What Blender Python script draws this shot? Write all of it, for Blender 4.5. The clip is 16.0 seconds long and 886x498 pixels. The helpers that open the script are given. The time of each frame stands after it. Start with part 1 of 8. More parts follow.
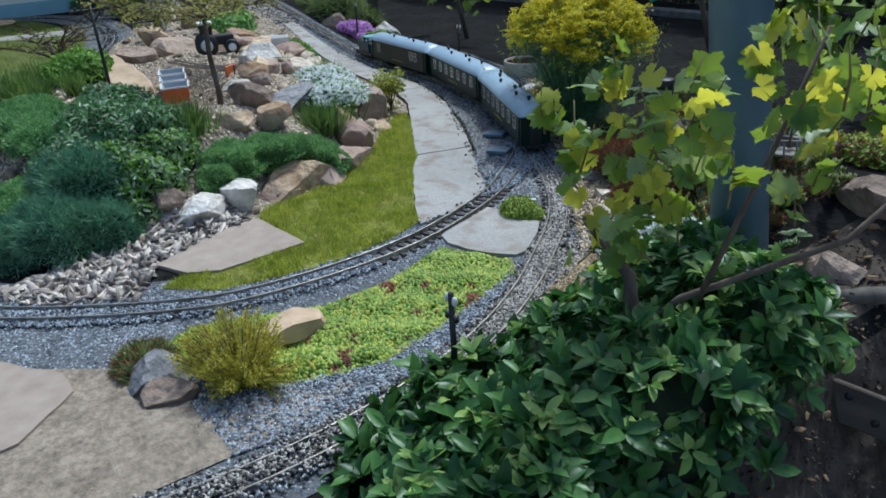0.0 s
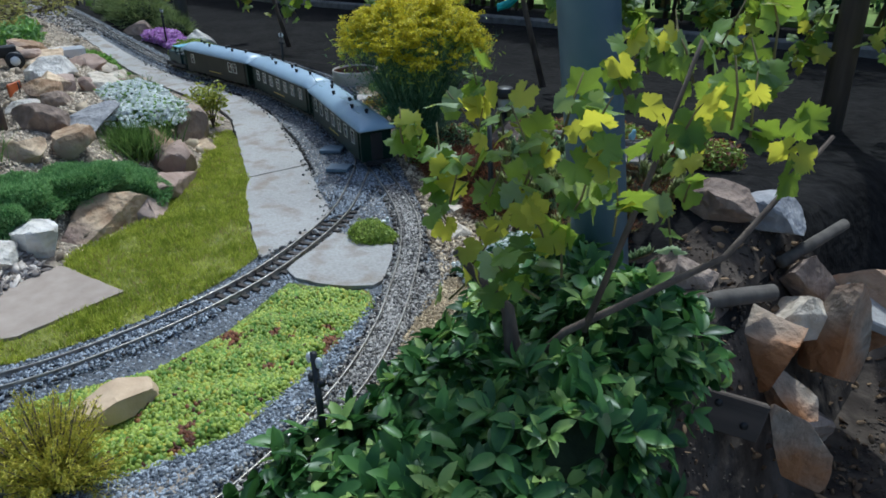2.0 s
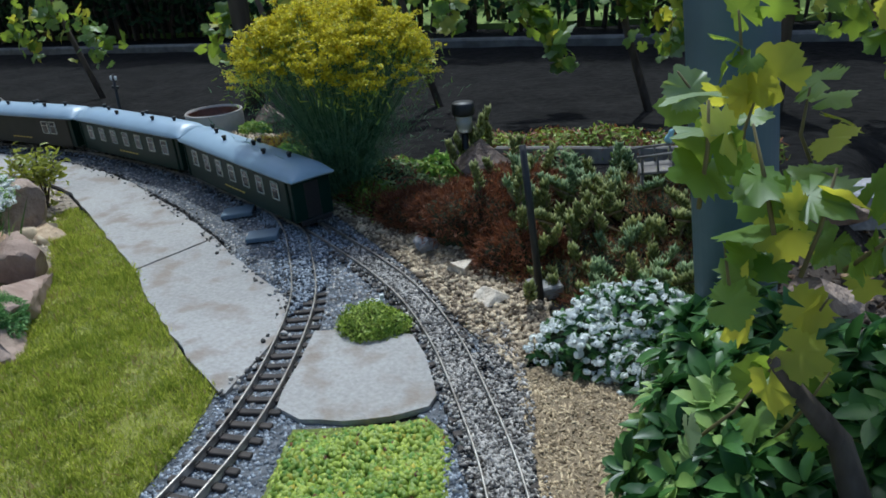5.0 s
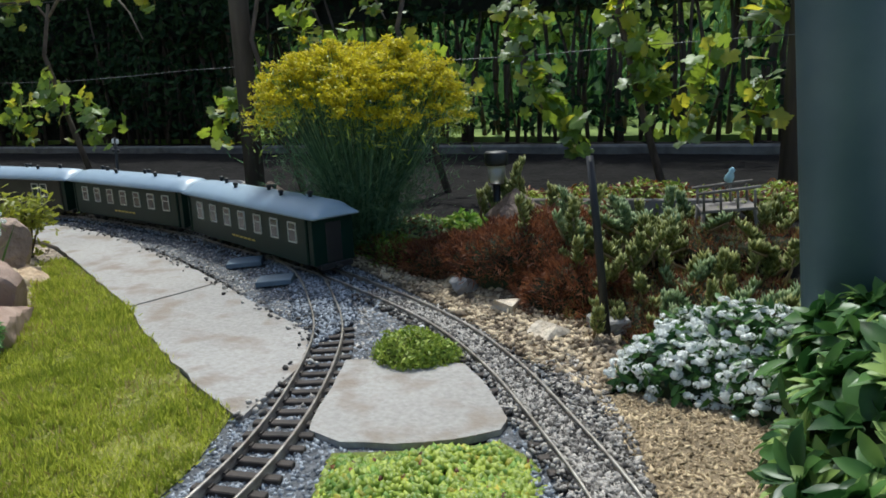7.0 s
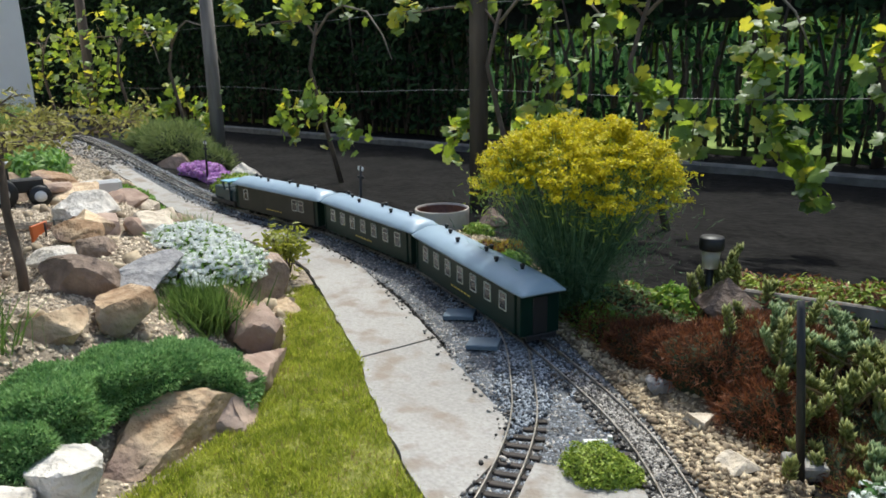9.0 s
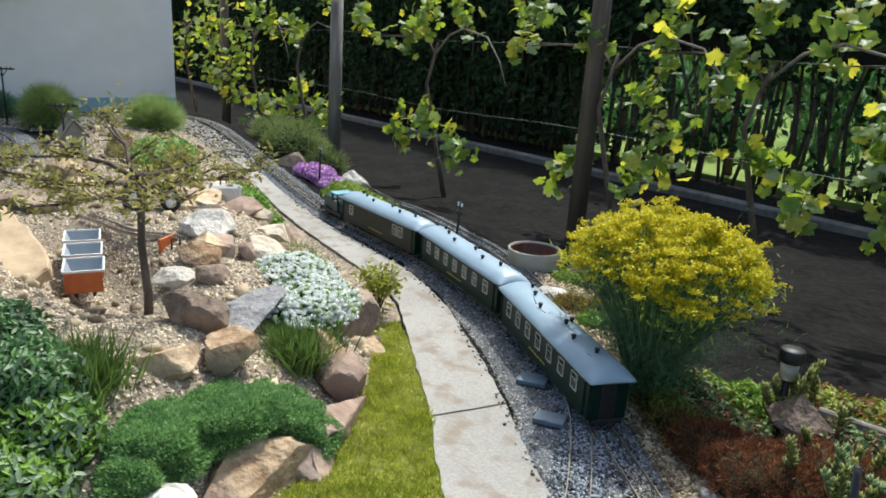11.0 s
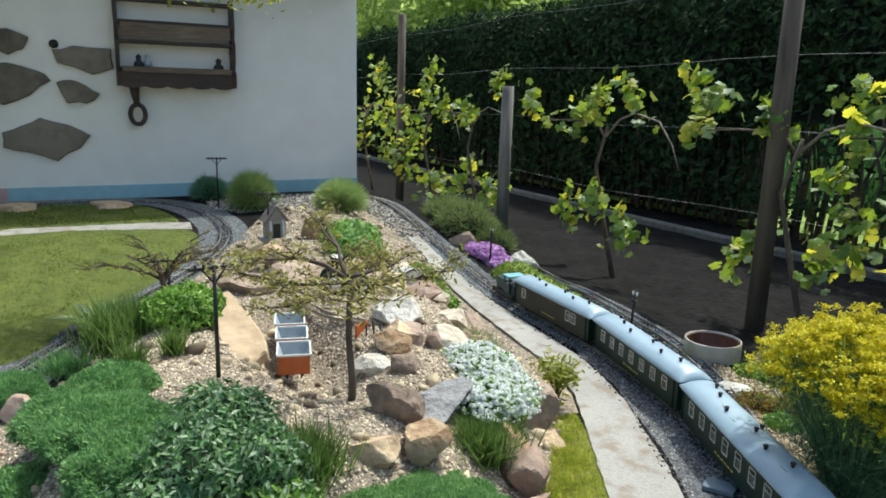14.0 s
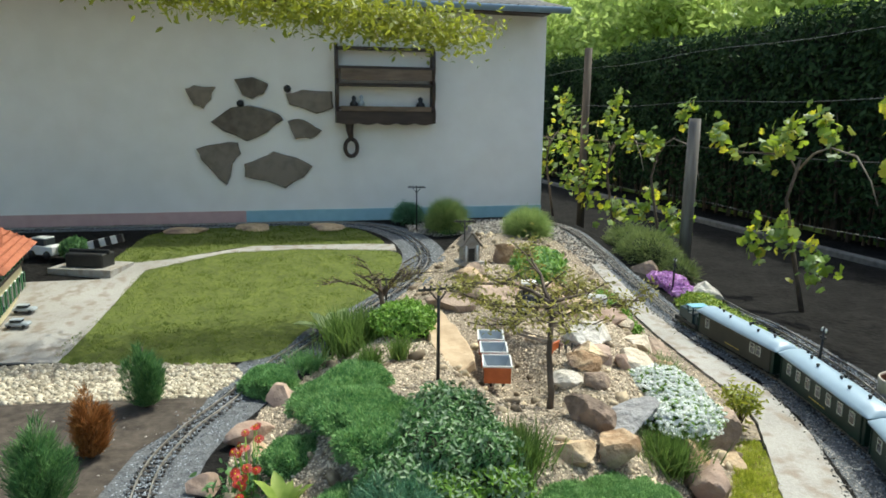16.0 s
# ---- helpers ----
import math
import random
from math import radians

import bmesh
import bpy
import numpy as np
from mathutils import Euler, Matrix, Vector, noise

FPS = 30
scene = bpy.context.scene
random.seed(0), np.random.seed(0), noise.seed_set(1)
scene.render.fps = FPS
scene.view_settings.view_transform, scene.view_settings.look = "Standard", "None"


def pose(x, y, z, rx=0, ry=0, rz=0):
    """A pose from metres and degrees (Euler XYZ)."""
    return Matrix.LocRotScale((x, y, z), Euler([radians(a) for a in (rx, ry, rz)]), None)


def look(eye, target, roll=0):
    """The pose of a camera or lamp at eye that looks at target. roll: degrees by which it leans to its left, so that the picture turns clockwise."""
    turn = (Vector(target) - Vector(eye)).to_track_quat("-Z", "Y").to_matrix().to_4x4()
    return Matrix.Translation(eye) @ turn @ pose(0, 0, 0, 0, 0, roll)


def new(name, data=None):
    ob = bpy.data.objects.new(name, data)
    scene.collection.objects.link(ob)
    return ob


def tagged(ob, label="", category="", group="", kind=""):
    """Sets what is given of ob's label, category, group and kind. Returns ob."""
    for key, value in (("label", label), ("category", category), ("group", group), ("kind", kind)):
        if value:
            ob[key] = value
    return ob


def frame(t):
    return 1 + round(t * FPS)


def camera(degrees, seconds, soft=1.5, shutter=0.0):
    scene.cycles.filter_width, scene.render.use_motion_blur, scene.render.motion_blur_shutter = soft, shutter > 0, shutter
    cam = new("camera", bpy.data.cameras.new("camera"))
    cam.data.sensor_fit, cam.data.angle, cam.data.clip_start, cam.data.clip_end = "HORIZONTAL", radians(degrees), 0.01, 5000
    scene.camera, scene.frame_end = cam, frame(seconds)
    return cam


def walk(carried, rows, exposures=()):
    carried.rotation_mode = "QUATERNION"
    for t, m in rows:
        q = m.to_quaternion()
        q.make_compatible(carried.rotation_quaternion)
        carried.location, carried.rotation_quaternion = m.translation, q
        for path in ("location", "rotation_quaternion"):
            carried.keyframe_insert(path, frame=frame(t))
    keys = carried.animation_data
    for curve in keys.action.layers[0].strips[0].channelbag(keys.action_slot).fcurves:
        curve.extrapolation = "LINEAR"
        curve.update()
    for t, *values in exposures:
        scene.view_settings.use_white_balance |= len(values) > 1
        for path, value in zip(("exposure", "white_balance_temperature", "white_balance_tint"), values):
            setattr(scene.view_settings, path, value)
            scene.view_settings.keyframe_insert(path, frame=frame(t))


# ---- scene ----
cam = camera(63.96, 16.0, soft=1.7)
walk(cam, [
    (0, look((1.402, 0.313, 0.760), (-0.116, 1.294, -0.096), -3.63)),
    (0.5, look((1.356, 0.337, 0.747), (-0.070, 1.434, -0.126), -1.68)),
    (1, look((1.321, 0.351, 0.740), (-0.015, 1.531, -0.168), -2.08)),
    (1.5, look((1.299, 0.361, 0.743), (0.024, 1.603, -0.169), -1.91)),
    (2, look((1.256, 0.380, 0.751), (0.040, 1.711, -0.113), -1.88)),
    (2.5, look((1.167, 0.408, 0.729), (-0.129, 1.739, -0.011), -2.51)),
    (3, look((1.040, 0.478, 0.708), (-0.185, 1.819, -0.130), -2.92)),
    (3.2, look((0.993, 0.496, 0.715), (-0.204, 1.858, -0.128), -2.64)),
    (5.3, look((0.570, 0.556, 0.573), (-0.195, 2.235, -0.199), -4.65)),
    (5.5, look((0.537, 0.549, 0.531), (-0.215, 2.283, -0.123), -3.47)),
    (6, look((0.475, 0.562, 0.428), (-0.285, 2.330, -0.117), -1.76)),
    (6.5, look((0.455, 0.579, 0.392), (-0.309, 2.361, -0.097), -1.98)),
    (7, look((0.460, 0.577, 0.402), (-0.317, 2.363, -0.051), -2.33)),
    (7.5, look((0.471, 0.560, 0.410), (-0.385, 2.289, -0.115), -3.35)),
    (8, look((0.473, 0.547, 0.458), (-0.514, 2.206, -0.063), -2.12)),
    (8.5, look((0.486, 0.543, 0.566), (-0.647, 2.110, 0.054), -1.44)),
    (9, look((0.504, 0.558, 0.648), (-0.778, 2.004, 0.134), -1.24)),
    (9.5, look((0.517, 0.563, 0.724), (-0.849, 1.913, 0.166), 0.20)),
    (10, look((0.541, 0.564, 0.793), (-0.878, 1.863, 0.244), 1.51)),
    (10.2, look((0.543, 0.561, 0.809), (-0.893, 1.834, 0.243), 2.84)),
    (12.3, look((0.556, 0.533, 0.945), (-1.009, 1.666, 0.427), 1.42)),
    (12.5, look((0.561, 0.522, 0.946), (-1.051, 1.585, 0.423), 0.28)),
    (13, look((0.561, 0.503, 0.967), (-1.096, 1.507, 0.471), -0.20)),
    (13.5, look((0.561, 0.473, 0.984), (-1.140, 1.421, 0.526), 0.12)),
    (14, look((0.557, 0.438, 0.994), (-1.182, 1.335, 0.579), 1.38)),
    (14.5, look((0.564, 0.382, 1.009), (-1.224, 1.183, 0.611), 1.68)),
    (15, look((0.604, 0.333, 1.052), (-1.225, 1.055, 0.687), 1.27)),
    (15.5, look((0.733, 0.277, 1.075), (-1.135, 0.868, 0.673), 1.42)),
    (16, look((0.818, 0.234, 1.085), (-1.096, 0.686, 0.719), 0.53)),
], [(0.0, -0.03, 5250, 2), (3.0, -0.1, 5200, 2), (5.5, -0.1, 5350, 2), (7.0, 0.12, 5900, 3), (8.5, 0.36, 6100, 4), (10.0, 0.44, 6200, 4), (12.5, 0.66, 6100, 0), (14.5, 0.56, 6150, -1), (16.0, 0.62, 6350, -3)])

# ---- light and sky ----
SUN_EL, SUN_AZ = radians(60), radians(-28)      # azimuth from +y towards +x
world = bpy.data.worlds.new("sky")
scene.world = world
world.use_nodes = True
wn = world.node_tree.nodes
sky = wn.new("ShaderNodeTexSky")
sky.sky_type, sky.sun_disc, sky.sun_elevation, sky.sun_rotation = "NISHITA", False, SUN_EL, SUN_AZ
sky.dust_density, sky.ozone_density = 4.0, 0.6
wn["Background"].inputs[1].default_value = 0.15
world.node_tree.links.new(sky.outputs[0], wn["Background"].inputs[0])
sun_data = bpy.data.lights.new("sun", "SUN")
sun_data.energy, sun_data.angle, sun_data.color = 2.8, radians(0.6), (1.0, 0.96, 0.88)
sun = new("sun", sun_data)
sun_dir = Vector((math.sin(SUN_AZ) * math.cos(SUN_EL), math.cos(SUN_AZ) * math.cos(SUN_EL), math.sin(SUN_EL)))
sun.matrix_world = look(sun_dir * 20, (0, 0, 0))

# ---- materials ----


def nodes_of(name):
    m = bpy.data.materials.new(name)
    m.use_nodes = True
    return m, m.node_tree, m.node_tree.nodes["Principled BSDF"]


def surface(name, dark, light, scale=20.0, rough=0.8, bump=0.3, depth=0.004, metal=0.0, island=0.0, obj=0.0, coarse=0.25,
            stretch=(1, 1, 1), spec=0.5, translucent=0.0, tcol=None, stain=None, stain_at=0.6):
    """Two-scale noise colour between dark and light, with bump; varied by island or object."""
    m, tree, bsdf = nodes_of(name)
    n, lk = tree.nodes, tree.links
    geo = n.new("ShaderNodeTexCoord")
    mp = n.new("ShaderNodeMapping")
    mp.inputs["Scale"].default_value = stretch
    lk.new(geo.outputs["Object"], mp.inputs[0])
    fine, big = n.new("ShaderNodeTexNoise"), n.new("ShaderNodeTexNoise")
    for node, s in ((fine, scale), (big, scale * coarse)):
        node.inputs["Scale"].default_value, node.inputs["Detail"].default_value = s, 5.0
        lk.new(mp.outputs[0], node.inputs["Vector"])
    mix = n.new("ShaderNodeMath")
    mix.operation = "ADD"
    lk.new(fine.outputs[0], mix.inputs[0])
    lk.new(big.outputs[0], mix.inputs[1])
    val = mix.outputs[0]

    def shifted(val, source, amount):
        a = n.new("ShaderNodeMath")
        a.operation = "MULTIPLY_ADD"
        lk.new(source, a.inputs[0])
        a.inputs[1].default_value = amount
        lk.new(val, a.inputs[2])
        b = n.new("ShaderNodeMath")
        b.operation = "SUBTRACT"
        lk.new(a.outputs[0], b.inputs[0])
        b.inputs[1].default_value = amount / 2
        return b.outputs[0]

    if island:
        val = shifted(val, n.new("ShaderNodeNewGeometry").outputs["Random Per Island"], island)
    if obj:
        val = shifted(val, n.new("ShaderNodeObjectInfo").outputs["Random"], obj)
    ramp = n.new("ShaderNodeMapRange")
    ramp.inputs["From Min"].default_value, ramp.inputs["From Max"].default_value = 0.65, 1.35
    lk.new(val, ramp.inputs["Value"])
    col = n.new("ShaderNodeMix")
    col.data_type = "RGBA"
    col.inputs["A"].default_value, col.inputs["B"].default_value = (*dark, 1), (*light, 1)
    lk.new(ramp.outputs[0], col.inputs["Factor"])
    out = col.outputs["Result"]
    if stain:
        sn = n.new("ShaderNodeTexNoise")
        sn.inputs["Scale"].default_value, sn.inputs["Detail"].default_value = scale * 0.12, 6.0
        lk.new(geo.outputs["Object"], sn.inputs["Vector"])
        sr = n.new("ShaderNodeMapRange")
        sr.inputs["From Min"].default_value, sr.inputs["From Max"].default_value = stain_at - 0.08, stain_at + 0.08
        lk.new(sn.outputs[0], sr.inputs["Value"])
        sc = n.new("ShaderNodeMix")
        sc.data_type = "RGBA"
        lk.new(sr.outputs[0], sc.inputs["Factor"])
        lk.new(out, sc.inputs["A"])
        sc.inputs["B"].default_value = (*stain, 1)
        out = sc.outputs["Result"]
    lk.new(out, bsdf.inputs["Base Color"])
    bsdf.inputs["Roughness"].default_value, bsdf.inputs["Metallic"].default_value = rough, metal
    bsdf.inputs["Specular IOR Level"].default_value = spec
    if bump:
        b = n.new("ShaderNodeBump")
        b.inputs["Strength"].default_value, b.inputs["Distance"].default_value = bump, depth
        lk.new(fine.outputs[0], b.inputs["Height"])
        lk.new(b.outputs[0], bsdf.inputs["Normal"])
    if translucent:
        t, mixs = n.new("ShaderNodeBsdfTranslucent"), n.new("ShaderNodeMixShader")
        if tcol:
            t.inputs["Color"].default_value = (*tcol, 1)
        else:
            lk.new(out, t.inputs["Color"])
        mixs.inputs[0].default_value = translucent
        lk.new(bsdf.outputs[0], mixs.inputs[1])
        lk.new(t.outputs[0], mixs.inputs[2])
        lk.new(mixs.outputs[0], n["Material Output"].inputs[0])
    return m


def leafy(name, dark, light, rough=0.45, translucent=0.3, tcol=None, island=0.9):
    return surface(name, dark, light, 30, rough, 0.0, island=island, translucent=translucent, tcol=tcol, spec=0.4)


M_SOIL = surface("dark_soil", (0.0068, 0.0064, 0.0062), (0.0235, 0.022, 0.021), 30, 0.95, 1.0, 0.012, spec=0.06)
M_BALLAST = surface("grey_ballast", (0.085, 0.095, 0.11), (0.36, 0.39, 0.43), 60, 0.85, 0.5, island=1.4)
M_BALLAST_BED = surface("ballast_dust", (0.045, 0.05, 0.057), (0.17, 0.175, 0.185), 120, 0.95, 1.0, 0.006)
M_CREAM = surface("cream_gravel", (0.22, 0.17, 0.115), (0.72, 0.6, 0.45), 50, 0.85, 0.4, island=1.0)
# grit darker than the pebbles: shade in their gaps is put into the colour
M_CREAM_BED = surface("shaded_cream_grit", (0.14, 0.11, 0.08), (0.36, 0.295, 0.22), 90, 0.95, 1.0, 0.006)
M_TAN = surface("tan_chippings", (0.2, 0.145, 0.08), (0.56, 0.44, 0.27), 60, 0.9, 0.4, island=1.1)
M_SAND = surface("warm_sand_grit", (0.27, 0.2, 0.13), (0.6, 0.48, 0.34), 50, 0.9, 0.4, island=1.0)
# tan bed darkened so that it paints the shade between the chips
M_TANBED = surface("shaded_tan_grit", (0.13, 0.095, 0.058), (0.3, 0.23, 0.14), 220, 0.95, 0.6, 0.002)
M_OCHRE = surface("ochre_gravel", (0.15, 0.11, 0.07), (0.56, 0.45, 0.3), 50, 0.85, 0.4, island=1.2)
M_WHITEPEB = surface("white_pebbles", (0.3, 0.255, 0.18), (0.6, 0.53, 0.41), 50, 0.8, 0.3, island=1.0)
M_CONC = surface("concrete", (0.265, 0.248, 0.226), (0.41, 0.39, 0.362), 130, 0.88, 0.8, 0.003, stain=(0.25, 0.21, 0.17), stain_at=0.58, coarse=0.022)
M_CONC_PINK = surface("sandy_slab", (0.25, 0.195, 0.155), (0.38, 0.31, 0.25), 30, 0.85, 0.35, 0.003, coarse=0.12)
M_RAIL = surface("worn_rail", (0.24, 0.205, 0.17), (0.56, 0.52, 0.46), 60, 0.38, 0.2, 0.001, metal=0.7)
M_SLEEPER = surface("dark_sleeper", (0.014, 0.011, 0.009), (0.055, 0.043, 0.035), 40, 0.8, 0.4, 0.002, obj=0.5, island=0.5)
M_ROCK = surface("ochre_sandstone", (0.28, 0.17, 0.09), (0.68, 0.52, 0.34), 30, 0.85, 1.0, 0.02, coarse=0.12, obj=0.7, stain=(0.22, 0.15, 0.12), stain_at=0.58)
M_ROCKB = surface("brown_stone", (0.17, 0.12, 0.09), (0.43, 0.32, 0.24), 30, 0.85, 1.0, 0.02, coarse=0.12, obj=0.7)
M_ROCKW = surface("white_quartz", (0.42, 0.375, 0.32), (0.78, 0.73, 0.66), 30, 0.7, 1.0, 0.02, coarse=0.12, obj=0.4)
M_ROCKG = surface("grey_stone", (0.14, 0.135, 0.14), (0.36, 0.35, 0.35), 30, 0.8, 1.0, 0.02, coarse=0.12, obj=0.5)
M_CHIP = surface("stone_chips", (0.17, 0.14, 0.12), (0.58, 0.51, 0.44), 40, 0.85, 0.4, island=1.2)
M_GRASS = leafy("grass_blades", (0.24, 0.3, 0.028), (0.56, 0.58, 0.09), 0.6, 0.5)
M_MOWN = leafy("mown_grass", (0.105, 0.155, 0.018), (0.19, 0.245, 0.034), 0.7, 0.4, island=0.5)
M_MOWNBED = surface("mown_thatch", (0.06, 0.08, 0.012), (0.14, 0.165, 0.026), 40, 0.95, 0.6, 0.004)
M_CONIFER = leafy("conifer_green", (0.09, 0.22, 0.07), (0.27, 0.47, 0.17), 0.65, 0.3)
M_GRASSBED = surface("thatch", (0.12, 0.13, 0.022), (0.27, 0.27, 0.055), 60, 0.95, 0.8, 0.006)
M_VINE = leafy("vine_leaf", (0.045, 0.105, 0.018), (0.2, 0.31, 0.06), 0.42, 0.42, (0.42, 0.55, 0.05))
M_VINE_YOUNG = leafy("young_vine_leaf", (0.26, 0.32, 0.05), (0.46, 0.47, 0.09), 0.45, 0.55, (0.8, 0.74, 0.06))
M_VINE_OLD = leafy("vine_leaf_pale", (0.2, 0.28, 0.13), (0.4, 0.48, 0.28), 0.4, 0.4, (0.45, 0.55, 0.1))
M_SHRUB = leafy("glossy_leaf", (0.024, 0.075, 0.018), (0.105, 0.225, 0.05), 0.38, 0.3)
M_SHRUB_TIP = leafy("young_leaf", (0.18, 0.3, 0.06), (0.36, 0.49, 0.14), 0.45, 0.35)
M_CUSHION = leafy("cushion_green", (0.13, 0.27, 0.085), (0.34, 0.52, 0.2), 0.7, 0.4)
M_DARKFOL = leafy("deep_green", (0.055, 0.15, 0.05), (0.18, 0.33, 0.11), 0.5, 0.3)
M_BLUEFOL = leafy("blue_green", (0.075, 0.19, 0.115), (0.21, 0.38, 0.22), 0.5, 0.3)
M_LIME = leafy("lime_sedum", (0.17, 0.26, 0.025), (0.42, 0.5, 0.07), 0.45, 0.2)
M_MIDGREEN = leafy("fresh_green", (0.12, 0.25, 0.03), (0.29, 0.46, 0.08), 0.5, 0.35)
M_SEDUM = leafy("grey_sedum", (0.13, 0.21, 0.08), (0.36, 0.44, 0.19), 0.5, 0.35)
M_RUSTSEDUM = leafy("rust_sedum", (0.085, 0.03, 0.015), (0.3, 0.115, 0.045), 0.6, 0.3)
M_YELLOW = leafy("yellow_bloom", (0.33, 0.32, 0.008), (0.76, 0.67, 0.022), 0.6, 0.38, (0.7, 0.6, 0.025), 1.2)
M_ORANGEFOL = leafy("golden_conifer", (0.28, 0.29, 0.025), (0.64, 0.55, 0.07), 0.55, 0.35)
M_WHITEFL = leafy("white_petals", (0.78, 0.8, 0.76), (0.94, 0.95, 0.92), 0.6, 0.3, island=0.6)
M_PURPLE = leafy("purple_petals", (0.42, 0.17, 0.48), (0.68, 0.4, 0.74), 0.6, 0.3)
M_FEATHER = leafy("feathery_green", (0.2, 0.3, 0.09), (0.42, 0.52, 0.2), 0.6, 0.45)
M_RED = leafy("red_petals", (0.3, 0.008, 0.006), (0.55, 0.025, 0.014), 0.5, 0.08)
M_RUSTCON = leafy("rust_conifer", (0.2, 0.08, 0.02), (0.45, 0.2, 0.06), 0.6, 0.2)
M_BARK = surface("bark", (0.05, 0.035, 0.025), (0.16, 0.12, 0.09), 50, 0.9, 0.9, 0.004, stretch=(1, 1, 0.3))
M_POSTWOOD = surface("weathered_post", (0.10, 0.085, 0.07), (0.26, 0.235, 0.21), 30, 0.9, 0.7, 0.004, stretch=(1, 1, 0.12))
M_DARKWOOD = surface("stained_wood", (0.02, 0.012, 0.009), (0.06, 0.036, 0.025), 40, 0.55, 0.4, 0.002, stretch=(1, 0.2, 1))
M_WALL = surface("white_render", (0.83, 0.79, 0.735), (0.9, 0.865, 0.82), 6, 0.9, 0.25, 0.003)
M_BLUEBAND = surface("blue_plinth_paint", (0.28, 0.46, 0.53), (0.36, 0.56, 0.62), 12, 0.8, 0.2)
M_PINKBAND = surface("pink_plinth_paint", (0.52, 0.33, 0.31), (0.62, 0.42, 0.39), 12, 0.8, 0.2)
M_GALV = surface("galvanised_steel", (0.19, 0.28, 0.4), (0.31, 0.42, 0.56), 9, 0.5, 0.1, 0.002, metal=0.2, coarse=0.3)
M_PIPE = surface("dull_steel_pipe", (0.1, 0.165, 0.235), (0.2, 0.285, 0.375), 9, 0.5, 0.1, 0.002, metal=0.2, coarse=0.3, stain=(0.1, 0.1, 0.1), stain_at=0.66)
# grey coach roof with the sky's blue reflection mixed into its base colour
M_ROOFSHEEN = surface("grey_roof_sky_sheen", (0.27, 0.36, 0.44), (0.33, 0.43, 0.52), 18, 0.38, 0.12, 0.001, coarse=0.2)
M_COACH = surface("dark_green_paint", (0.004, 0.017, 0.012), (0.009, 0.03, 0.021), 18, 0.35, 0.1, 0.001, spec=0.15)
M_COACHB = surface("brown_green_paint", (0.022, 0.024, 0.018), (0.042, 0.042, 0.032), 18, 0.5, 0.1, 0.001, spec=0.25)
M_BLACK = surface("black_paint", (0.008, 0.008, 0.009), (0.02, 0.02, 0.02), 30, 0.5, 0.1)
M_FRAMEPAINT = surface("pale_window_frame", (0.4, 0.42, 0.36), (0.56, 0.56, 0.48), 40, 0.5, 0.1)
M_LOCO = surface("teal_loco_paint", (0.006, 0.025, 0.032), (0.014, 0.045, 0.055), 24, 0.4, 0.1)
M_LOCOROOF = surface("light_blue_loco_roof", (0.16, 0.38, 0.48), (0.22, 0.46, 0.56), 20, 0.45, 0.1)
M_GOLD = surface("yellow_lettering", (0.5, 0.38, 0.06), (0.62, 0.48, 0.1), 30, 0.5, 0.0)
M_SLATE = surface("blue_slate", (0.08, 0.12, 0.16), (0.15, 0.2, 0.25), 20, 0.5, 0.3, 0.002)
M_ORANGE = surface("orange_wagon_paint", (0.42, 0.09, 0.02), (0.58, 0.15, 0.04), 30, 0.5, 0.2)
M_GREYPAINT = surface("grey_wagon_paint", (0.3, 0.34, 0.37), (0.42, 0.46, 0.5), 20, 0.5, 0.2)
M_WHITEP = surface("white_paint", (0.62, 0.62, 0.6), (0.76, 0.76, 0.74), 20, 0.5, 0.1)
M_STEELWIRE = surface("fence_wire", (0.1, 0.1, 0.1), (0.2, 0.2, 0.2), 20, 0.6, 0.0, metal=0.6)
M_TILE = surface("red_roof_tile", (0.32, 0.09, 0.045), (0.46, 0.16, 0.08), 60, 0.8, 0.4)
M_CREAMWALL = surface("cream_house_wall", (0.6, 0.53, 0.32), (0.72, 0.64, 0.42), 20, 0.85, 0.1)
M_GREENSHUT = surface("green_shutter", (0.03, 0.12, 0.05), (0.06, 0.18, 0.08), 20, 0.6, 0.1)
M_ROOFSHEET = surface("roof_sheet", (0.12, 0.11, 0.11), (0.24, 0.23, 0.22), 14, 0.7, 0.3)
M_RUSTROCK = surface("rusty_rock", (0.2, 0.15, 0.105), (0.5, 0.41, 0.31), 30, 0.85, 1.0, 0.02, stain=(0.36, 0.16, 0.06), stain_at=0.52)
M_LOG = surface("grey_log", (0.05, 0.042, 0.034), (0.14, 0.12, 0.1), 30, 0.9, 0.7, 0.004, stretch=(1, 1, 0.12))
M_OLDPLANK = surface("rotting_plank", (0.04, 0.03, 0.023), (0.12, 0.092, 0.07), 30, 0.9, 0.8, 0.004, stretch=(0.12, 1, 1))
M_LIMEPIPE = surface("chalky_clay", (0.36, 0.31, 0.26), (0.62, 0.56, 0.5), 14, 0.85, 0.4, 0.003)
M_PALEROCK = surface("pale_sandstone", (0.42, 0.34, 0.25), (0.74, 0.65, 0.52), 30, 0.85, 1.0, 0.02)
M_TANSLAB = surface("tan_sandstone", (0.4, 0.28, 0.17), (0.64, 0.48, 0.32), 18, 0.88, 0.8, 0.008, coarse=0.15)
M_MIDWOOD = surface("lighter_brown_wood", (0.1, 0.068, 0.045), (0.22, 0.155, 0.105), 40, 0.7, 0.4, 0.002, stretch=(1, 0.2, 1))
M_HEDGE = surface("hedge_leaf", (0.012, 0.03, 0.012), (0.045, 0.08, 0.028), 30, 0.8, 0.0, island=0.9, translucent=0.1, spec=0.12)
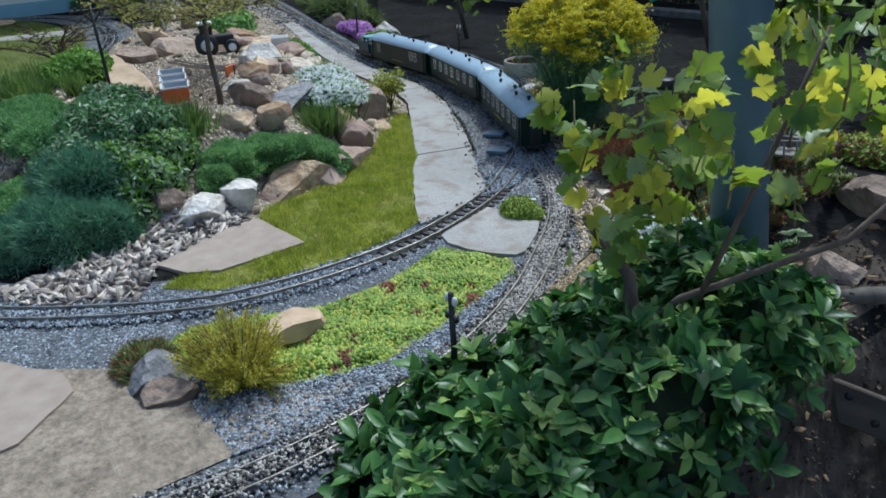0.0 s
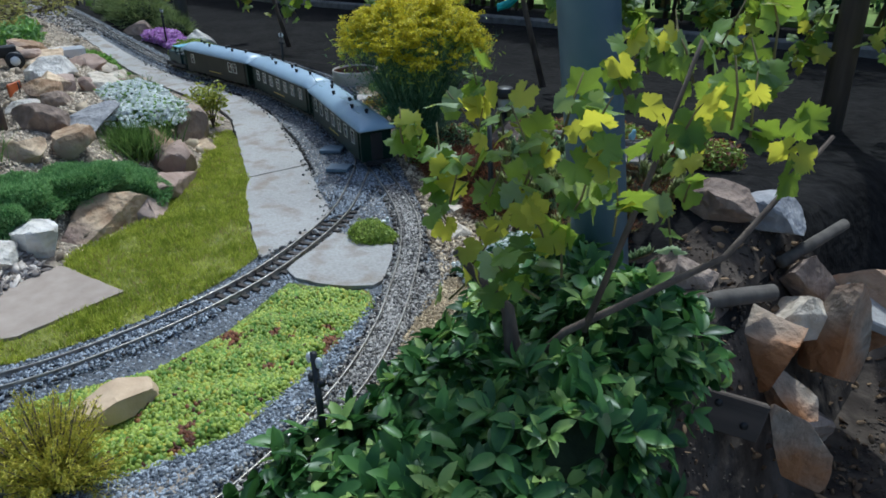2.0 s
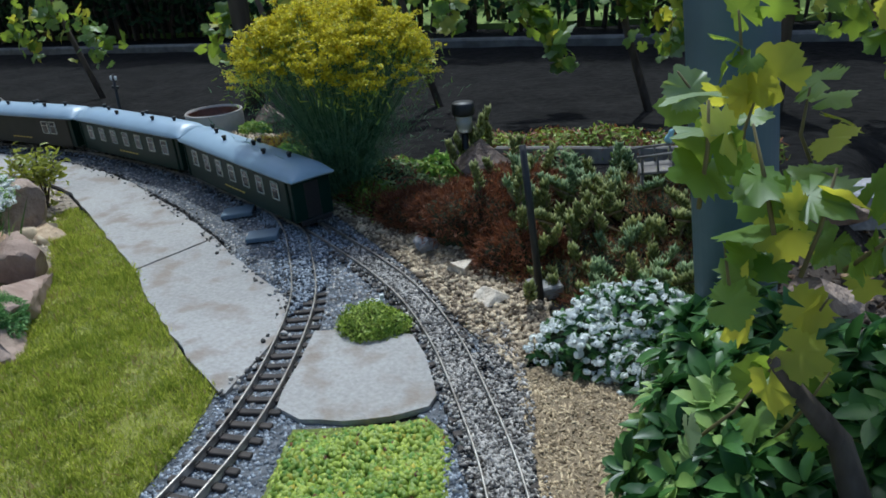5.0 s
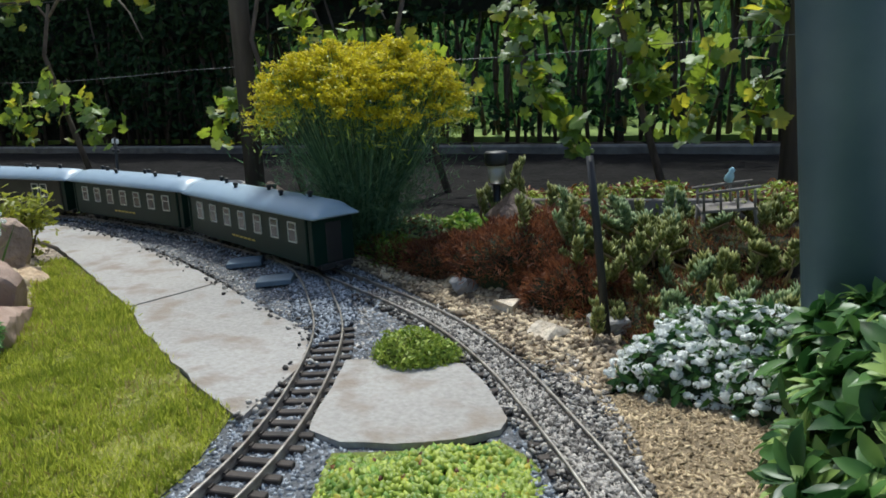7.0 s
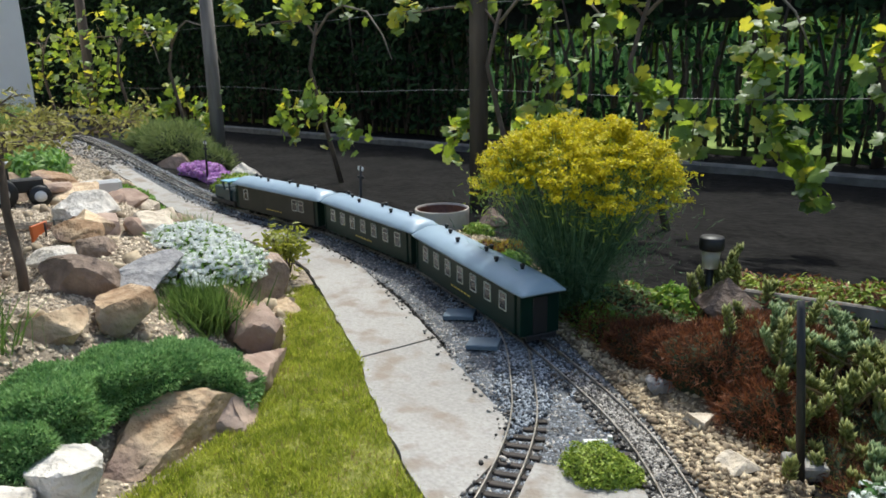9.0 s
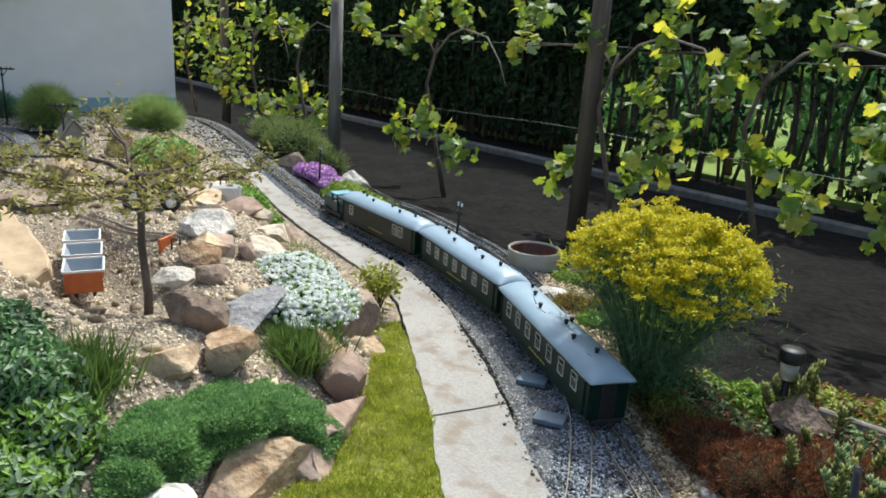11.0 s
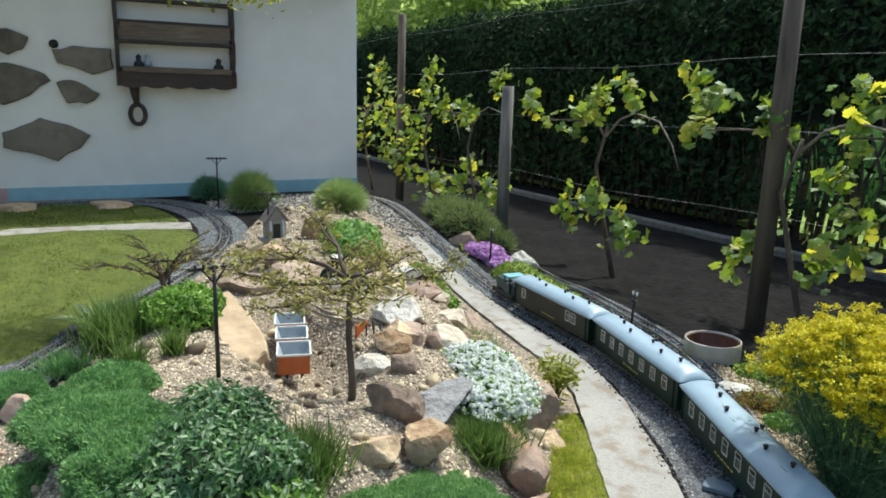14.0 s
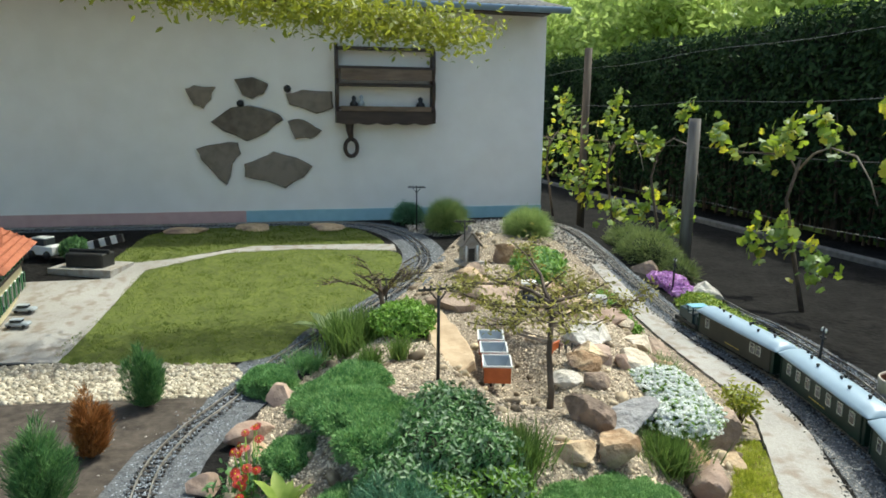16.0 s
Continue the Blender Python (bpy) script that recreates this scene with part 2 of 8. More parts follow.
M_FARTREE = leafy("sunlit_tree_leaf", (0.28, 0.38, 0.09), (0.52, 0.62, 0.2), 0.6, 0.6)
M_OLIVEGREEN = leafy("olive_green", (0.13, 0.18, 0.055), (0.3, 0.36, 0.13), 0.6, 0.4)
M_APPLE = leafy("yellow_green_leaf", (0.1, 0.135, 0.02), (0.36, 0.37, 0.06), 0.5, 0.4, (0.42, 0.45, 0.05), 1.3)
# concrete darkened: the shade on the kerb is put into its colour
M_KERB = surface("shaded_kerb", (0.09, 0.085, 0.08), (0.2, 0.19, 0.175), 20, 0.9, 0.4)
M_BANK = surface("bank_earth", (0.04, 0.032, 0.026), (0.14, 0.112, 0.088), 18, 0.95, 1.0, 0.014, island=0.4, spec=0.1)
M_LITTER = surface("dry_leaves", (0.06, 0.035, 0.02), (0.24, 0.16, 0.09), 30, 0.8, 0.5, 0.002, island=0.8, spec=0.2)
M_EARTH = surface("dry_earth", (0.04, 0.033, 0.028), (0.105, 0.087, 0.072), 24, 0.95, 1.0, 0.01, spec=0.15)
M_MIXSTONE = surface("mixed_ballast", (0.06, 0.053, 0.047), (0.46, 0.425, 0.38), 60, 0.85, 0.5, island=1.3)
M_PINKROCK = surface("pinkish_sandstone", (0.24, 0.155, 0.115), (0.46, 0.34, 0.265), 26, 0.88, 0.9, 0.012, coarse=0.1, obj=0.4, stain=(0.2, 0.14, 0.12), stain_at=0.6)
M_CANE = surface("pale_vine_cane", (0.14, 0.115, 0.09), (0.32, 0.27, 0.22), 40, 0.85, 0.5, 0.003)
# pale ground for the unseen surroundings, added to bounce light onto the wall
M_BOUNCE = surface("pale_bounce_ground", (0.26, 0.245, 0.22), (0.46, 0.435, 0.395), 9, 0.95, 0.6, 0.01)
M_MEADOW = surface("meadow", (0.1, 0.16, 0.03), (0.24, 0.32, 0.07), 2.0, 0.95, 0.5, 0.02)


def plain_glass():
    m, tree, bsdf = nodes_of("dark_window_glass")
    bsdf.inputs["Base Color"].default_value = (0.03, 0.035, 0.04, 1)
    bsdf.inputs["Roughness"].default_value = 0.08
    return m


M_GLASS = plain_glass()

# ---- mesh helpers ----
RNG = np.random.default_rng(7)


def mesh_of(name, V, F, mat, smooth=False):
    me = bpy.data.meshes.new(name)
    me.from_pydata([tuple(v) for v in np.asarray(V, float)], [], [tuple(int(i) for i in f) for f in F])
    if mat:
        me.materials.append(mat)
    if smooth:
        me.polygons.foreach_set("use_smooth", np.ones(len(me.polygons), bool))
    me.update()
    return me


def mesh_np(name, V, F, mat, smooth=False):
    """Fast mesh from arrays; all faces have the same number of corners."""
    me = bpy.data.meshes.new(name)
    V, F = np.asarray(V, np.float32), np.asarray(F, np.int32)
    k = F.shape[1]
    me.vertices.add(len(V))
    me.vertices.foreach_set("co", V.ravel())
    me.loops.add(F.size)
    me.loops.foreach_set("vertex_index", F.ravel())
    me.polygons.add(len(F))
    me.polygons.foreach_set("loop_start", np.arange(0, F.size, k, dtype=np.int32))
    me.polygons.foreach_set("loop_total", np.full(len(F), k, np.int32))
    if smooth:
        me.polygons.foreach_set("use_smooth", np.ones(len(F), bool))
    me.materials.append(mat)
    me.update(calc_edges=True)
    me.validate()
    return me


def thing(name, loc, label, category, group="", m=None):
    ob = new(name)
    ob.empty_display_size = 0.05
    ob.matrix_basis = m if m is not None else Matrix.Translation(loc)
    return tagged(ob, label, category, group)


def child(name, me, parent, label="", placed=False, m=None):
    """A part under parent; placed: its vertices are already in world places."""
    ob = new(name, me)
    ob.parent = parent
    if placed and parent.parent is None:
        ob.matrix_parent_inverse = parent.matrix_basis.inverted()
    if m is not None:
        ob.matrix_basis = m
    return tagged(ob, label)


def solid(bm, name, mat, smooth=False):
    me = bpy.data.meshes.new(name)
    bm.to_mesh(me)
    bm.free()
    me.materials.append(mat)
    if smooth:
        me.polygons.foreach_set("use_smooth", np.ones(len(me.polygons), bool))
    return me


def box_bm(boxes, bevel=0.0):
    """Boxes (cx, cy, cz, sx, sy, sz) in one bmesh, edges bevelled."""
    bm = bmesh.new()
    for cx, cy, cz, sx, sy, sz in boxes:
        bmesh.ops.create_cube(bm, size=1, matrix=Matrix.Translation((cx, cy, cz)) @ Matrix.Diagonal((sx, sy, sz, 1)))
    if bevel:
        bmesh.ops.bevel(bm, geom=list(bm.edges), offset=bevel, segments=1, affect="EDGES")
    return bm


def rod(points, radii, sides=8):
    """A tapered tube through points, as (V, F quads)."""
    P = [Vector(p) for p in points]
    if not hasattr(radii, "__len__"):
        radii = [radii] * len(P)
    V, F = [], []
    for i, p in enumerate(P):
        d = (P[min(i + 1, len(P) - 1)] - P[max(i - 1, 0)]).normalized()
        a = d.cross(Vector((0.31, 0.95, 0.05))).normalized()
        b = d.cross(a)
        for k in range(sides):
            c = 2 * math.pi * k / sides
            V.append(p + (a * math.cos(c) + b * math.sin(c)) * radii[i])
    for i in range(len(P) - 1):
        for k in range(sides):
            F.append((i * sides + k, i * sides + (k + 1) % sides, (i + 1) * sides + (k + 1) % sides, (i + 1) * sides + k))
    F.append(tuple(range(sides))[::-1])
    F.append(tuple(range((len(P) - 1) * sides, len(P) * sides)))
    return V, F


def rod_mesh(name, points, radii, mat, sides=8):
    return mesh_of(name, *rod(points, radii, sides), mat, True)


def rods_mesh(name, many, mat, sides=6):
    V, F = [], []
    for pts, rad in many:
        v, f = rod(pts, rad, sides)
        F += [tuple(i + len(V) for i in q) for q in f]
        V += v
    return mesh_of(name, V, F, mat, True)


def lathe(name, profile, mat, sides=24, smooth=True):
    V = [(r * math.cos(2 * math.pi * k / sides), r * math.sin(2 * math.pi * k / sides), z) for r, z in profile for k in range(sides)]
    F = [(i * sides + k, i * sides + (k + 1) % sides, (i + 1) * sides + (k + 1) % sides, (i + 1) * sides + k)
         for i in range(len(profile) - 1) for k in range(sides)]
    F.append(tuple(range(sides))[::-1])
    F.append(tuple(range((len(profile) - 1) * sides, len(profile) * sides)))
    return mesh_of(name, V, F, mat, smooth)


# leaf shapes: (vertices, quads or triangles), about 1 long along +y, facing +z
def ovate():
    V = np.array([(0, 0, 0), (-0.16, 0.28, 0.04), (0, 0.3, -0.02), (0.16, 0.28, 0.04), (-0.17, 0.62, 0.02), (0, 0.65, -0.05), (0.17, 0.62, 0.02), (0, 1, -0.12)])
    return V, np.array([(0, 2, 1), (0, 3, 2), (1, 2, 5), (1, 5, 4), (2, 3, 6), (2, 6, 5), (4, 5, 7), (5, 6, 7)])


def broad():
    """A broad pointed leaf folded along its midrib."""
    rows = [(0, 0), (0.12, 0.08), (0.2, 0.3), (0.215, 0.52), (0.15, 0.78), (0, 1)]
    V = [(0, 0, 0)]
    for w, y in rows[1:-1]:
        bend = -0.14 * y * y
        V += [(-w, y, bend + w * 0.4), (0, y, bend), (w, y, bend + w * 0.4)]
    V.append((0, 1, -0.17))
    F = [(0, 2, 1), (0, 3, 2)]
    for k in range(3):
        b = 1 + 3 * k
        F += [(b, b + 1, b + 4), (b, b + 4, b + 3), (b + 1, b + 2, b + 5), (b + 1, b + 5, b + 4)]
    F += [(10, 11, 13), (11, 12, 13)]
    return np.array(V, float), np.array(F)


def fleshy():
    """A plump spoon-shaped sedum leaf."""
    V = np.array([(0, 0, 0), (-0.15, 0.6, 0.03), (0, 0.62, -0.08), (0.15, 0.6, 0.03), (0, 1, 0.12), (0, 0.55, 0.1)])
    return V, np.array([(0, 2, 1), (0, 3, 2), (1, 2, 4), (2, 3, 4), (0, 1, 5), (0, 5, 3), (1, 4, 5), (5, 4, 3)])


def needle(w=0.08):
    return np.array([(-w, 0, 0), (w, 0, 0), (0, 1, 0.06)]), np.array([(0, 1, 2)])


def blade(w=0.045):
    return np.array([(-w, 0, 0), (w, 0, 0), (w * 0.8, 0.5, 0.05), (-w * 0.8, 0.5, 0.05), (0, 1, 0.22)]), np.array([(0, 1, 2), (0, 2, 3), (3, 2, 4)])


def palmate():
    """A five-lobed, toothed vine leaf with a folded blade."""
    V = [(0, 0.1, 0.02)]
    n = 43
    for i in range(n):
        th = radians(-163 + 326 * i / (n - 1))
        r = 0.46
        for lobe, top in ((0, 0.74), (radians(60), 0.69), (radians(-60), 0.69), (radians(122), 0.6), (radians(-122), 0.6)):
            r = max(r, top * (1 - 0.3 * (abs(th - lobe) / radians(36)) ** 1.5))
        r *= 1.05 if i % 2 else 0.93
        x, y = r * math.sin(th), r * math.cos(th)
        V.append((x, 0.1 + y, -0.2 * abs(x) ** 1.3 - 0.16 * max(y, 0) ** 2 + 0.045 * math.cos(3 * th) + (0.012 if i % 2 else -0.012)))
    F = [(0, i, i + 1) for i in range(1, n)]
    return np.array(V), np.array(F)


def daisy():
    V, F = [(0, 0, 0.05)], []
    for k in range(12):
        a = 2 * math.pi * k / 12
        for da, q, z in ((-0.2, 0.3, 0.02), (-0.2, 0.95, -0.05), (0.2, 0.95, -0.05), (0.2, 0.3, 0.02)):
            V.append((math.cos(a + da) * q, math.sin(a + da) * q, z))
        b = 1 + 4 * k
        F += [(b, b + 1, b + 2), (b, b + 2, b + 3), (0, b, b + 3)]
    return np.array(V), np.array(F)


def petal_disc():
    V = [(0, 0, 0.1)] + [(math.cos(a) * q, math.sin(a) * q, 0) for a, q in zip(np.linspace(0, 2 * math.pi, 9)[:-1], [1, 0.65] * 4)]
    return np.array(V), np.array([(0, i, i % 8 + 1) for i in range(1, 9)])


def bead():
    """A small closed fleshy bud."""
    V = [(0, 0, -0.5)] + [(math.cos(a) * 0.5, math.sin(a) * 0.5, 0) for a in np.linspace(0, 2 * math.pi, 6)[:-1]] + [(0, 0, 0.6)]
    F = [(0, i % 5 + 1, i) for i in range(1, 6)] + [(6, i, i % 5 + 1) for i in range(1, 6)]
    return np.array(V), np.array(F)


def stone():
    t = (1 + 5 ** 0.5) / 2
    V = np.array([(-1, t, 0), (1, t, 0), (-1, -t, 0), (1, -t, 0), (0, -1, t), (0, 1, t), (0, -1, -t), (0, 1, -t), (t, 0, -1), (t, 0, 1), (-t, 0, -1), (-t, 0, 1)]) / 1.9
    F = [(0, 11, 5), (0, 5, 1), (0, 1, 7), (0, 7, 10), (0, 10, 11), (1, 5, 9), (5, 11, 4), (11, 10, 2), (10, 7, 6), (7, 1, 8),
         (3, 9, 4), (3, 4, 2), (3, 2, 6), (3, 6, 8), (3, 8, 9), (4, 9, 5), (2, 4, 11), (6, 2, 10), (8, 6, 7), (9, 8, 1)]
    return V, np.array(F)


def pebble():
    """A small eight-sided stone, cheap enough for gravel."""
    V = np.array([(1, 0, 0), (0, 1, 0), (-1, 0, 0), (0, -1, 0), (0.2, 0.1, 0.95), (-0.1, -0.2, -0.95)]) * 0.9
    return V, np.array([(0, 1, 4), (1, 2, 4), (2, 3, 4), (3, 0, 4), (1, 0, 5), (2, 1, 5), (3, 2, 5), (0, 3, 5)])


def floret():
    V = np.array([(0, 0, 0.12), (1, 0, 0), (0, 1, 0), (-1, 0, 0), (0, -1, 0)])
    return V, np.array([(0, 1, 2), (0, 2, 3), (0, 3, 4), (0, 4, 1)])


def lozenge():
    return np.array([(0, 0, 0), (0.22, 0.5, 0.04), (0, 1, -0.06), (-0.22, 0.5, 0.04)]), np.array([(0, 1, 2), (0, 2, 3)])


def scatter(shape, P, N, size, squash=None, jitter=0.0, rng=RNG):
    """Copies of a shape at P, its +z along N, spun at random. Arrays (V, F)."""
    V0, F0 = shape
    P, N = np.asarray(P, float), np.asarray(N, float)
    n = len(P)
    N = N / np.maximum(np.linalg.norm(N, axis=1, keepdims=True), 1e-9)
    h = rng.normal(size=(n, 3))
    A = np.cross(N, h)
    A /= np.maximum(np.linalg.norm(A, axis=1, keepdims=True), 1e-9)
    B = np.cross(N, A)
    S = np.broadcast_to(np.asarray(size, float).reshape(-1, 1, 1), (n, 1, 1))
    T = np.broadcast_to(V0, (n, *V0.shape)).copy()
    if squash is not None:
        T *= squash
    if jitter:
        T *= 1 + rng.uniform(-jitter, jitter, T.shape)
    T *= S
    V = P[:, None] + T[..., :1] * A[:, None] + T[..., 1:2] * B[:, None] + T[..., 2:] * N[:, None]
    F = (F0[None] + (np.arange(n) * len(V0))[:, None, None]).reshape(-1, F0.shape[1])
    return V.reshape(-1, 3), F


def upright(shape, P, D, size, rng=RNG):
    """Copies of a shape at P with its +y along D (grass, needles, shoots)."""
    V0, F0 = shape
    P, D = np.asarray(P, float), np.asarray(D, float)
    n = len(P)
    D = D / np.maximum(np.linalg.norm(D, axis=1, keepdims=True), 1e-9)
    A = np.cross(D, rng.normal(size=(n, 3)))
    A /= np.maximum(np.linalg.norm(A, axis=1, keepdims=True), 1e-9)
    B = np.cross(A, D)
    T = V0[None] * np.broadcast_to(np.asarray(size, float).reshape(-1, 1, 1), (n, 1, 1))
    V = P[:, None] + T[..., :1] * A[:, None] + T[..., 1:2] * D[:, None] + T[..., 2:] * B[:, None]
    F = (F0[None] + (np.arange(n) * len(V0))[:, None, None]).reshape(-1, F0.shape[1])
    return V.reshape(-1, 3), F


def facing(shape, P, D, U, size):
    """Copies of a shape at P with +y along D and its face towards U."""
    V0, F0 = shape
    D = D / np.linalg.norm(D, axis=1, keepdims=True)
    A = np.cross(D, U)
    A /= np.maximum(np.linalg.norm(A, axis=1, keepdims=True), 1e-9)
    B = np.cross(A, D)
    T = V0[None] * np.asarray(size, float).reshape(-1, 1, 1)
    V = P[:, None] + T[..., :1] * A[:, None] + T[..., 1:2] * D[:, None] + T[..., 2:] * B[:, None]
    F = (F0[None] + (np.arange(len(P)) * len(V0))[:, None, None]).reshape(-1, F0.shape[1])
    return V.reshape(-1, 3), F


def inside(poly, X, Y):
    poly = np.asarray(poly, float)
    ok = np.zeros(X.shape, bool)
    for (x0, y0), (x1, y1) in zip(poly, np.roll(poly, -1, 0)):
        hit = ((y0 > Y) != (y1 > Y)) & (X < (x1 - x0) * (Y - y0) / (y1 - y0 + 1e-12) + x0)
        ok ^= hit
    return ok


def edge_distance(poly, X, Y):
    poly = np.asarray(poly, float)
    best = np.full(X.shape, 9e9)
    for a, b in zip(poly, np.roll(poly, -1, 0)):
        d = b - a
        s = np.clip(((X - a[0]) * d[0] + (Y - a[1]) * d[1]) / (d @ d), 0, 1)
        best = np.minimum(best, np.hypot(X - a[0] - s * d[0], Y - a[1] - s * d[1]))
    return best


def points_in(poly, n, rng=RNG):
    poly = np.asarray(poly, float)
    lo, hi = poly.min(0), poly.max(0)
    out = np.zeros((0, 2))
    while len(out) < n:
        q = rng.uniform(lo, hi, (n * 2, 2))
        out = np.concatenate([out, q[inside(poly, q[:, 0], q[:, 1])]])
    return out[:n]


def spline(points, step=0.01):
    """A Catmull-Rom line through points, evenly stepped."""
    P = np.asarray(points, float)
    P = np.vstack([2 * P[0] - P[1], P, 2 * P[-1] - P[-2]])
    out = []
    for i in range(1, len(P) - 2):
        t = np.linspace(0, 1, 40, endpoint=False)[:, None]
        a, b, c, d = P[i - 1:i + 3]
        out.append(0.5 * (2 * b + (c - a) * t + (2 * a - 5 * b + 4 * c - d) * t ** 2 + (3 * b - a - 3 * c + d) * t ** 3))
    out = np.vstack(out + [P[-2:-1]])
    s = np.r_[0, np.cumsum(np.linalg.norm(np.diff(out, axis=0), axis=1))]
    u = np.arange(0, s[-1], step)
    return np.stack([np.interp(u, s, out[:, k]) for k in range(out.shape[1])], 1)


def smooth01(x):
    x = np.clip(x, 0, 1)
    return x * x * (3 - 2 * x)


# ---- the lie of the land ----
MOUND = [(-0.44, 0.85), (-0.55, 1.1), (-0.68, 1.34), (-0.95, 1.6), (-1.3, 1.86), (-1.9, 1.96), (-2.6, 2.1), (-3.3, 2.26), (-4.2, 2.25),
         (-4.35, 1.6), (-3.6, 1.2), (-3.0, 0.85), (-2.5, 0.56), (-2.1, 0.32), (-1.75, 0.15), (-1.4, 0.06), (-0.95, 0.06), (-0.6, 0.3), (-0.42, 0.6)]


def bumps(X, Y, f, a, k=0.0):
    return a * (np.sin(X * f + 1.3 + k) * np.cos(Y * f * 1.13 + 0.4 + k) + 0.5 * np.sin(X * f * 2.3 + Y * f * 1.7 + k))


def ground_z(X, Y):
    X, Y = np.asarray(X, float), np.asarray(Y, float)
    z = 0.22 * smooth01((-2.2 - X) / 2.6) * (1 - smooth01((Y - 2.62) / 0.35)) * (1 - smooth01((-5.6 - X) / 2))
    d = np.where(inside(MOUND, X, Y), edge_distance(MOUND, X, Y), 0.0)
    hill = smooth01(d / 0.42) * (0.2 - 0.1 * smooth01((-2.0 - X) / 1.5)) + np.where(d > 0, bumps(X, Y, 9, 0.008), 0)
    hill = hill * (1 - 0.7 * np.exp(-(((X + 1.66) / 0.42) ** 2 + ((Y - 1.05) / 0.16) ** 2) ** 1.5))
    z = z + hill
    z = z - 0.46 * smooth01((X - 0.8) / 0.24) * (1 - smooth01((Y - 2.2) / 0.8))
    z = z - 0.46 * smooth01((-0.75 - Y) / 0.5) * smooth01((X + 0.9) / 0.5) * (1 - smooth01((X - 0.78) / 0.3))
    z = z + 0.1 * smooth01((Y - 1.72) / 0.3) * smooth01((X + 0.15) / 0.2) * (1 - smooth01((Y - 2.2) / 0.2)) * (1 - smooth01((X - 0.7) / 0.15))
    z = z + np.where((Y > 2.75), bumps(X, Y, 7, 0.006), 0) - 0.03 * smooth01((Y - 2.85) / 0.2)
    return z


def on_ground(x, y, up=0.0):
    return float(ground_z(np.array([x]), np.array([y]))[0]) + up


def grown(lo, hi, step, far):
    mid = np.arange(lo, hi, step)
    out = [step]
    while sum(out) < far:
        out.append(out[-1] * 1.3)
    c = np.cumsum(out)
    return np.r_[lo - c[::-1], mid, mid[-1] + c]


def build_ground():
    xs, ys = grown(-6.0, 1.8, 0.03, 600), grown(-1.8, 3.6, 0.03, 600)
    X, Y = np.meshgrid(xs, ys)
    V = np.stack([X.ravel(), Y.ravel(), ground_z(X.ravel(), Y.ravel())], 1)
    nx, ny = len(xs), len(ys)
    i = (np.arange(ny - 1)[:, None] * nx + np.arange(nx - 1)[None]).ravel()
    F = np.stack([i, i + 1, i + 1 + nx, i + nx], 1)
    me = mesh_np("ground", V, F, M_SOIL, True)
    # unseen outer ground made pale as a reflector for the white wall
    me.materials.append(M_BOUNCE)
    cx, cy = V[F].mean(1)[:, 0], V[F].mean(1)[:, 1]
    me.polygons.foreach_set("material_index", (((cx > 2.0) | (cy < -2.0)) & (cy < 2.5)).astype(np.int32))
    tagged(new("ground", me), "dark bare garden soil rising into a rockery mound, added pale reflector beyond", "ground", kind="structure")


build_ground()


def sheet(name, poly, mat, label, category, lift=0.004, step=0.02, thick=0.0, kind="structure"):
    """A sheet laid on the ground inside an outline."""
    poly = np.asarray(poly, float)
    if thick:
        out = []
        for a, b in zip(poly, np.roll(poly, -1, 0)):
            k = max(1, int(np.hypot(*(b - a)) / 0.03))
            out += [a + (b - a) * i / k for i in range(k)]
        poly = np.array([(x + 0.006 * noise.noise(Vector((x * 22, y * 22, 1))), y + 0.006 * noise.noise(Vector((x * 22, y * 22, 7)))) for x, y in out])
    lo, hi = poly.min(0), poly.max(0)
    bm = bmesh.new()
    vs = [bm.verts.new((x, y, 0)) for x, y in poly]
    bm.faces.new(vs)
    for axis in (0, 1):
        for v in np.arange(lo[axis] + step, hi[axis], step):
            co, no = [0, 0, 0], [0, 0, 0]
            co[axis], no[axis] = v, 1
            bmesh.ops.bisect_plane(bm, geom=bm.verts[:] + bm.edges[:] + bm.faces[:], plane_co=co, plane_no=no)
    co = np.array([v.co[:2] for v in bm.verts])
    zz = ground_z(co[:, 0], co[:, 1]) + lift
    for v, z in zip(bm.verts, zz):
        v.co.z = z
    bmesh.ops.recalc_face_normals(bm, faces=bm.faces[:])
    if sum(f.normal.z for f in bm.faces) < 0:
        bmesh.ops.reverse_faces(bm, faces=bm.faces[:])
    if thick:
        r = bmesh.ops.extrude_face_region(bm, geom=bm.faces[:])
        for v in [g for g in r["geom"] if isinstance(g, bmesh.types.BMVert)]:
            v.co.z += 0.0
        tops = {v for f in [g for g in r["geom"] if isinstance(g, bmesh.types.BMFace)] for v in f.verts}
        for v in bm.verts:
            if v not in tops:
                v.co.z -= thick
        bmesh.ops.recalc_face_normals(bm, faces=bm.faces[:])
    return tagged(new(name, solid(bm, name, mat)), label, category, kind=kind)


def strewn(name, poly, n, lo, hi, mat, label, squash=(1, 0.8, 0.55), lift=0.0, avoid=None, seed=1, category="gravel"):
    rng = np.random.default_rng(seed)
    p = points_in(poly, n, rng)
    if avoid is not None:
        p = p[~avoid(p)]
    N = rng.normal(size=(len(p), 3)) * 0.7 + (0, 0, 1)
    s = rng.uniform(lo, hi, len(p)) * rng.uniform(0.7, 1.2, len(p))
    P = np.c_[p, ground_z(p[:, 0], p[:, 1]) + lift + s * 0.12]
    V, F = scatter(stone() if hi > 0.021 else pebble(), P, N, s * 0.55, np.array(squash), 0.38, rng)
    return tagged(new(name, mesh_np(name, V, F, mat)), label, category, kind="stuff")

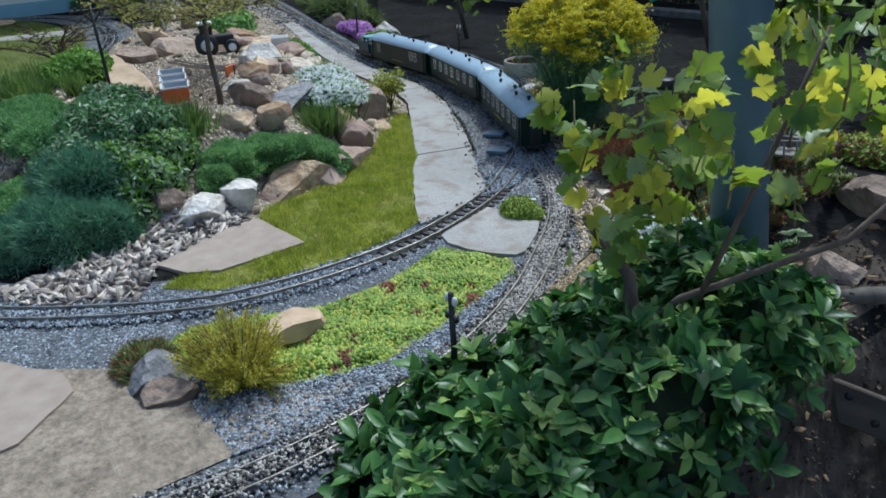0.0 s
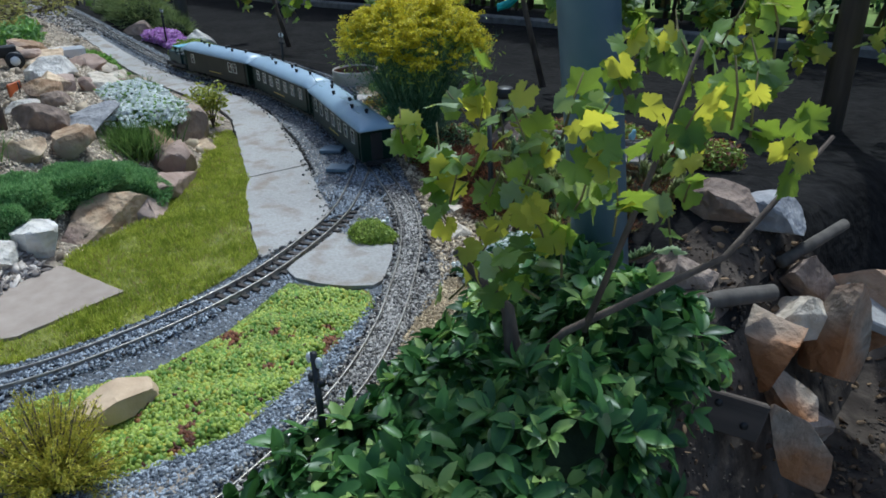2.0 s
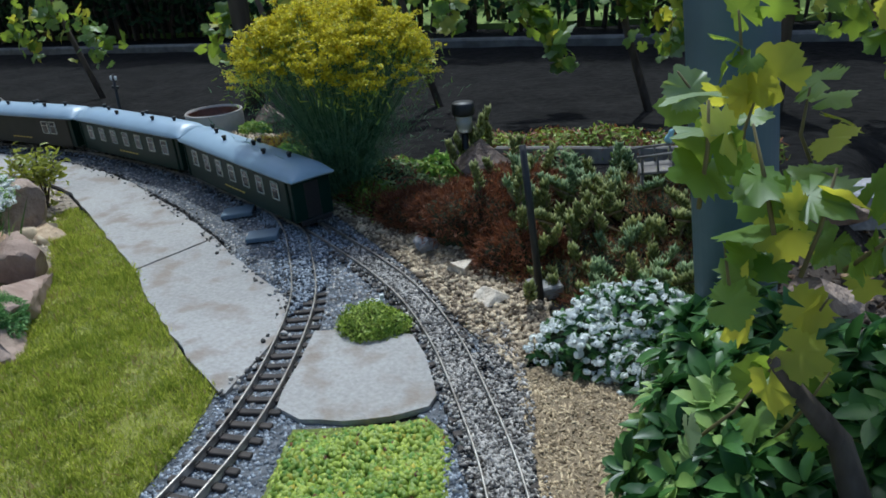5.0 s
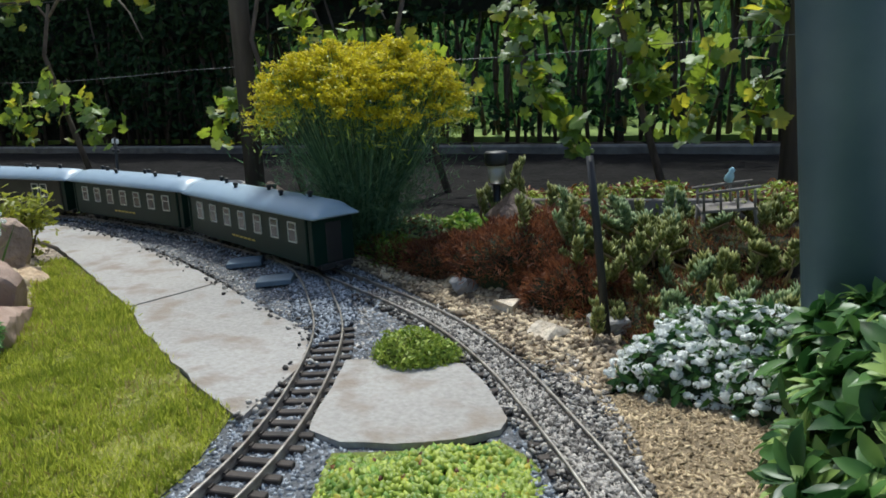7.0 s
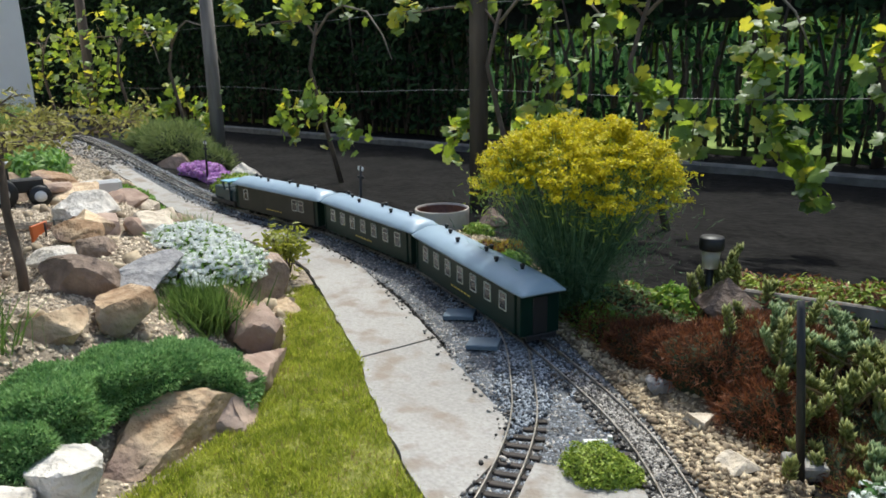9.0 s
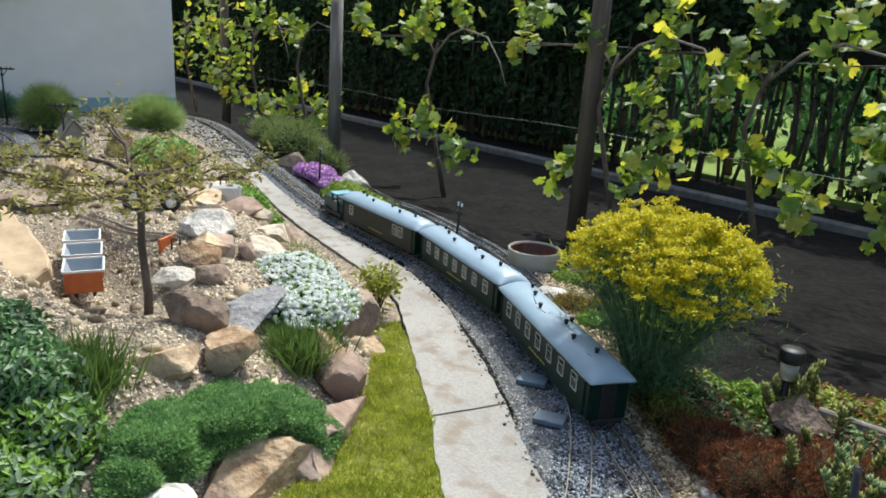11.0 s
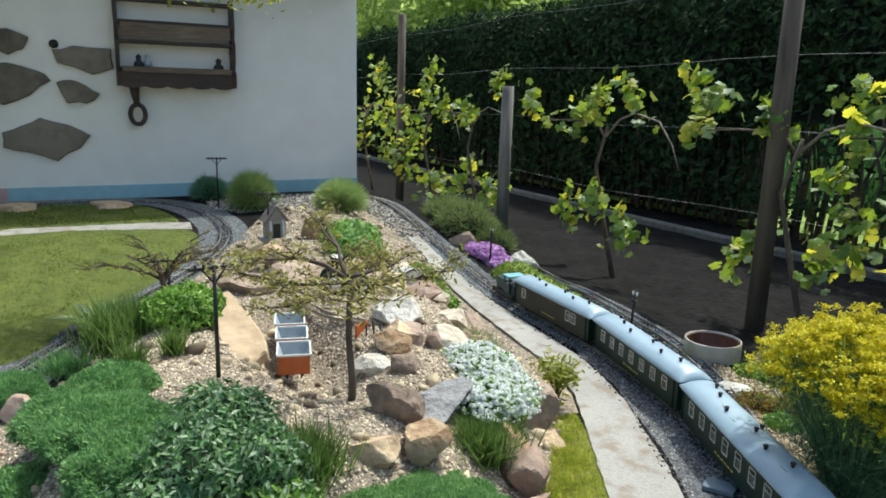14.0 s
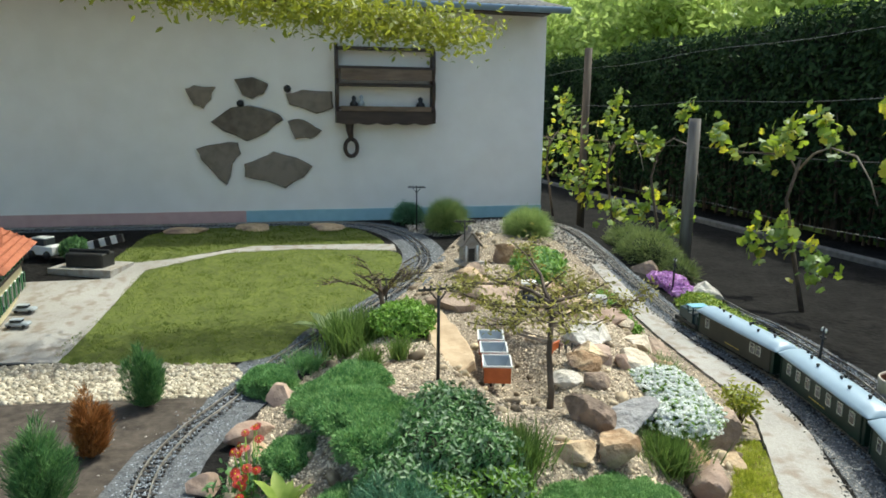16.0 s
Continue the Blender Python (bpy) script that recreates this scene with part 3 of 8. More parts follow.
# ---- slabs, lawns and gravel ----
PATH_NEAR = [(-0.10, 1.215), (-0.125, 1.39), (-0.19, 1.51), (-0.37, 1.61), (-0.556, 1.722), (-0.612, 1.53), (-0.49, 1.44), (-0.21, 1.27)]
PATH_FAR = [(-0.562, 1.726), (-0.77, 1.84), (-1.14, 2.02), (-1.34, 2.09), (-1.56, 2.15), (-2.0, 2.19), (-2.82, 2.28), (-3.5, 2.36), (-3.5, 2.28),
            (-2.6, 2.13), (-1.97, 2.04), (-1.5, 1.98), (-1.28, 1.91), (-0.98, 1.74), (-0.618, 1.534)]
CROSSING = [(0.0, 1.215), (-0.07, 1.42), (-0.01, 1.455), (0.1, 1.462), (0.15, 1.41), (0.21, 1.32), (0.215, 1.29), (0.17, 1.25), (0.11, 1.22), (0.05, 1.205)]
SANDSLAB = [(-0.33, 0.58), (-0.23, 0.63), (-0.19, 0.70), (-0.2, 0.925), (-0.45, 0.89), (-0.42, 0.75)]
CORNERSLAB = [(-0.1, 0.2), (0.04, 0.31), (0.12, 0.32), (0.22, 0.22), (0.25, 0.05), (0.0, -0.1), (-0.2, 0.05)]
LAWN = [(-0.2, 0.56), (-0.1, 0.66), (-0.065, 0.83), (-0.055, 0.96), (-0.085, 1.12), (-0.125, 1.228), (-0.212, 1.267), (-0.49, 1.443), (-0.635, 1.548), (-0.97, 1.743),
        (-1.14, 1.81), (-1.15, 1.72), (-0.95, 1.58), (-0.7, 1.34), (-0.57, 1.2), (-0.55, 1.05), (-0.5, 0.93), (-0.45, 0.895), (-0.205, 0.93), (-0.185, 0.7), (-0.23, 0.62)]
BIGLAWN = [(-2.45, -0.72), (-3.15, -0.64), (-3.73, -0.56), (-4.03, -0.11), (-4.07, 0.34), (-3.95, 1.0), (-3.5, 0.955), (-3.12, 0.73), (-2.7, 0.37), (-2.33, 0.1)]
BACKLAWN = [(-3.87, -0.77), (-4.24, -0.74), (-4.66, -0.62), (-4.88, -0.03), (-4.78, 0.71), (-4.18, 0.98), (-4.16, 0.73), (-4.19, 0.07), (-3.94, -0.45)]
ARCPATH = [(-2.49, -0.96), (-2.45, -0.725), (-3.15, -0.645), (-3.73, -0.565), (-4.035, -0.11), (-4.075, 0.34), (-3.99, 0.9), (-3.96, 1.03), (-4.12, 1.04), (-4.155, 0.83), (-4.185, 0.07),
           (-3.935, -0.455), (-3.87, -0.765), (-3.6, -0.8), (-3.6, -1.8), (-2.4, -1.8)]
PEBBLES = [(-2.45, -1.2), (-2.44, -0.73), (-2.29, 0.03), (-2.15, 0.07), (-1.93, -0.05), (-1.98, -0.5), (-2.05, -1.2)]
CHIPS = [(-0.17, 0.5), (-0.33, 0.58), (-0.42, 0.75), (-0.45, 0.86), (-0.56, 0.84), (-0.57, 0.67), (-0.48, 0.45), (-0.42, 0.22), (-0.3, 0.3)]
TANBED = [(0.295, 1.42), (0.42, 1.48), (0.56, 1.42), (0.66, 1.2), (0.62, 0.95), (0.6, 0.75), (0.57, 0.75), (0.515, 0.95), (0.46, 1.09), (0.385, 1.24)]
JUNCTION = [(-0.1, 1.25), (-0.12, 1.42), (-0.18, 1.53), (-0.37, 1.63), (-0.8, 1.88), (-1.3, 2.1), (-1.6, 2.17), (-1.6, 2.36), (-1.1, 2.4), (-0.62, 2.1), (-0.1, 1.78), (0.2, 1.5),
            (0.1, 1.465), (-0.01, 1.46), (-0.06, 1.43), (-0.02, 1.22), (-0.08, 1.2)]
BANKCHIPS = [(0.17, 1.52), (0.0, 1.68), (-0.3, 1.9), (-0.75, 2.2), (-1.1, 2.45), (-1.3, 2.6), (-1.0, 2.6), (-0.55, 2.25), (-0.2, 2.0), (0.05, 1.85), (0.28, 1.65), (0.34, 1.5), (0.3, 1.42)]



def rounded(poly, step=0.05):
    """The outline drawn as a smooth closed curve."""
    p = spline([poly[-2], poly[-1]] + list(poly) + [poly[0], poly[1]], step)
    a = int(np.argmin(np.hypot(*(p[:len(p) // 3] - poly[0]).T)))
    b = len(p) // 2 + int(np.argmin(np.hypot(*(p[len(p) // 2:] - poly[0]).T)))
    return [tuple(q) for q in p[a:b]]


BIGLAWN = rounded(BIGLAWN)
BACKLAWN = rounded(BACKLAWN)
for poly, nm, lab, mat in ((PATH_NEAR, "path_slab", "worn grey concrete path slab beside the track", M_CONC), (PATH_FAR, "path_slab", "long grey concrete path slab curving beside the track", M_CONC),
                           (CROSSING, "crossing_slab", "pale concrete slab between two tracks", M_CONC), (SANDSLAB, "garden_slab", "sandy triangular paving slab in the lawn", M_CONC_PINK),
                           (CORNERSLAB, "garden_slab", "sandy paving slab beside the ballast", M_CONC_PINK)):
    sheet(nm, poly, mat, lab, "paving slab", lift=0.01, step=0.2, thick=0.03)
sheet("model_road", ARCPATH, M_CONC, "pale concrete model road curving round the lawn", "road", lift=0.006, step=0.06, thick=0.02)
sheet("lawn_bed", LAWN, M_GRASSBED, "mossy thatch under the small lawn", "lawn", lift=0.004, step=0.1)
sheet("lawn_bed", BIGLAWN, M_MOWNBED, "mossy thatch under the oval lawn", "lawn", lift=0.004, step=0.06)
sheet("lawn_bed", BACKLAWN, M_MOWNBED, "mossy thatch under the strip of lawn by the wall", "lawn", lift=0.004, step=0.06)
sheet("gravel_bed", MOUND, M_CREAM_BED, "cream grit covering the rockery mound", "gravel bed", lift=0.004, step=0.035)
sheet("pebble_bed", PEBBLES, M_CREAM_BED, "cream grit under white pebbles", "gravel bed", lift=0.004, step=0.1)
sheet("tan_bed", TANBED, M_TANBED, "tan grit bed beside the track", "gravel bed", lift=0.0065, step=0.1)
sheet("junction_bed", JUNCTION, M_BALLAST_BED, "grey ballast dust around the points", "gravel bed", lift=0.003, step=0.1)
DRYEARTH = [(-2.05, -1.3), (-1.98, -0.5), (-1.93, -0.05), (-1.75, -0.08), (-1.5, -0.24), (-1.2, -0.3), (-0.8, -0.25), (-0.6, -0.6), (-1.0, -1.3)]
SANDGRIT = [(-0.1, 0.1), (-0.03, 0.25), (0.04, 0.34), (0.08, 0.39), (0.16, 0.41), (0.24, 0.43), (0.33, 0.55), (0.42, 0.75), (0.47, 0.6), (0.47, 0.3), (0.38, 0.0), (0.2, -0.25), (-0.1, -0.3)]
WIDEBALLAST = [(-0.6, -0.15), (-0.35, 0.1), (-0.18, 0.3), (-0.06, 0.48), (0.0, 0.56), (0.06, 0.5), (0.2, 0.52), (0.3, 0.55), (0.24, 0.43), (0.16, 0.41), (0.08, 0.39), (0.04, 0.34), (-0.03, 0.25), (-0.1, 0.1), (-0.1, -0.3), (-0.5, -0.45)]
TRACKSIDE = [(0.25, 1.25), (0.3, 1.14), (0.35, 0.98), (0.39, 0.82), (0.36, 0.7), (0.32, 0.6), (0.28, 0.48), (0.47, 0.5), (0.49, 0.68), (0.46, 0.85), (0.41, 1.0), (0.33, 1.16)]
sheet("ballast_bed", TRACKSIDE, M_BALLAST_BED, "grey ballast dust beside the outer track", "ballast bed", lift=0.0045, step=0.1)
RAILSIDE = [(0.235, 1.55), (0.27, 1.5), (0.31, 1.43), (0.36, 1.33), (0.4, 1.2), (0.45, 1.1), (0.42, 1.02), (0.38, 1.1), (0.33, 1.22), (0.27, 1.38), (0.2, 1.5)]
strewn("ballast", RAILSIDE, 2400, 0.006, 0.0125, M_MIXSTONE, "mixed ballast along the outer rail", lift=0.005, seed=43, category="ballast")
strewn("ballast", TRACKSIDE, 5000, 0.006, 0.0125, M_BALLAST, "grey ballast beside the outer track", lift=0.003, seed=38, category="ballast")
sheet("ballast_bed", WIDEBALLAST, M_BALLAST_BED, "grey ballast dust below the curve", "ballast bed", lift=0.003, step=0.1)
strewn("ballast", WIDEBALLAST, 14000, 0.006, 0.0125, M_BALLAST, "angular blue-grey ballast below the curve", seed=33, category="ballast", avoid=lambda p: inside(CORNERSLAB, p[:, 0], p[:, 1]))
sheet("dry_earth", DRYEARTH, M_EARTH, "dry brown earth beside the pebbles", "earth", lift=0.004, step=0.1)
BANK = [(0.66, 1.28), (0.8, 1.2), (1.15, 1.2), (1.6, 1.5), (1.6, 2.6), (1.1, 2.6), (0.85, 2.2), (0.7, 1.95), (0.62, 1.75), (0.74, 1.5)]
sheet("earth_bank", BANK, M_BANK, "crumbly brown earth of the terrace bank", "earth", lift=0.004, step=0.05)
strewn("crumbs", BANK, 5200, 0.004, 0.014, M_BANK, "earth crumbs and small clods on the bank", lift=0.003, seed=41, category="earth")
strewn("leaf_litter", BANK, 900, 0.012, 0.03, M_LITTER, "dry brown leaf litter on the bank", squash=(1, 0.5, 0.06), lift=0.009, seed=42, category="leaf litter")
sheet("sand_bed", SANDGRIT, M_CREAM_BED, "sandy grit between slab and track", "gravel bed", lift=0.005, step=0.03)
strewn("gravel", SANDGRIT, 13000, 0.004, 0.0095, M_SAND, "cream grit and small stones beside the track", seed=31, avoid=lambda p: inside(CORNERSLAB, p[:, 0], p[:, 1]))
strewn("gravel", DRYEARTH, 500, 0.006, 0.018, M_MIXSTONE, "scattered stones on dry earth", seed=32)
sheet("bank_bed", BANKCHIPS, M_TANBED, "cream grit along the outer track", "gravel bed", lift=0.005, step=0.1)


M_STRAW = leafy("straw_blade", (0.3, 0.22, 0.08), (0.5, 0.4, 0.18), 0.7, 0.3)
VERGE = [(-3.4, 2.27), (-2.6, 2.12), (-1.97, 2.03), (-1.5, 1.97), (-1.28, 1.9), (-1.15, 1.83), (-1.15, 1.7), (-1.3, 1.72), (-1.6, 1.83), (-2.1, 1.88), (-2.8, 2.0), (-3.4, 2.1)]
sheet("gravel_verge", VERGE, M_CREAM_BED, "cream grit verge between rockery and path", "gravel bed", lift=0.002, step=0.05)
strewn("gravel", VERGE, 2600, 0.007, 0.016, M_CREAM, "loose cream gravel along the path", seed=37)


def grass(name, poly, n, lo, hi, label, seed, mat=M_GRASS):
    rng = np.random.default_rng(seed)
    p = points_in(poly, n, rng)
    patch = np.array([0.8 + 0.45 * noise.noise(Vector((x * 9, y * 9, seed))) + 0.3 * noise.noise(Vector((x * 31, y * 31, seed))) for x, y in p])
    V, F = upright(blade(0.07), np.c_[p, ground_z(p[:, 0], p[:, 1])], rng.normal(size=(n, 3)) * 0.45 + (0, 0, 1), rng.uniform(lo, hi, n) * patch, rng)
    tagged(new(name, mesh_np(name, V, F, mat)), label, "grass", kind="stuff")


grass("grass", LAWN, 62000, 0.009, 0.023, "short yellow-green lawn grass beside the path", 11)
grass("dry_grass", LAWN, 3200, 0.01, 0.024, "dead straw-coloured blades in the lawn", 14, M_STRAW)
grass("grass", BIGLAWN, 50000, 0.01, 0.019, "mown green grass of the oval lawn", 12, M_MOWN)
grass("grass", BACKLAWN, 16000, 0.012, 0.026, "green grass strip by the wall", 13, M_MOWN)

# ---- railway ----
TRACK_INNER = [(-0.61, 1.99), (-0.42, 1.84), (-0.28, 1.68), (-0.16, 1.515), (-0.075, 1.33), (-0.02, 1.15), (0.0, 0.97), (-0.005, 0.8), (-0.03, 0.66), (-0.08, 0.55),
               (-0.16, 0.42), (-0.3, 0.24), (-0.5, 0.06), (-0.75, -0.09), (-1.0, -0.16), (-1.34, -0.17), (-1.61, -0.1), (-1.86, 0.02), (-2.24, 0.19), (-2.57, 0.4),
               (-2.96, 0.7), (-3.34, 0.99), (-3.69, 1.17), (-4.05, 1.21), (-4.48, 1.12), (-4.85, 0.9), (-5.0, 0.5), (-5.02, 0.0), (-5.02, -1.0), (-5.02, -2.2)]
TRACK_OUTER = [(-5.02, 2.2), (-4.5, 2.48), (-3.9, 2.47), (-3.44, 2.43), (-3.07, 2.40), (-2.54, 2.345), (-1.95, 2.3), (-1.58, 2.27), (-1.25, 2.2), (-0.95, 2.11), (-0.75, 2.02), (-0.57, 1.94),
               (-0.34, 1.83), (-0.21, 1.755), (-0.06, 1.66), (0.06, 1.565), (0.17, 1.45), (0.27, 1.32), (0.36, 1.19), (0.44, 1.04), (0.5, 0.87), (0.535, 0.68), (0.54, 0.48), (0.51, 0.25), (0.42, 0.0), (0.27, -0.25)]
TRACK_SIDING = [(-0.3, 1.79), (-0.43, 1.9), (-0.57, 2.03), (-0.82, 2.25), (-1.14, 2.45), (-1.47, 2.6), (-1.82, 2.69), (-2.22, 2.755), (-2.65, 2.78), (-3.2, 2.79)]
RAIL_TOP, GAUGE = 0.0175, 0.0475


def track_line(points, step=0.01):
    p = spline(points, step)
    t = np.gradient(p, axis=0)
    t /= np.linalg.norm(t, axis=1, keepdims=True)
    z = ground_z(p[:, 0], p[:, 1])
    k = np.ones(25) / 25
    z = np.convolve(np.pad(z, 12, mode="edge"), k, "valid")
    return p, t, z


def rail_mesh(name, p, t, z, off):
    """A flat-bottomed rail swept along the line."""
    prof = [(-0.0032, 0.006), (-0.0009, 0.008), (-0.0009, 0.014), (-0.0015, 0.0148), (-0.0015, RAIL_TOP), (0.0015, RAIL_TOP), (0.0015, 0.0148), (0.0009, 0.014), (0.0009, 0.008), (0.0032, 0.006)]
    n = np.stack([-t[:, 1], t[:, 0]], 1)
    V = np.concatenate([np.c_[p + n * (off + u), z + w][:, None] for u, w in prof], 1).reshape(-1, 3)
    k = len(prof)
    i = (np.arange(len(p) - 1)[:, None] * k + np.arange(k)[None]).ravel()
    j = (np.arange(len(p) - 1)[:, None] * k + (np.arange(k)[None] + 1) % k).ravel()
    return mesh_np(name, V, np.stack([i, j, j + k, i + k], 1), M_RAIL)


SLEEPER = None


def sleeper_mesh():
    bm = box_bm([(0, 0, 0.004, 0.012, 0.086, 0.009)], 0.0012)
    bmesh.ops.create_cube(bm, size=1, matrix=Matrix.Translation((0, 0.0205, 0.0085)) @ Matrix.Diagonal((0.009, 0.003, 0.004, 1)))
    bmesh.ops.create_cube(bm, size=1, matrix=Matrix.Translation((0, -0.0205, 0.0085)) @ Matrix.Diagonal((0.009, 0.003, 0.004, 1)))
    return solid(bm, "sleeper", M_SLEEPER)


def lay_track(points, label, near):
    global SLEEPER
    SLEEPER = SLEEPER or sleeper_mesh()
    p, t, z = track_line(points)
    tr = thing("railway_track", (0, 0, 0), label, "railway track", "garden railway tracks")
    for off in (-GAUGE / 2, GAUGE / 2):
        child("rail", rail_mesh("rail", p, t, z, off), tr)
    far_V, far_F = [], []
    base = np.array([v.co[:] for v in SLEEPER.vertices])
    faces = [tuple(f.vertices) for f in SLEEPER.polygons]
    count = 0
    for i in range(1, len(p), 3):
        m = Matrix.Translation((p[i, 0], p[i, 1], z[i])) @ Matrix.Rotation(math.atan2(t[i, 1], t[i, 0]) + random.uniform(-0.04, 0.04), 4, "Z")
        if near(p[i]) and count < 290:
            child("sleeper", SLEEPER, tr, m=m)
            count += 1
        else:
            q = base @ np.array(m.to_3x3()).T + np.array(m.translation)
            far_F += [tuple(k + len(far_V) for k in f) for f in faces]
            far_V += [tuple(v) for v in q]
    if far_V:
        tagged(child("sleeper_run", mesh_of("sleeper_run", far_V, far_F, M_SLEEPER), tr), kind="stuff")
    return p, t, z


INNER = lay_track(TRACK_INNER, "dark-sleepered narrow garden railway track curving round the rockery", lambda q: q[0] > -0.8)
OUTER = lay_track(TRACK_OUTER, "garden railway track with worn brown rails beside the path", lambda q: q[0] > -2.9)
SIDING = lay_track(TRACK_SIDING, "outer garden railway track behind the green cushion strip", lambda q: q[0] > -2.6)


def buried(q):
    """Where the ballast covers the sleepers."""
    return (q[:, 1] < 1.02) | (q[:, 0] < -0.15)


def ballast(name, line, keep, n, width, label, seed, mat=M_BALLAST, lift=0.0, bury=buried):
    rng = np.random.default_rng(seed)
    p, t, z = line
    i = np.nonzero(keep(p))[0]
    k = rng.choice(i, n)
    off = rng.normal(size=n) * width * 0.5
    off = np.clip(off, -width, width)
    q = p[k] + np.stack([-t[k][:, 1], t[k][:, 0]], 1) * off[:, None] + rng.normal(size=(n, 2)) * 0.006
    bad = np.zeros(n, bool)
    for poly in (PATH_NEAR, PATH_FAR, CROSSING, SANDSLAB, CORNERSLAB, LAWN, BIGLAWN):
        bad |= inside(poly, q[:, 0], q[:, 1])
    q = q[~bad]
    s = rng.uniform(0.0055, 0.0115, len(q))
    rise = np.where((np.abs(off[~bad]) < 0.05) & bury(q), 0.0075, 0.0)
    V, F = scatter(pebble(), np.c_[q, ground_z(q[:, 0], q[:, 1]) + s * 0.12 + rise + lift], rng.normal(size=(len(q), 3)) + (0, 0, 0.6), s * 0.56, np.array((1, 0.8, 0.65)), 0.35, rng)
    tagged(new(name, mesh_np(name, V, F, mat)), label, "ballast", kind="stuff")


def bed_ribbon(line, width, label):
    p, t, z = line
    n = np.stack([-t[:, 1], t[:, 0]], 1)
    rows = [np.c_[p + n * (width * u), ground_z((p + n * (width * u))[:, 0], (p + n * (width * u))[:, 1]) + 0.002] for u in (-1, -0.5, 0, 0.5, 1)]
    V = np.stack(rows, 1).reshape(-1, 3)
    i = (np.arange(len(p) - 1)[:, None] * 5 + np.arange(4)[None]).ravel()
    tagged(new("ballast_bed", mesh_np("ballast_bed", V, np.stack([i, i + 5, i + 6, i + 1], 1), M_BALLAST_BED)), label, "ballast bed", kind="structure")


bed_ribbon(INNER, 0.15, "grey ballast dust under the inner track")
bed_ribbon(OUTER, 0.08, "grey ballast dust under the outer track")
bed_ribbon(SIDING, 0.07, "grey ballast dust under the siding")
ballast("ballast", INNER, lambda p: p[:, 0] > -0.9, 27000, 0.13, "angular blue-grey ballast along the inner track", 21)
ballast("ballast", INNER, lambda p: p[:, 0] <= -0.9, 16000, 0.13, "grey ballast along the far side of the loop", 22)
ballast("ballast", OUTER, lambda p: p[:, 0] > -3.6, 17000, 0.08, "grey ballast between the outer rails", 23)
ballast("track_grit", OUTER, lambda p: (p[:, 0] > 0.2) & (p[:, 1] < 1.45), 5200, 0.05, "grey and tan grit washed between the outer rails", 39, M_MIXSTONE, 0.0065)
ballast("track_grit", OUTER, lambda p: (p[:, 0] > -0.2) & (p[:, 1] > 0.95), 6500, 0.032, "mixed grit covering the outer sleepers", 48, M_MIXSTONE, 0.001, lambda q: q[:, 1] > 0)
ballast("track_grit", OUTER, lambda p: p[:, 0] < -0.4, 5000, 0.04, "mixed grit between the outer rails", 40, M_MIXSTONE, 0.005)
ballast("ballast", SIDING, lambda p: p[:, 0] > -2.7, 3500, 0.06, "dark ballast of the siding", 24)
strewn("ballast", JUNCTION, 13000, 0.006, 0.013, M_MIXSTONE, "mixed grey ballast around the points", seed=25, category="ballast",
       avoid=lambda p: inside(CROSSING, p[:, 0], p[:, 1]) | inside(PATH_NEAR, p[:, 0], p[:, 1]) | inside(PATH_FAR, p[:, 0], p[:, 1]))
EDGE = np.array([(-0.1, 1.215), (-0.125, 1.39), (-0.19, 1.51), (-0.37, 1.61), (-0.578, 1.735), (-0.77, 1.84), (-1.14, 2.02), (-1.34, 2.09), (-1.56, 2.15), (-2.0, 2.19), (-2.82, 2.28)])
rng = np.random.default_rng(34)
lie = spline([tuple(q) for q in EDGE], 0.01)
lie = lie[rng.integers(0, len(lie), 420)] + np.c_[-rng.normal(size=420) * 0.011, -rng.normal(size=420) * 0.012]
size = rng.uniform(0.003, 0.012, 420)
V, F = scatter(stone(), np.c_[lie, np.full(420, 0.011) + ground_z(lie[:, 0], lie[:, 1]) + size * 0.15], rng.normal(size=(420, 3)) * 0.4 + (0, 0, 1), size * 0.55, np.array((1, 0.8, 0.55)), 0.25, rng)
tagged(new("loose_stones", mesh_np("loose_stones", V, F, M_MIXSTONE)), "loose small stones strayed onto the path edge", "gravel", kind="stuff")
NEARMOUND = [(-0.44, 0.85), (-0.55, 1.1), (-0.68, 1.34), (-0.95, 1.6), (-1.3, 1.86), (-1.9, 1.96), (-2.1, 1.98), (-2.1, 0.34), (-1.75, 0.15), (-1.4, 0.06), (-0.95, 0.06), (-0.6, 0.3), (-0.42, 0.6)]
strewn("gravel", NEARMOUND, 66000, 0.007, 0.0155, M_CREAM, "loose cream gravel on the near rockery slope", seed=26)
strewn("gravel", MOUND, 34000, 0.009, 0.018, M_CREAM, "loose cream gravel on the rockery", seed=46, lift=0.002)
FARVERGE = [(-3.3, 2.24), (-3.45, 2.42), (-4.5, 2.44), (-4.98, 2.2), (-4.95, 1.25), (-4.5, 1.22), (-4.3, 1.4), (-4.36, 1.62), (-4.2, 2.26)]
sheet("gravel_verge", FARVERGE, M_CREAM_BED, "cream grit verge behind the rockery", "gravel bed", lift=0.002, step=0.06)
strewn("gravel", FARVERGE, 5000, 0.012, 0.024, M_MIXSTONE, "mixed gravel behind the rockery", seed=47)
strewn("small_stones", MOUND, 420, 0.025, 0.06, M_OCHRE, "scattered fist-sized ochre stones on the rockery", seed=35)
strewn("gravel", PEBBLES, 3500, 0.016, 0.03, M_WHITEPEB, "rounded whitish pebbles beside the lawn", seed=27)
strewn("gravel", TANBED, 17000, 0.007, 0.015, M_TAN, "fine tan wood chippings beside the track", squash=(1, 0.4, 0.28), lift=0.004, seed=28)
strewn("gravel", BANKCHIPS, 9000, 0.007, 0.02, M_OCHRE, "ochre chippings along the bank", lift=0.005, seed=29)
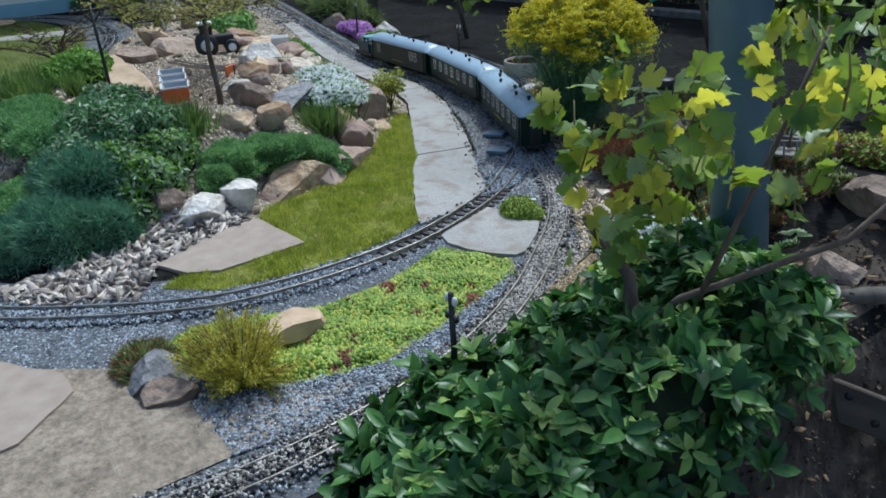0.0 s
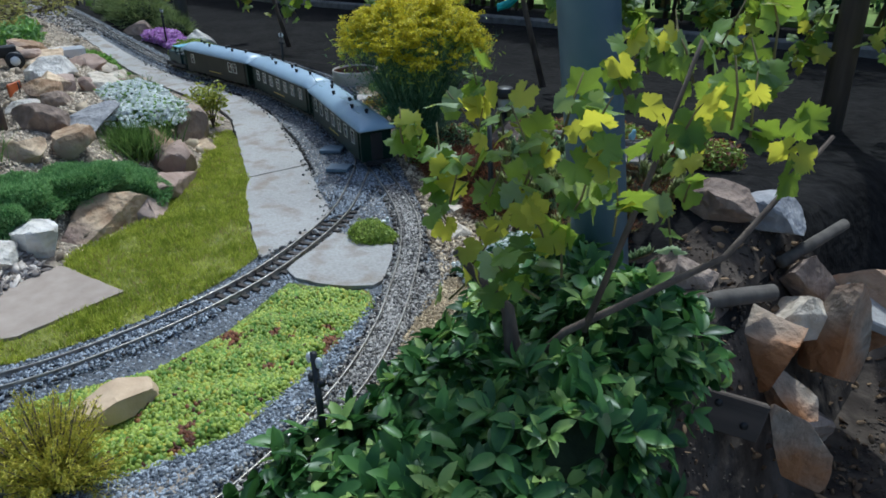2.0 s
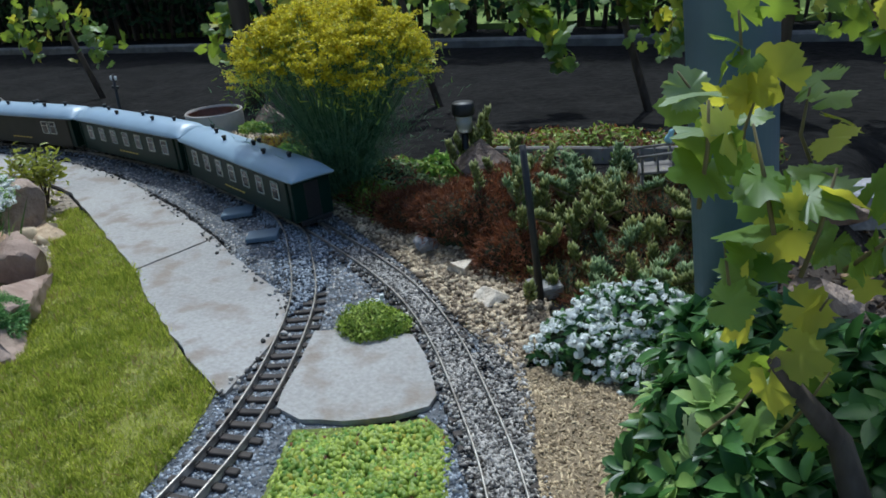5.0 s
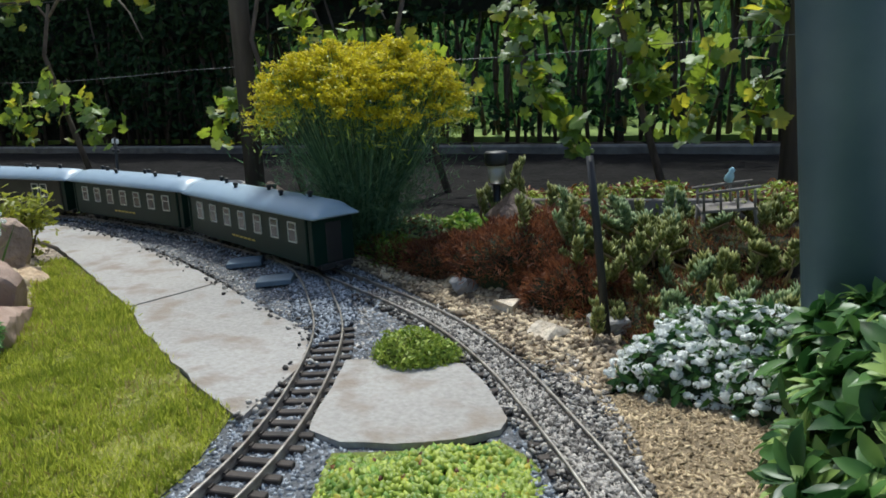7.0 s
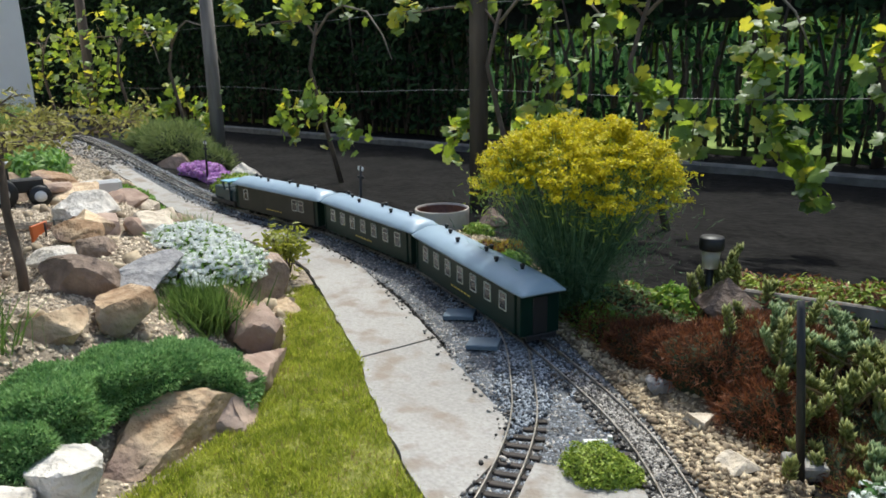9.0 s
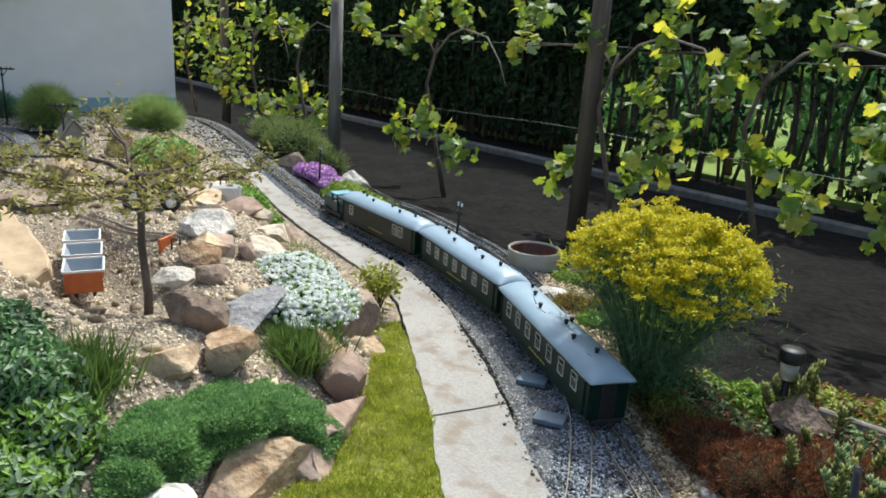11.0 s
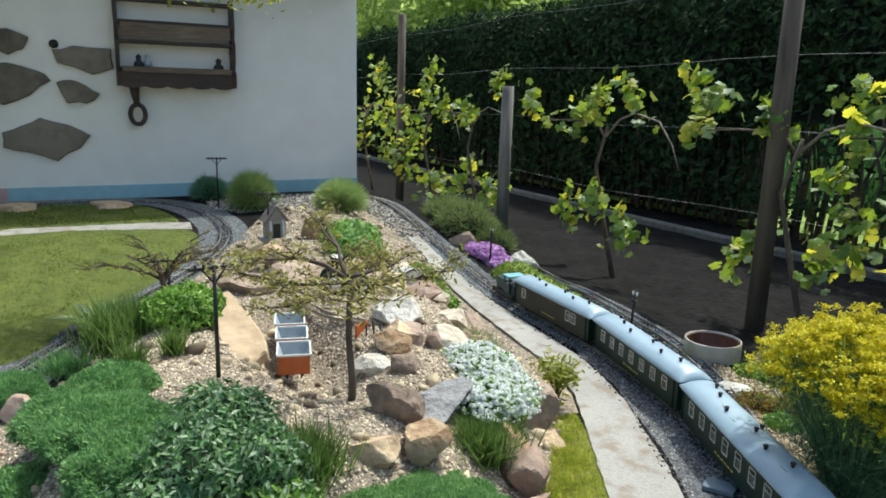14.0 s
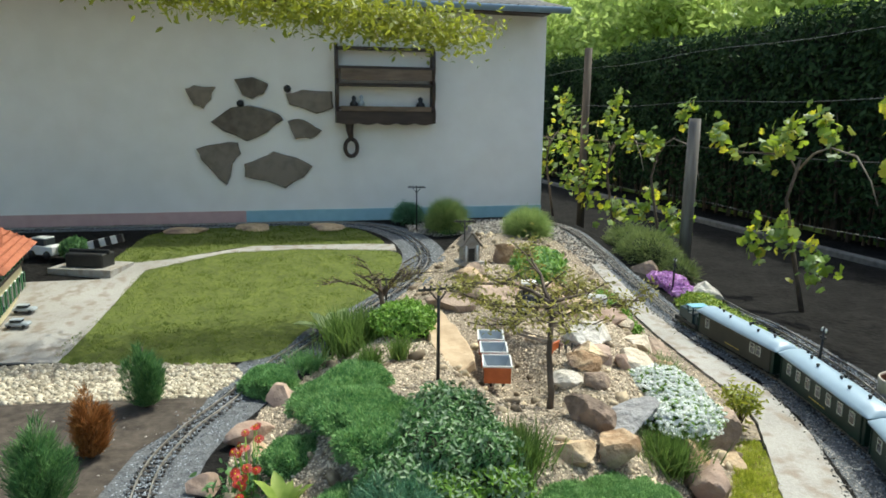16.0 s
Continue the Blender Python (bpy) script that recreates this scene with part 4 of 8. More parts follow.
strewn("small_stones", [(0.02, 1.74), (0.1, 1.73), (0.22, 1.66), (0.33, 1.53), (0.36, 1.46), (0.27, 1.47), (0.18, 1.57), (0.06, 1.67)], 260, 0.008, 0.02, M_OCHRE, "small cream and ochre stones at the foot of the bank", lift=0.006, seed=44)
strewn("stone_chips", CHIPS, 1900, 0.016, 0.058, M_CHIP, "flat broken grey and cream stone chips", squash=(1, 0.36, 0.11), lift=0.004, seed=30)


# ---- rocks ----
def rock(name, loc, size, turn, mat, label, seed, cuts=9, flat=0.53, category="rock", fine=False):
    rng = np.random.default_rng(seed)
    bm = bmesh.new()
    bmesh.ops.create_icosphere(bm, subdivisions=5 if fine else 4, radius=1)
    planes = []
    for _ in range(cuts):
        q = rng.normal(size=3)
        planes.append((Vector(q / np.linalg.norm(q)), rng.uniform(flat - 0.12, flat + 0.12)))
    for v in bm.verts:
        for q, d in planes:
            over = v.co.dot(q) - d
            if over > 0:
                v.co -= q * over
        v.co *= 1.32 + 0.05 * noise.noise(v.co * 2.3 + Vector((seed, 0, 0))) + 0.045 * noise.noise(v.co * 6 + Vector((0, seed, 0))) + 0.025 * noise.noise(v.co * 15) + 0.012 * noise.noise(v.co * 34)
        v.co = Vector((v.co.x * size[0], v.co.y * size[1], v.co.z * size[2]))
    me = solid(bm, name, mat, True)
    me.set_sharp_from_angle(angle=radians(21))
    ob = new(name, me)
    ob.matrix_basis = pose(*loc, *turn)
    return tagged(ob, label, category, "rockery stones")


ROCKS = [  # x, y, up, sizes, turn, material, label
    (-0.6, 1.05, 0.004, (0.07, 0.135, 0.058), (0, 0, 2), M_ROCK, "large ochre boulder under a green cushion plant"),
    (-0.545, 0.885, 0.03, (0.048, 0.046, 0.05), (0, 10, 20), M_ROCKW, "white rounded quartz boulder"),
    (-0.54, 0.765, 0.012, (0.058, 0.078, 0.042), (0, 0, 40), M_ROCKW, "broad white quartz boulder"),
    (-0.58, 0.68, 0.015, (0.04, 0.05, 0.035), (0, 0, 10), M_ROCKB, "brown stone beside a white boulder"),
    (-0.86, 1.0, 0.012, (0.08, 0.044, 0.044), (0, 16, 60), M_ROCK, "angular ochre stone on the gravel"),
    (-0.89, 1.15, 0.03, (0.05, 0.068, 0.056), (30, 12, 20), M_ROCK, "pale ochre stone lying on the slope"),
    (-1.02, 1.115, 0.02, (0.07, 0.065, 0.045), (0, 10, 50), M_ROCKB, "brown angular stone by the small tree"),
    (-0.69, 1.31, 0.012, (0.055, 0.135, 0.062), (0, 26, 32), M_PINKROCK, "tall brown edging stone by the lawn"),
    (-0.595, 1.2, 0.008, (0.04, 0.1, 0.04), (0, 22, 16), M_PINKROCK, "reddish edging stone by the lawn"),
    (-0.84, 1.44, 0.02, (0.055, 0.1, 0.07), (0, 18, 45), M_PINKROCK, "brown edging stone beside the lawn tip"),
    (-0.9, 1.42, 0.05, (0.075, 0.06, 0.06), (10, 0, 30), M_ROCK, "ochre block below the white flowers"),
    (-1.12, 1.66, 0.03, (0.1, 0.06, 0.075), (0, 0, -35), M_ROCKB, "dark brown stone at the path edge"),
    (-1.02, 1.62, 0.0, (0.06, 0.07, 0.035), (0, 0, 10), M_ROCK, "flat ochre stone at the path edge"),
    (-1.03, 1.25, 0.02, (0.05, 0.12, 0.018), (14, 22, 30), M_ROCKG, "leaning grey flat stone under the flowers"),
    (-1.45, 1.28, 0.02, (0.07, 0.06, 0.045), (0, 0, 0), M_ROCK, "orange-cream stone beside the clay pots"),
    (-1.35, 1.2, 0.01, (0.06, 0.045, 0.03), (0, 0, 40), M_ROCKW, "whitish stone by the small tree"),
    (-1.28, 1.28, 0.01, (0.065, 0.05, 0.035), (0, 0, 15), M_ROCKB, "small brown stone in gravel"),
    (-2.52, 1.3, 0.03, (0.1, 0.12, 0.06), (0, 0, 20), M_ROCKB, "brown stone above the quarry line"),
    (-2.22, 1.6, 0.02, (0.13, 0.08, 0.05), (0, 0, -20), M_ROCK, "cream stone above the quarry line"),
    (-1.7, 1.42, 0.02, (0.09, 0.07, 0.06), (0, 0, 30), M_ROCKW, "pale stone on the gravel"),
    (-2.4, 1.6, 0.03, (0.12, 0.09, 0.06), (0, 0, 10), M_ROCK, "ochre stone beside the path"),
    (-1.95, 1.85, 0.02, (0.14, 0.06, 0.04), (0, 0, -8), M_ROCKB, "flat brown stone at the path edge"),
    (-2.35, 1.0, 0.03, (0.11, 0.06, 0.06), (0, 0, 60), M_ROCKB, "dark stone on the rockery"),
    (-2.7, 1.25, 0.03, (0.12, 0.09, 0.07), (0, 0, 30), M_ROCK, "ochre stone near the model chapel"),
    (-3.1, 1.35, 0.02, (0.12, 0.08, 0.05), (0, 0, 0), M_ROCKB, "brown stone near the model chapel"),
    (-3.35, 1.6, 0.04, (0.1, 0.08, 0.07), (0, 0, 0), M_ROCK, "cream stone beside the model chapel"),
    (-1.5, 0.12, 0.01, (0.05, 0.07, 0.04), (0, 10, 20), M_PINKROCK, "brown edging stone by the ballast"),
    (-1.2, 0.0, 0.01, (0.05, 0.045, 0.035), (0, 0, 40), M_PINKROCK, "reddish edging stone by the ballast"),
    (-1.8, 0.24, 0.02, (0.11, 0.05, 0.035), (0, 0, 25), M_PINKROCK, "brown stone under a cushion conifer"),
    (-1.38, 0.15, 0.01, (0.055, 0.04, 0.04), (0, 0, 0), M_ROCK, "ochre stone behind red flowers"),
    (-2.83, 2.7, 0.03, (0.1, 0.07, 0.06), (0, 0, 20), M_ROCKW, "pale stone at the end of the green strip"),
    (-3.35, 2.62, 0.02, (0.12, 0.08, 0.06), (0, 0, 0), M_ROCKB, "brown stone behind the track"),
    (-1.2, 2.78, 0.02, (0.06, 0.05, 0.045), (0, 0, 30), M_ROCKB, "brown stone beside the clay pipe"),
    (-1.06, 2.47, 0.005, (0.06, 0.04, 0.02), (0, 0, 30), M_ROCKW, "flat pale stone by the siding"),
    (0.21, 0.735, 0.02, (0.045, 0.07, 0.036), (0, -18, -20), M_TANSLAB, "pale sandstone block beside the track"),
    (0.17, 0.45, 0.02, (0.05, 0.05, 0.045), (0, 0, 0), M_ROCKG, "grey stone by the ballast"),
    (0.25, 0.46, 0.01, (0.04, 0.035, 0.028), (0, 0, 30), M_ROCKB, "brown stone by the ballast"),
    (0.08, 1.72, 0.015, (0.035, 0.026, 0.018), (0, 0, 40), M_PALEROCK, "pale stone at the foot of the bank"),
    (-0.02, 1.79, 0.015, (0.03, 0.026, 0.018), (0, 0, 0), M_ROCKG, "grey stone at the foot of the bank"),
    (0.19, 1.62, 0.012, (0.032, 0.025, 0.018), (0, 0, 20), M_PALEROCK, "white stone at the foot of the bank"),
    (-0.02, 2.1, 0.03, (0.09, 0.035, 0.05), (0, 0, 5), M_ROCKB, "long brown stone edging the raised bed"),
    (0.7, 1.95, 0.04, (0.08, 0.06, 0.05), (0, 0, 0), M_ROCKB, "brown stone behind the shrub"),
    (0.8, 2.05, 0.04, (0.09, 0.06, 0.05), (0, 0, 50), M_ROCKG, "grey stone behind the shrub"),
    (0.72, 1.74, 0.02, (0.07, 0.05, 0.05), (0, 0, 20), M_ROCKB, "brown stone on the terrace edge"),
]
UPPER = [(-2.75, 1.25), (-2.3, 1.12), (-1.35, 1.22), (-1.25, 1.62), (-1.9, 1.82), (-2.7, 1.92), (-3.2, 1.95), (-3.3, 1.5)]
rr = random.Random(77)
for x, y in [q for q in points_in(UPPER, 34, np.random.default_rng(78)) if math.hypot(q[0] + 1.68, q[1] - 1.28) > 0.17 and math.hypot(q[0] + 2.1, q[1] - 1.36) > 0.2 and not (q[1] < 1.3 and q[0] > -2.0)]:
    k = rr.uniform(0.035, 0.075)
    lab, mat = rr.choice((("cream sandstone lump among the rockery gravel", M_PALEROCK), ("ochre stone bedded in the rockery gravel", M_ROCK), ("pinkish brown stone bedded in gravel", M_PINKROCK)))
    ROCKS.append((float(x), float(y), k * 0.25, (k * rr.uniform(0.9, 1.6), k, k * rr.uniform(0.5, 0.8)), (rr.uniform(-12, 12), rr.uniform(-12, 12), rr.uniform(0, 180)), mat, lab))
for i, (x, y, up, size, turn, mat, lab) in enumerate(ROCKS):
    rock("rock", (x, y, on_ground(x, y, up)), size, turn, mat, lab, 40 + i, fine=i < 4, **(dict(cuts=22, flat=0.72) if mat is M_ROCKW else {}))


def flat_slab():
    """A long split sandstone slab leaning at the edge of the quarry cutting."""
    bm = bmesh.new()
    bmesh.ops.create_cube(bm, size=1, matrix=Matrix.Diagonal((0.5, 0.125, 0.042, 1)))
    bmesh.ops.bevel(bm, geom=list(bm.edges), offset=0.006, segments=1, affect="EDGES")
    bmesh.ops.subdivide_edges(bm, edges=[e for e in bm.edges if e.calc_length() > 0.03], cuts=7, use_grid_fill=True)
    for v in bm.verts:
        u = v.co.x / 0.25
        v.co.y *= 0.86 + 0.14 * math.sin(2.2 * u + 1.1) - 0.25 * max(0.0, u - 0.5)
        v.co.y += 0.012 * noise.noise(v.co * 14)
        v.co.x += 0.03 * noise.noise(Vector((0, v.co.y * 16, 2)))
        v.co.z += 0.008 * noise.noise(v.co * 12 + Vector((3, 0, 0))) + 0.003 * noise.noise(v.co * 50)
    me = solid(bm, "rock", M_TANSLAB, True)
    me.set_sharp_from_angle(angle=radians(30))
    ob = new("rock", me)
    ob.matrix_basis = pose(-1.79, 0.87, 0.213, 13, 9, 3)
    tagged(ob, "long pale sandstone slab leaning at the quarry cutting", "rock", "rockery stones")


flat_slab()
TERRACE = [  # stones stacked against the terrace bank: x, y, z
    (0.885, 1.81, -0.13, (0.1, 0.09, 0.11), (0, 12, 30), M_RUSTROCK, "rust-stained limestone block in the dry wall"),
    (0.99, 1.95, -0.14, (0.07, 0.06, 0.15), (0, 0, 10), M_RUSTROCK, "tall rust-stained stone in the dry wall"),
    (0.93, 1.93, -0.1, (0.055, 0.05, 0.08), (0, 0, 50), M_PALEROCK, "pale stone beside the rust-stained one"),
    (1.02, 1.66, -0.24, (0.055, 0.04, 0.12), (8, -14, 20), M_RUSTROCK, "orange rust-stained stone at the bank foot"),
    (0.96, 1.8, -0.24, (0.07, 0.05, 0.055), (0, 0, 15), M_RUSTROCK, "small rusty stone wedged in the dry wall"),
    (0.95, 1.9, -0.38, (0.08, 0.07, 0.09), (0, 0, 0), M_ROCKB, "dark stone under the rust-stained block"),
    (0.9, 2.02, -0.06, (0.07, 0.06, 0.06), (0, 0, 30), M_ROCKB, "brown stone on top of the dry wall"),
    (1.0, 2.1, -0.15, (0.09, 0.08, 0.12), (0, 0, 0), M_RUSTROCK, "rusty stone at the end of the dry wall"),
]
for i, (x, y, z, size, turn, mat, lab) in enumerate(TERRACE):
    rock("rock", (x, y, z), tuple(0.98 * v for v in size), turn, mat, lab, 140 + i)


# ---- building and boundary ----
WX = -5.126


def building():
    b = thing("shed", (WX, 0, 0.2), "white-rendered garden building with a low sheet roof", "building")
    for w in ((WX - 0.12, -1.235, 0.99, 0.24, 7.53, 2.08), (WX - 2.5, 2.41, 0.99, 4.52, 0.24, 2.08), (WX - 2.5, -4.88, 0.99, 4.52, 0.24, 2.08), (WX - 4.88, -1.235, 0.99, 0.24, 7.53, 2.08)):
        child("wall", solid(box_bm([w]), "wall", M_WALL), b, placed=True)
    child("plinth_band", solid(box_bm([(WX + 0.004, 1.26, 0.265, 0.012, 2.54, 0.11)]), "plinth_band", M_BLUEBAND), b, "pale blue painted plinth band", True)
    child("plinth_band", solid(box_bm([(WX + 0.004, -2.5, 0.265, 0.012, 4.98, 0.11)]), "plinth_band", M_PINKBAND), b, "faded pink painted plinth band", True)
    ys = np.arange(-5.2, 2.56, 0.019)
    zz = 0.012 * np.sin(ys / 0.076 * 2 * np.pi)
    V, n = [], len(ys)
    for x, z in ((WX + 0.34, 1.96), (WX - 5.3, 3.2)):
        for up in (0, 0.006):
            V += [(x, y, z + d + up) for y, d in zip(ys, zz)]
    F = []
    for i in range(n - 1):
        F += [(i, i + 1, 2 * n + i + 1, 2 * n + i), (n + i, 3 * n + i, 3 * n + i + 1, n + i + 1), (i, n + i, n + i + 1, i + 1)]
    child("roof", mesh_of("roof", V, F, M_ROOFSHEET, True), b, "grey corrugated roof sheet", True)
    gut = []
    for a in np.linspace(math.pi, 2 * math.pi, 9):
        gut.append((WX + 0.37 + 0.045 * math.cos(a), 1.955 + 0.045 * math.sin(a)))
    for a in np.linspace(2 * math.pi, math.pi, 9):
        gut.append((WX + 0.37 + 0.041 * math.cos(a), 1.955 + 0.041 * math.sin(a)))
    k = len(gut)
    V = [(x, y, z) for y in (-5.2, 2.58) for x, z in gut]
    F = [(i, (i + 1) % k, k + (i + 1) % k, k + i) for i in range(k)]
    child("gutter", mesh_of("gutter", V, F, M_GALV, True), b, "galvanised half-round gutter", True)
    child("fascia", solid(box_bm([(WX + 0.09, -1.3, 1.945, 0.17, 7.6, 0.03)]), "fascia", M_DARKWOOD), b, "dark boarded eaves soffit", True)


building()

WALLSTONES = [  # outlines in (y, z) on the wall
    [(-0.43, 1.28), (-0.36, 1.31), (-0.2, 1.30), (-0.24, 1.2), (-0.3, 1.13), (-0.37, 1.16)],
    [(-0.06, 1.36), (0.08, 1.38), (0.2, 1.33), (0.16, 1.25), (0.07, 1.21), (0.0, 1.24)],
    [(-0.25, 1.03), (-0.1, 1.14), (0.06, 1.16), (0.24, 1.11), (0.31, 1.05), (0.18, 0.95), (0.02, 0.88), (-0.16, 0.96)],
    [(0.33, 1.26), (0.46, 1.29), (0.7, 1.28), (0.71, 1.15), (0.57, 1.1), (0.36, 1.17)],
    [(0.34, 1.04), (0.43, 1.06), (0.53, 1.02), (0.61, 0.97), (0.52, 0.9), (0.4, 0.9)],
    [(-0.37, 0.82), (-0.2, 0.86), (-0.05, 0.87), (-0.03, 0.78), (-0.1, 0.7), (-0.15, 0.53), (-0.25, 0.64), (-0.34, 0.74)],
    [(-0.01, 0.7), (0.12, 0.75), (0.22, 0.8), (0.4, 0.75), (0.53, 0.68), (0.46, 0.59), (0.31, 0.5), (0.16, 0.56), (-0.01, 0.6)],
]
M_WALLSTONE = surface("dull_wall_stone", (0.11, 0.09, 0.07), (0.24, 0.2, 0.16), 12, 0.9, 0.6, 0.006, obj=0.5)
for i, out in enumerate(WALLSTONES):
    bm = bmesh.new()
    c = np.mean(out, 0)
    rim = []
    for (y0, z0), (y1, z1) in zip(out, out[1:] + out[:1]):
        rim += [(y0, z0), ((y0 + y1) / 2 + random.uniform(-0.012, 0.012), (z0 + z1) / 2 + random.uniform(-0.012, 0.012))]
    rings = [[bm.verts.new((WX + d, c[0] + (y - c[0]) * s, c[1] + (z - c[1]) * s)) for y, z in rim] for s, d in ((1.0, 0.0), (1.0, 0.02), (0.93, 0.034), (0.6, 0.038 + random.uniform(-0.004, 0.004)))]
    for a, b in zip(rings, rings[1:]):
        for k in range(len(rim)):
            bm.faces.new((a[k], a[(k + 1) % len(rim)], b[(k + 1) % len(rim)], b[k]))
    bm.faces.new(rings[-1])
    bmesh.ops.recalc_face_normals(bm, faces=bm.faces[:])
    tagged(new("wall_stone", solid(bm, "wall_stone", M_WALLSTONE)), "flat brown natural stone set on the white wall", "wall stone", "decorative wall stones")


def wall_shelf():
    s = thing("wall_shelf", (WX, 1.13, 1.03), "dark-stained wooden plate shelf hung on the white wall", "shelf")
    for y in (0.735, 1.525):
        bm = bmesh.new()
        pts = [(0, 1.03), (0.12, 1.03), (0.13, 1.12), (0.09, 1.16), (0.115, 1.24), (0.12, 1.34), (0.085, 1.38), (0.11, 1.46), (0.1, 1.6), (0.04, 1.66), (0, 1.66)]
        a = [bm.verts.new((WX + x, y - 0.012, z)) for x, z in pts]
        b = [bm.verts.new((WX + x, y + 0.012, z)) for x, z in pts]
        bm.faces.new(a)
        bm.faces.new(b[::-1])
        for k in range(len(pts)):
            bm.faces.new((a[k], b[k], b[(k + 1) % len(pts)], a[(k + 1) % len(pts)]))
        bmesh.ops.recalc_face_normals(bm, faces=bm.faces[:])
        child("side_panel", solid(bm, "side_panel", M_DARKWOOD), s, placed=True)
    for z in (1.15, 1.335, 1.47, 1.62):
        child("shelf_board", solid(box_bm([(WX + 0.055, 1.13, z, 0.11, 0.766, 0.022)], 0.003), "shelf_board", M_DARKWOOD), s, placed=True)
    for z0, z1 in ((1.37, 1.46), (1.125, 1.165)):
        child("front_panel", solid(box_bm([(WX + 0.123, 1.13, (z0 + z1) / 2, 0.008, 0.74, z1 - z0)], 0.002), "front_panel", M_MIDWOOD), s, "lighter brown wooden front panel", True)
    bm = bmesh.new()
    ys = np.linspace(0.74, 1.52, 53)
    for x in (WX + 0.098, WX + 0.118):
        top = [bm.verts.new((x, y, 1.125)) for y in ys]
        low = [bm.verts.new((x, y, 1.03 - 0.014 * abs(math.sin((y - 0.74) / 0.78 * math.pi * 5)))) for y in ys]
        for k in range(len(ys) - 1):
            bm.faces.new((top[k], top[k + 1], low[k + 1], low[k]))
    bm.verts.ensure_lookup_table()
    n = len(ys)
    for k in range(n - 1):
        bm.faces.new((bm.verts[n + k], bm.verts[n + k + 1], bm.verts[3 * n + k + 1], bm.verts[3 * n + k]))
    bmesh.ops.recalc_face_normals(bm, faces=bm.faces[:])
    child("scalloped_apron", solid(bm, "scalloped_apron", M_DARKWOOD), s, placed=True)


wall_shelf()


def paddle():
    """A dark iron hanger below the shelf, with an open oval end."""
    pts = [(WX + 0.05, 0.845 + 0.05 * math.cos(a), 0.83 + 0.07 * math.sin(a)) for a in np.linspace(math.pi / 2, 2.5 * math.pi, 19)]
    V, F = rod(pts, 0.017, 8)
    v2, f2 = rod([(WX + 0.05, 0.845, 0.895), (WX + 0.05, 0.835, 0.96), (WX + 0.05, 0.83, 1.06)], [0.018, 0.028, 0.04], 8)
    F = F + [tuple(i + len(V) for i in q) for q in f2]
    tagged(new("hanging_hook", mesh_of("hanging_hook", V + v2, F, M_DARKWOOD, True)), "dark wooden hanger with an oval ring end", "hook")


paddle()
for y, z in ((0.345, 1.295), (-0.02, 1.175)):
    tagged(new("wall_ornament", lathe("wall_ornament", [(0.002, 0), (0.026, 0.004), (0.03, 0.02), (0.02, 0.034), (0.002, 0.038)], M_BLACK, 12)), "small dark round ornament on the white wall", "ornament").matrix_basis = pose(WX, y, z, 0, 90, 0)
for y, z, r in ((0.87, 1.19, 0.035), (0.93, 1.195, 0.03), (1.42, 1.185, 0.04)):
    tagged(new("figurine", lathe("figurine", [(0.004, -0.03), (r, -0.028), (r * 0.9, 0.0), (r * 0.4, 0.02), (r * 0.55, 0.045), (0.004, 0.06)], M_GREYPAINT if r < 0.035 else M_BLACK, 12)),
           "small dark ornament standing on the wall shelf", "ornament").matrix_basis = pose(WX + 0.06, y, z)

tagged(new("kerb", solid(box_bm([(-4.0, 4.78, -0.05, 24, 0.09, 0.14)], 0.01), "kerb", M_KERB)), "long concrete kerb behind the vine row", "kerb", kind="structure")
tagged(new("meadow", solid(box_bm([(-4, 60, -0.02, 160, 108.9, 0.06)]), "meadow", M_MEADOW)), "sunlit green meadow beyond the hedge", "meadow", kind="structure")


def hedge():
    h = thing("hedge", (-4, 5.6, 0), "tall dark clipped hedge with bare stems near the ground", "hedge")
    rng = np.random.default_rng(5)
    stems = []
    for x in np.arange(-26, 6, 0.05):
        x += rng.uniform(-0.04, 0.04)
        y = 5.55 + rng.uniform(-0.2, 0.2)
        pts = [(x, y, -0.02), (x + rng.normal() * 0.05, y + rng.normal() * 0.03, 0.5), (x + rng.normal() * 0.12, y + rng.normal() * 0.05, 1.15)]
        stems.append((pts, [rng.uniform(0.01, 0.026), 0.014, 0.007]))
    tagged(child("stemwork", rods_mesh("stemwork", stems, M_BARK, 5), h, placed=True), kind="stuff")
    n = 110000
    x = rng.uniform(-26, 6, n)
    z = 0.1 + rng.uniform(0, 1, n) ** 0.75 * 1.98 + 0.05 * np.sin(x * 2.1)
    face = rng.uniform(0, 1, n)
    y = np.where(face < 0.8, 5.25 + 0.06 * np.sin(x * 5) + 0.05 * np.sin(z * 9 + x * 3) + rng.normal(size=n) * 0.05, 5.25 + rng.uniform(0, 0.7, n))
    gap = np.sin(x * 2.7 + 1) * np.sin(x * 7.3) + 0.6 * np.sin(z * 8 + x * 5)
    thin = (z < 1.02) & (z > 0.3) & (x > -3.4) & (x < 1.1) & (rng.uniform(0, 1, n) < np.where(gap > -0.25, 0.9, 0.45))
    P = np.stack([x, y, z], 1)[~thin]
    V, F = scatter(lozenge(), P, rng.normal(size=(len(P), 3)) * 0.6 + (0, -0.8, 0.4), rng.uniform(0.05, 0.1, len(P)), rng=rng)
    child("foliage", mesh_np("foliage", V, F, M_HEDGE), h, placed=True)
    # near-black boxes: the shade deep inside the hedge is put into their colour
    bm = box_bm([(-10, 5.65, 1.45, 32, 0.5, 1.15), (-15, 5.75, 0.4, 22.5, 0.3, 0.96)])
    child("inner_growth", solid(bm, "inner_growth", surface("hedge_inner_shade", (0.006, 0.008, 0.005), (0.016, 0.02, 0.01), 20, 0.95, 0.8, 0.03)), h, placed=True)


hedge()


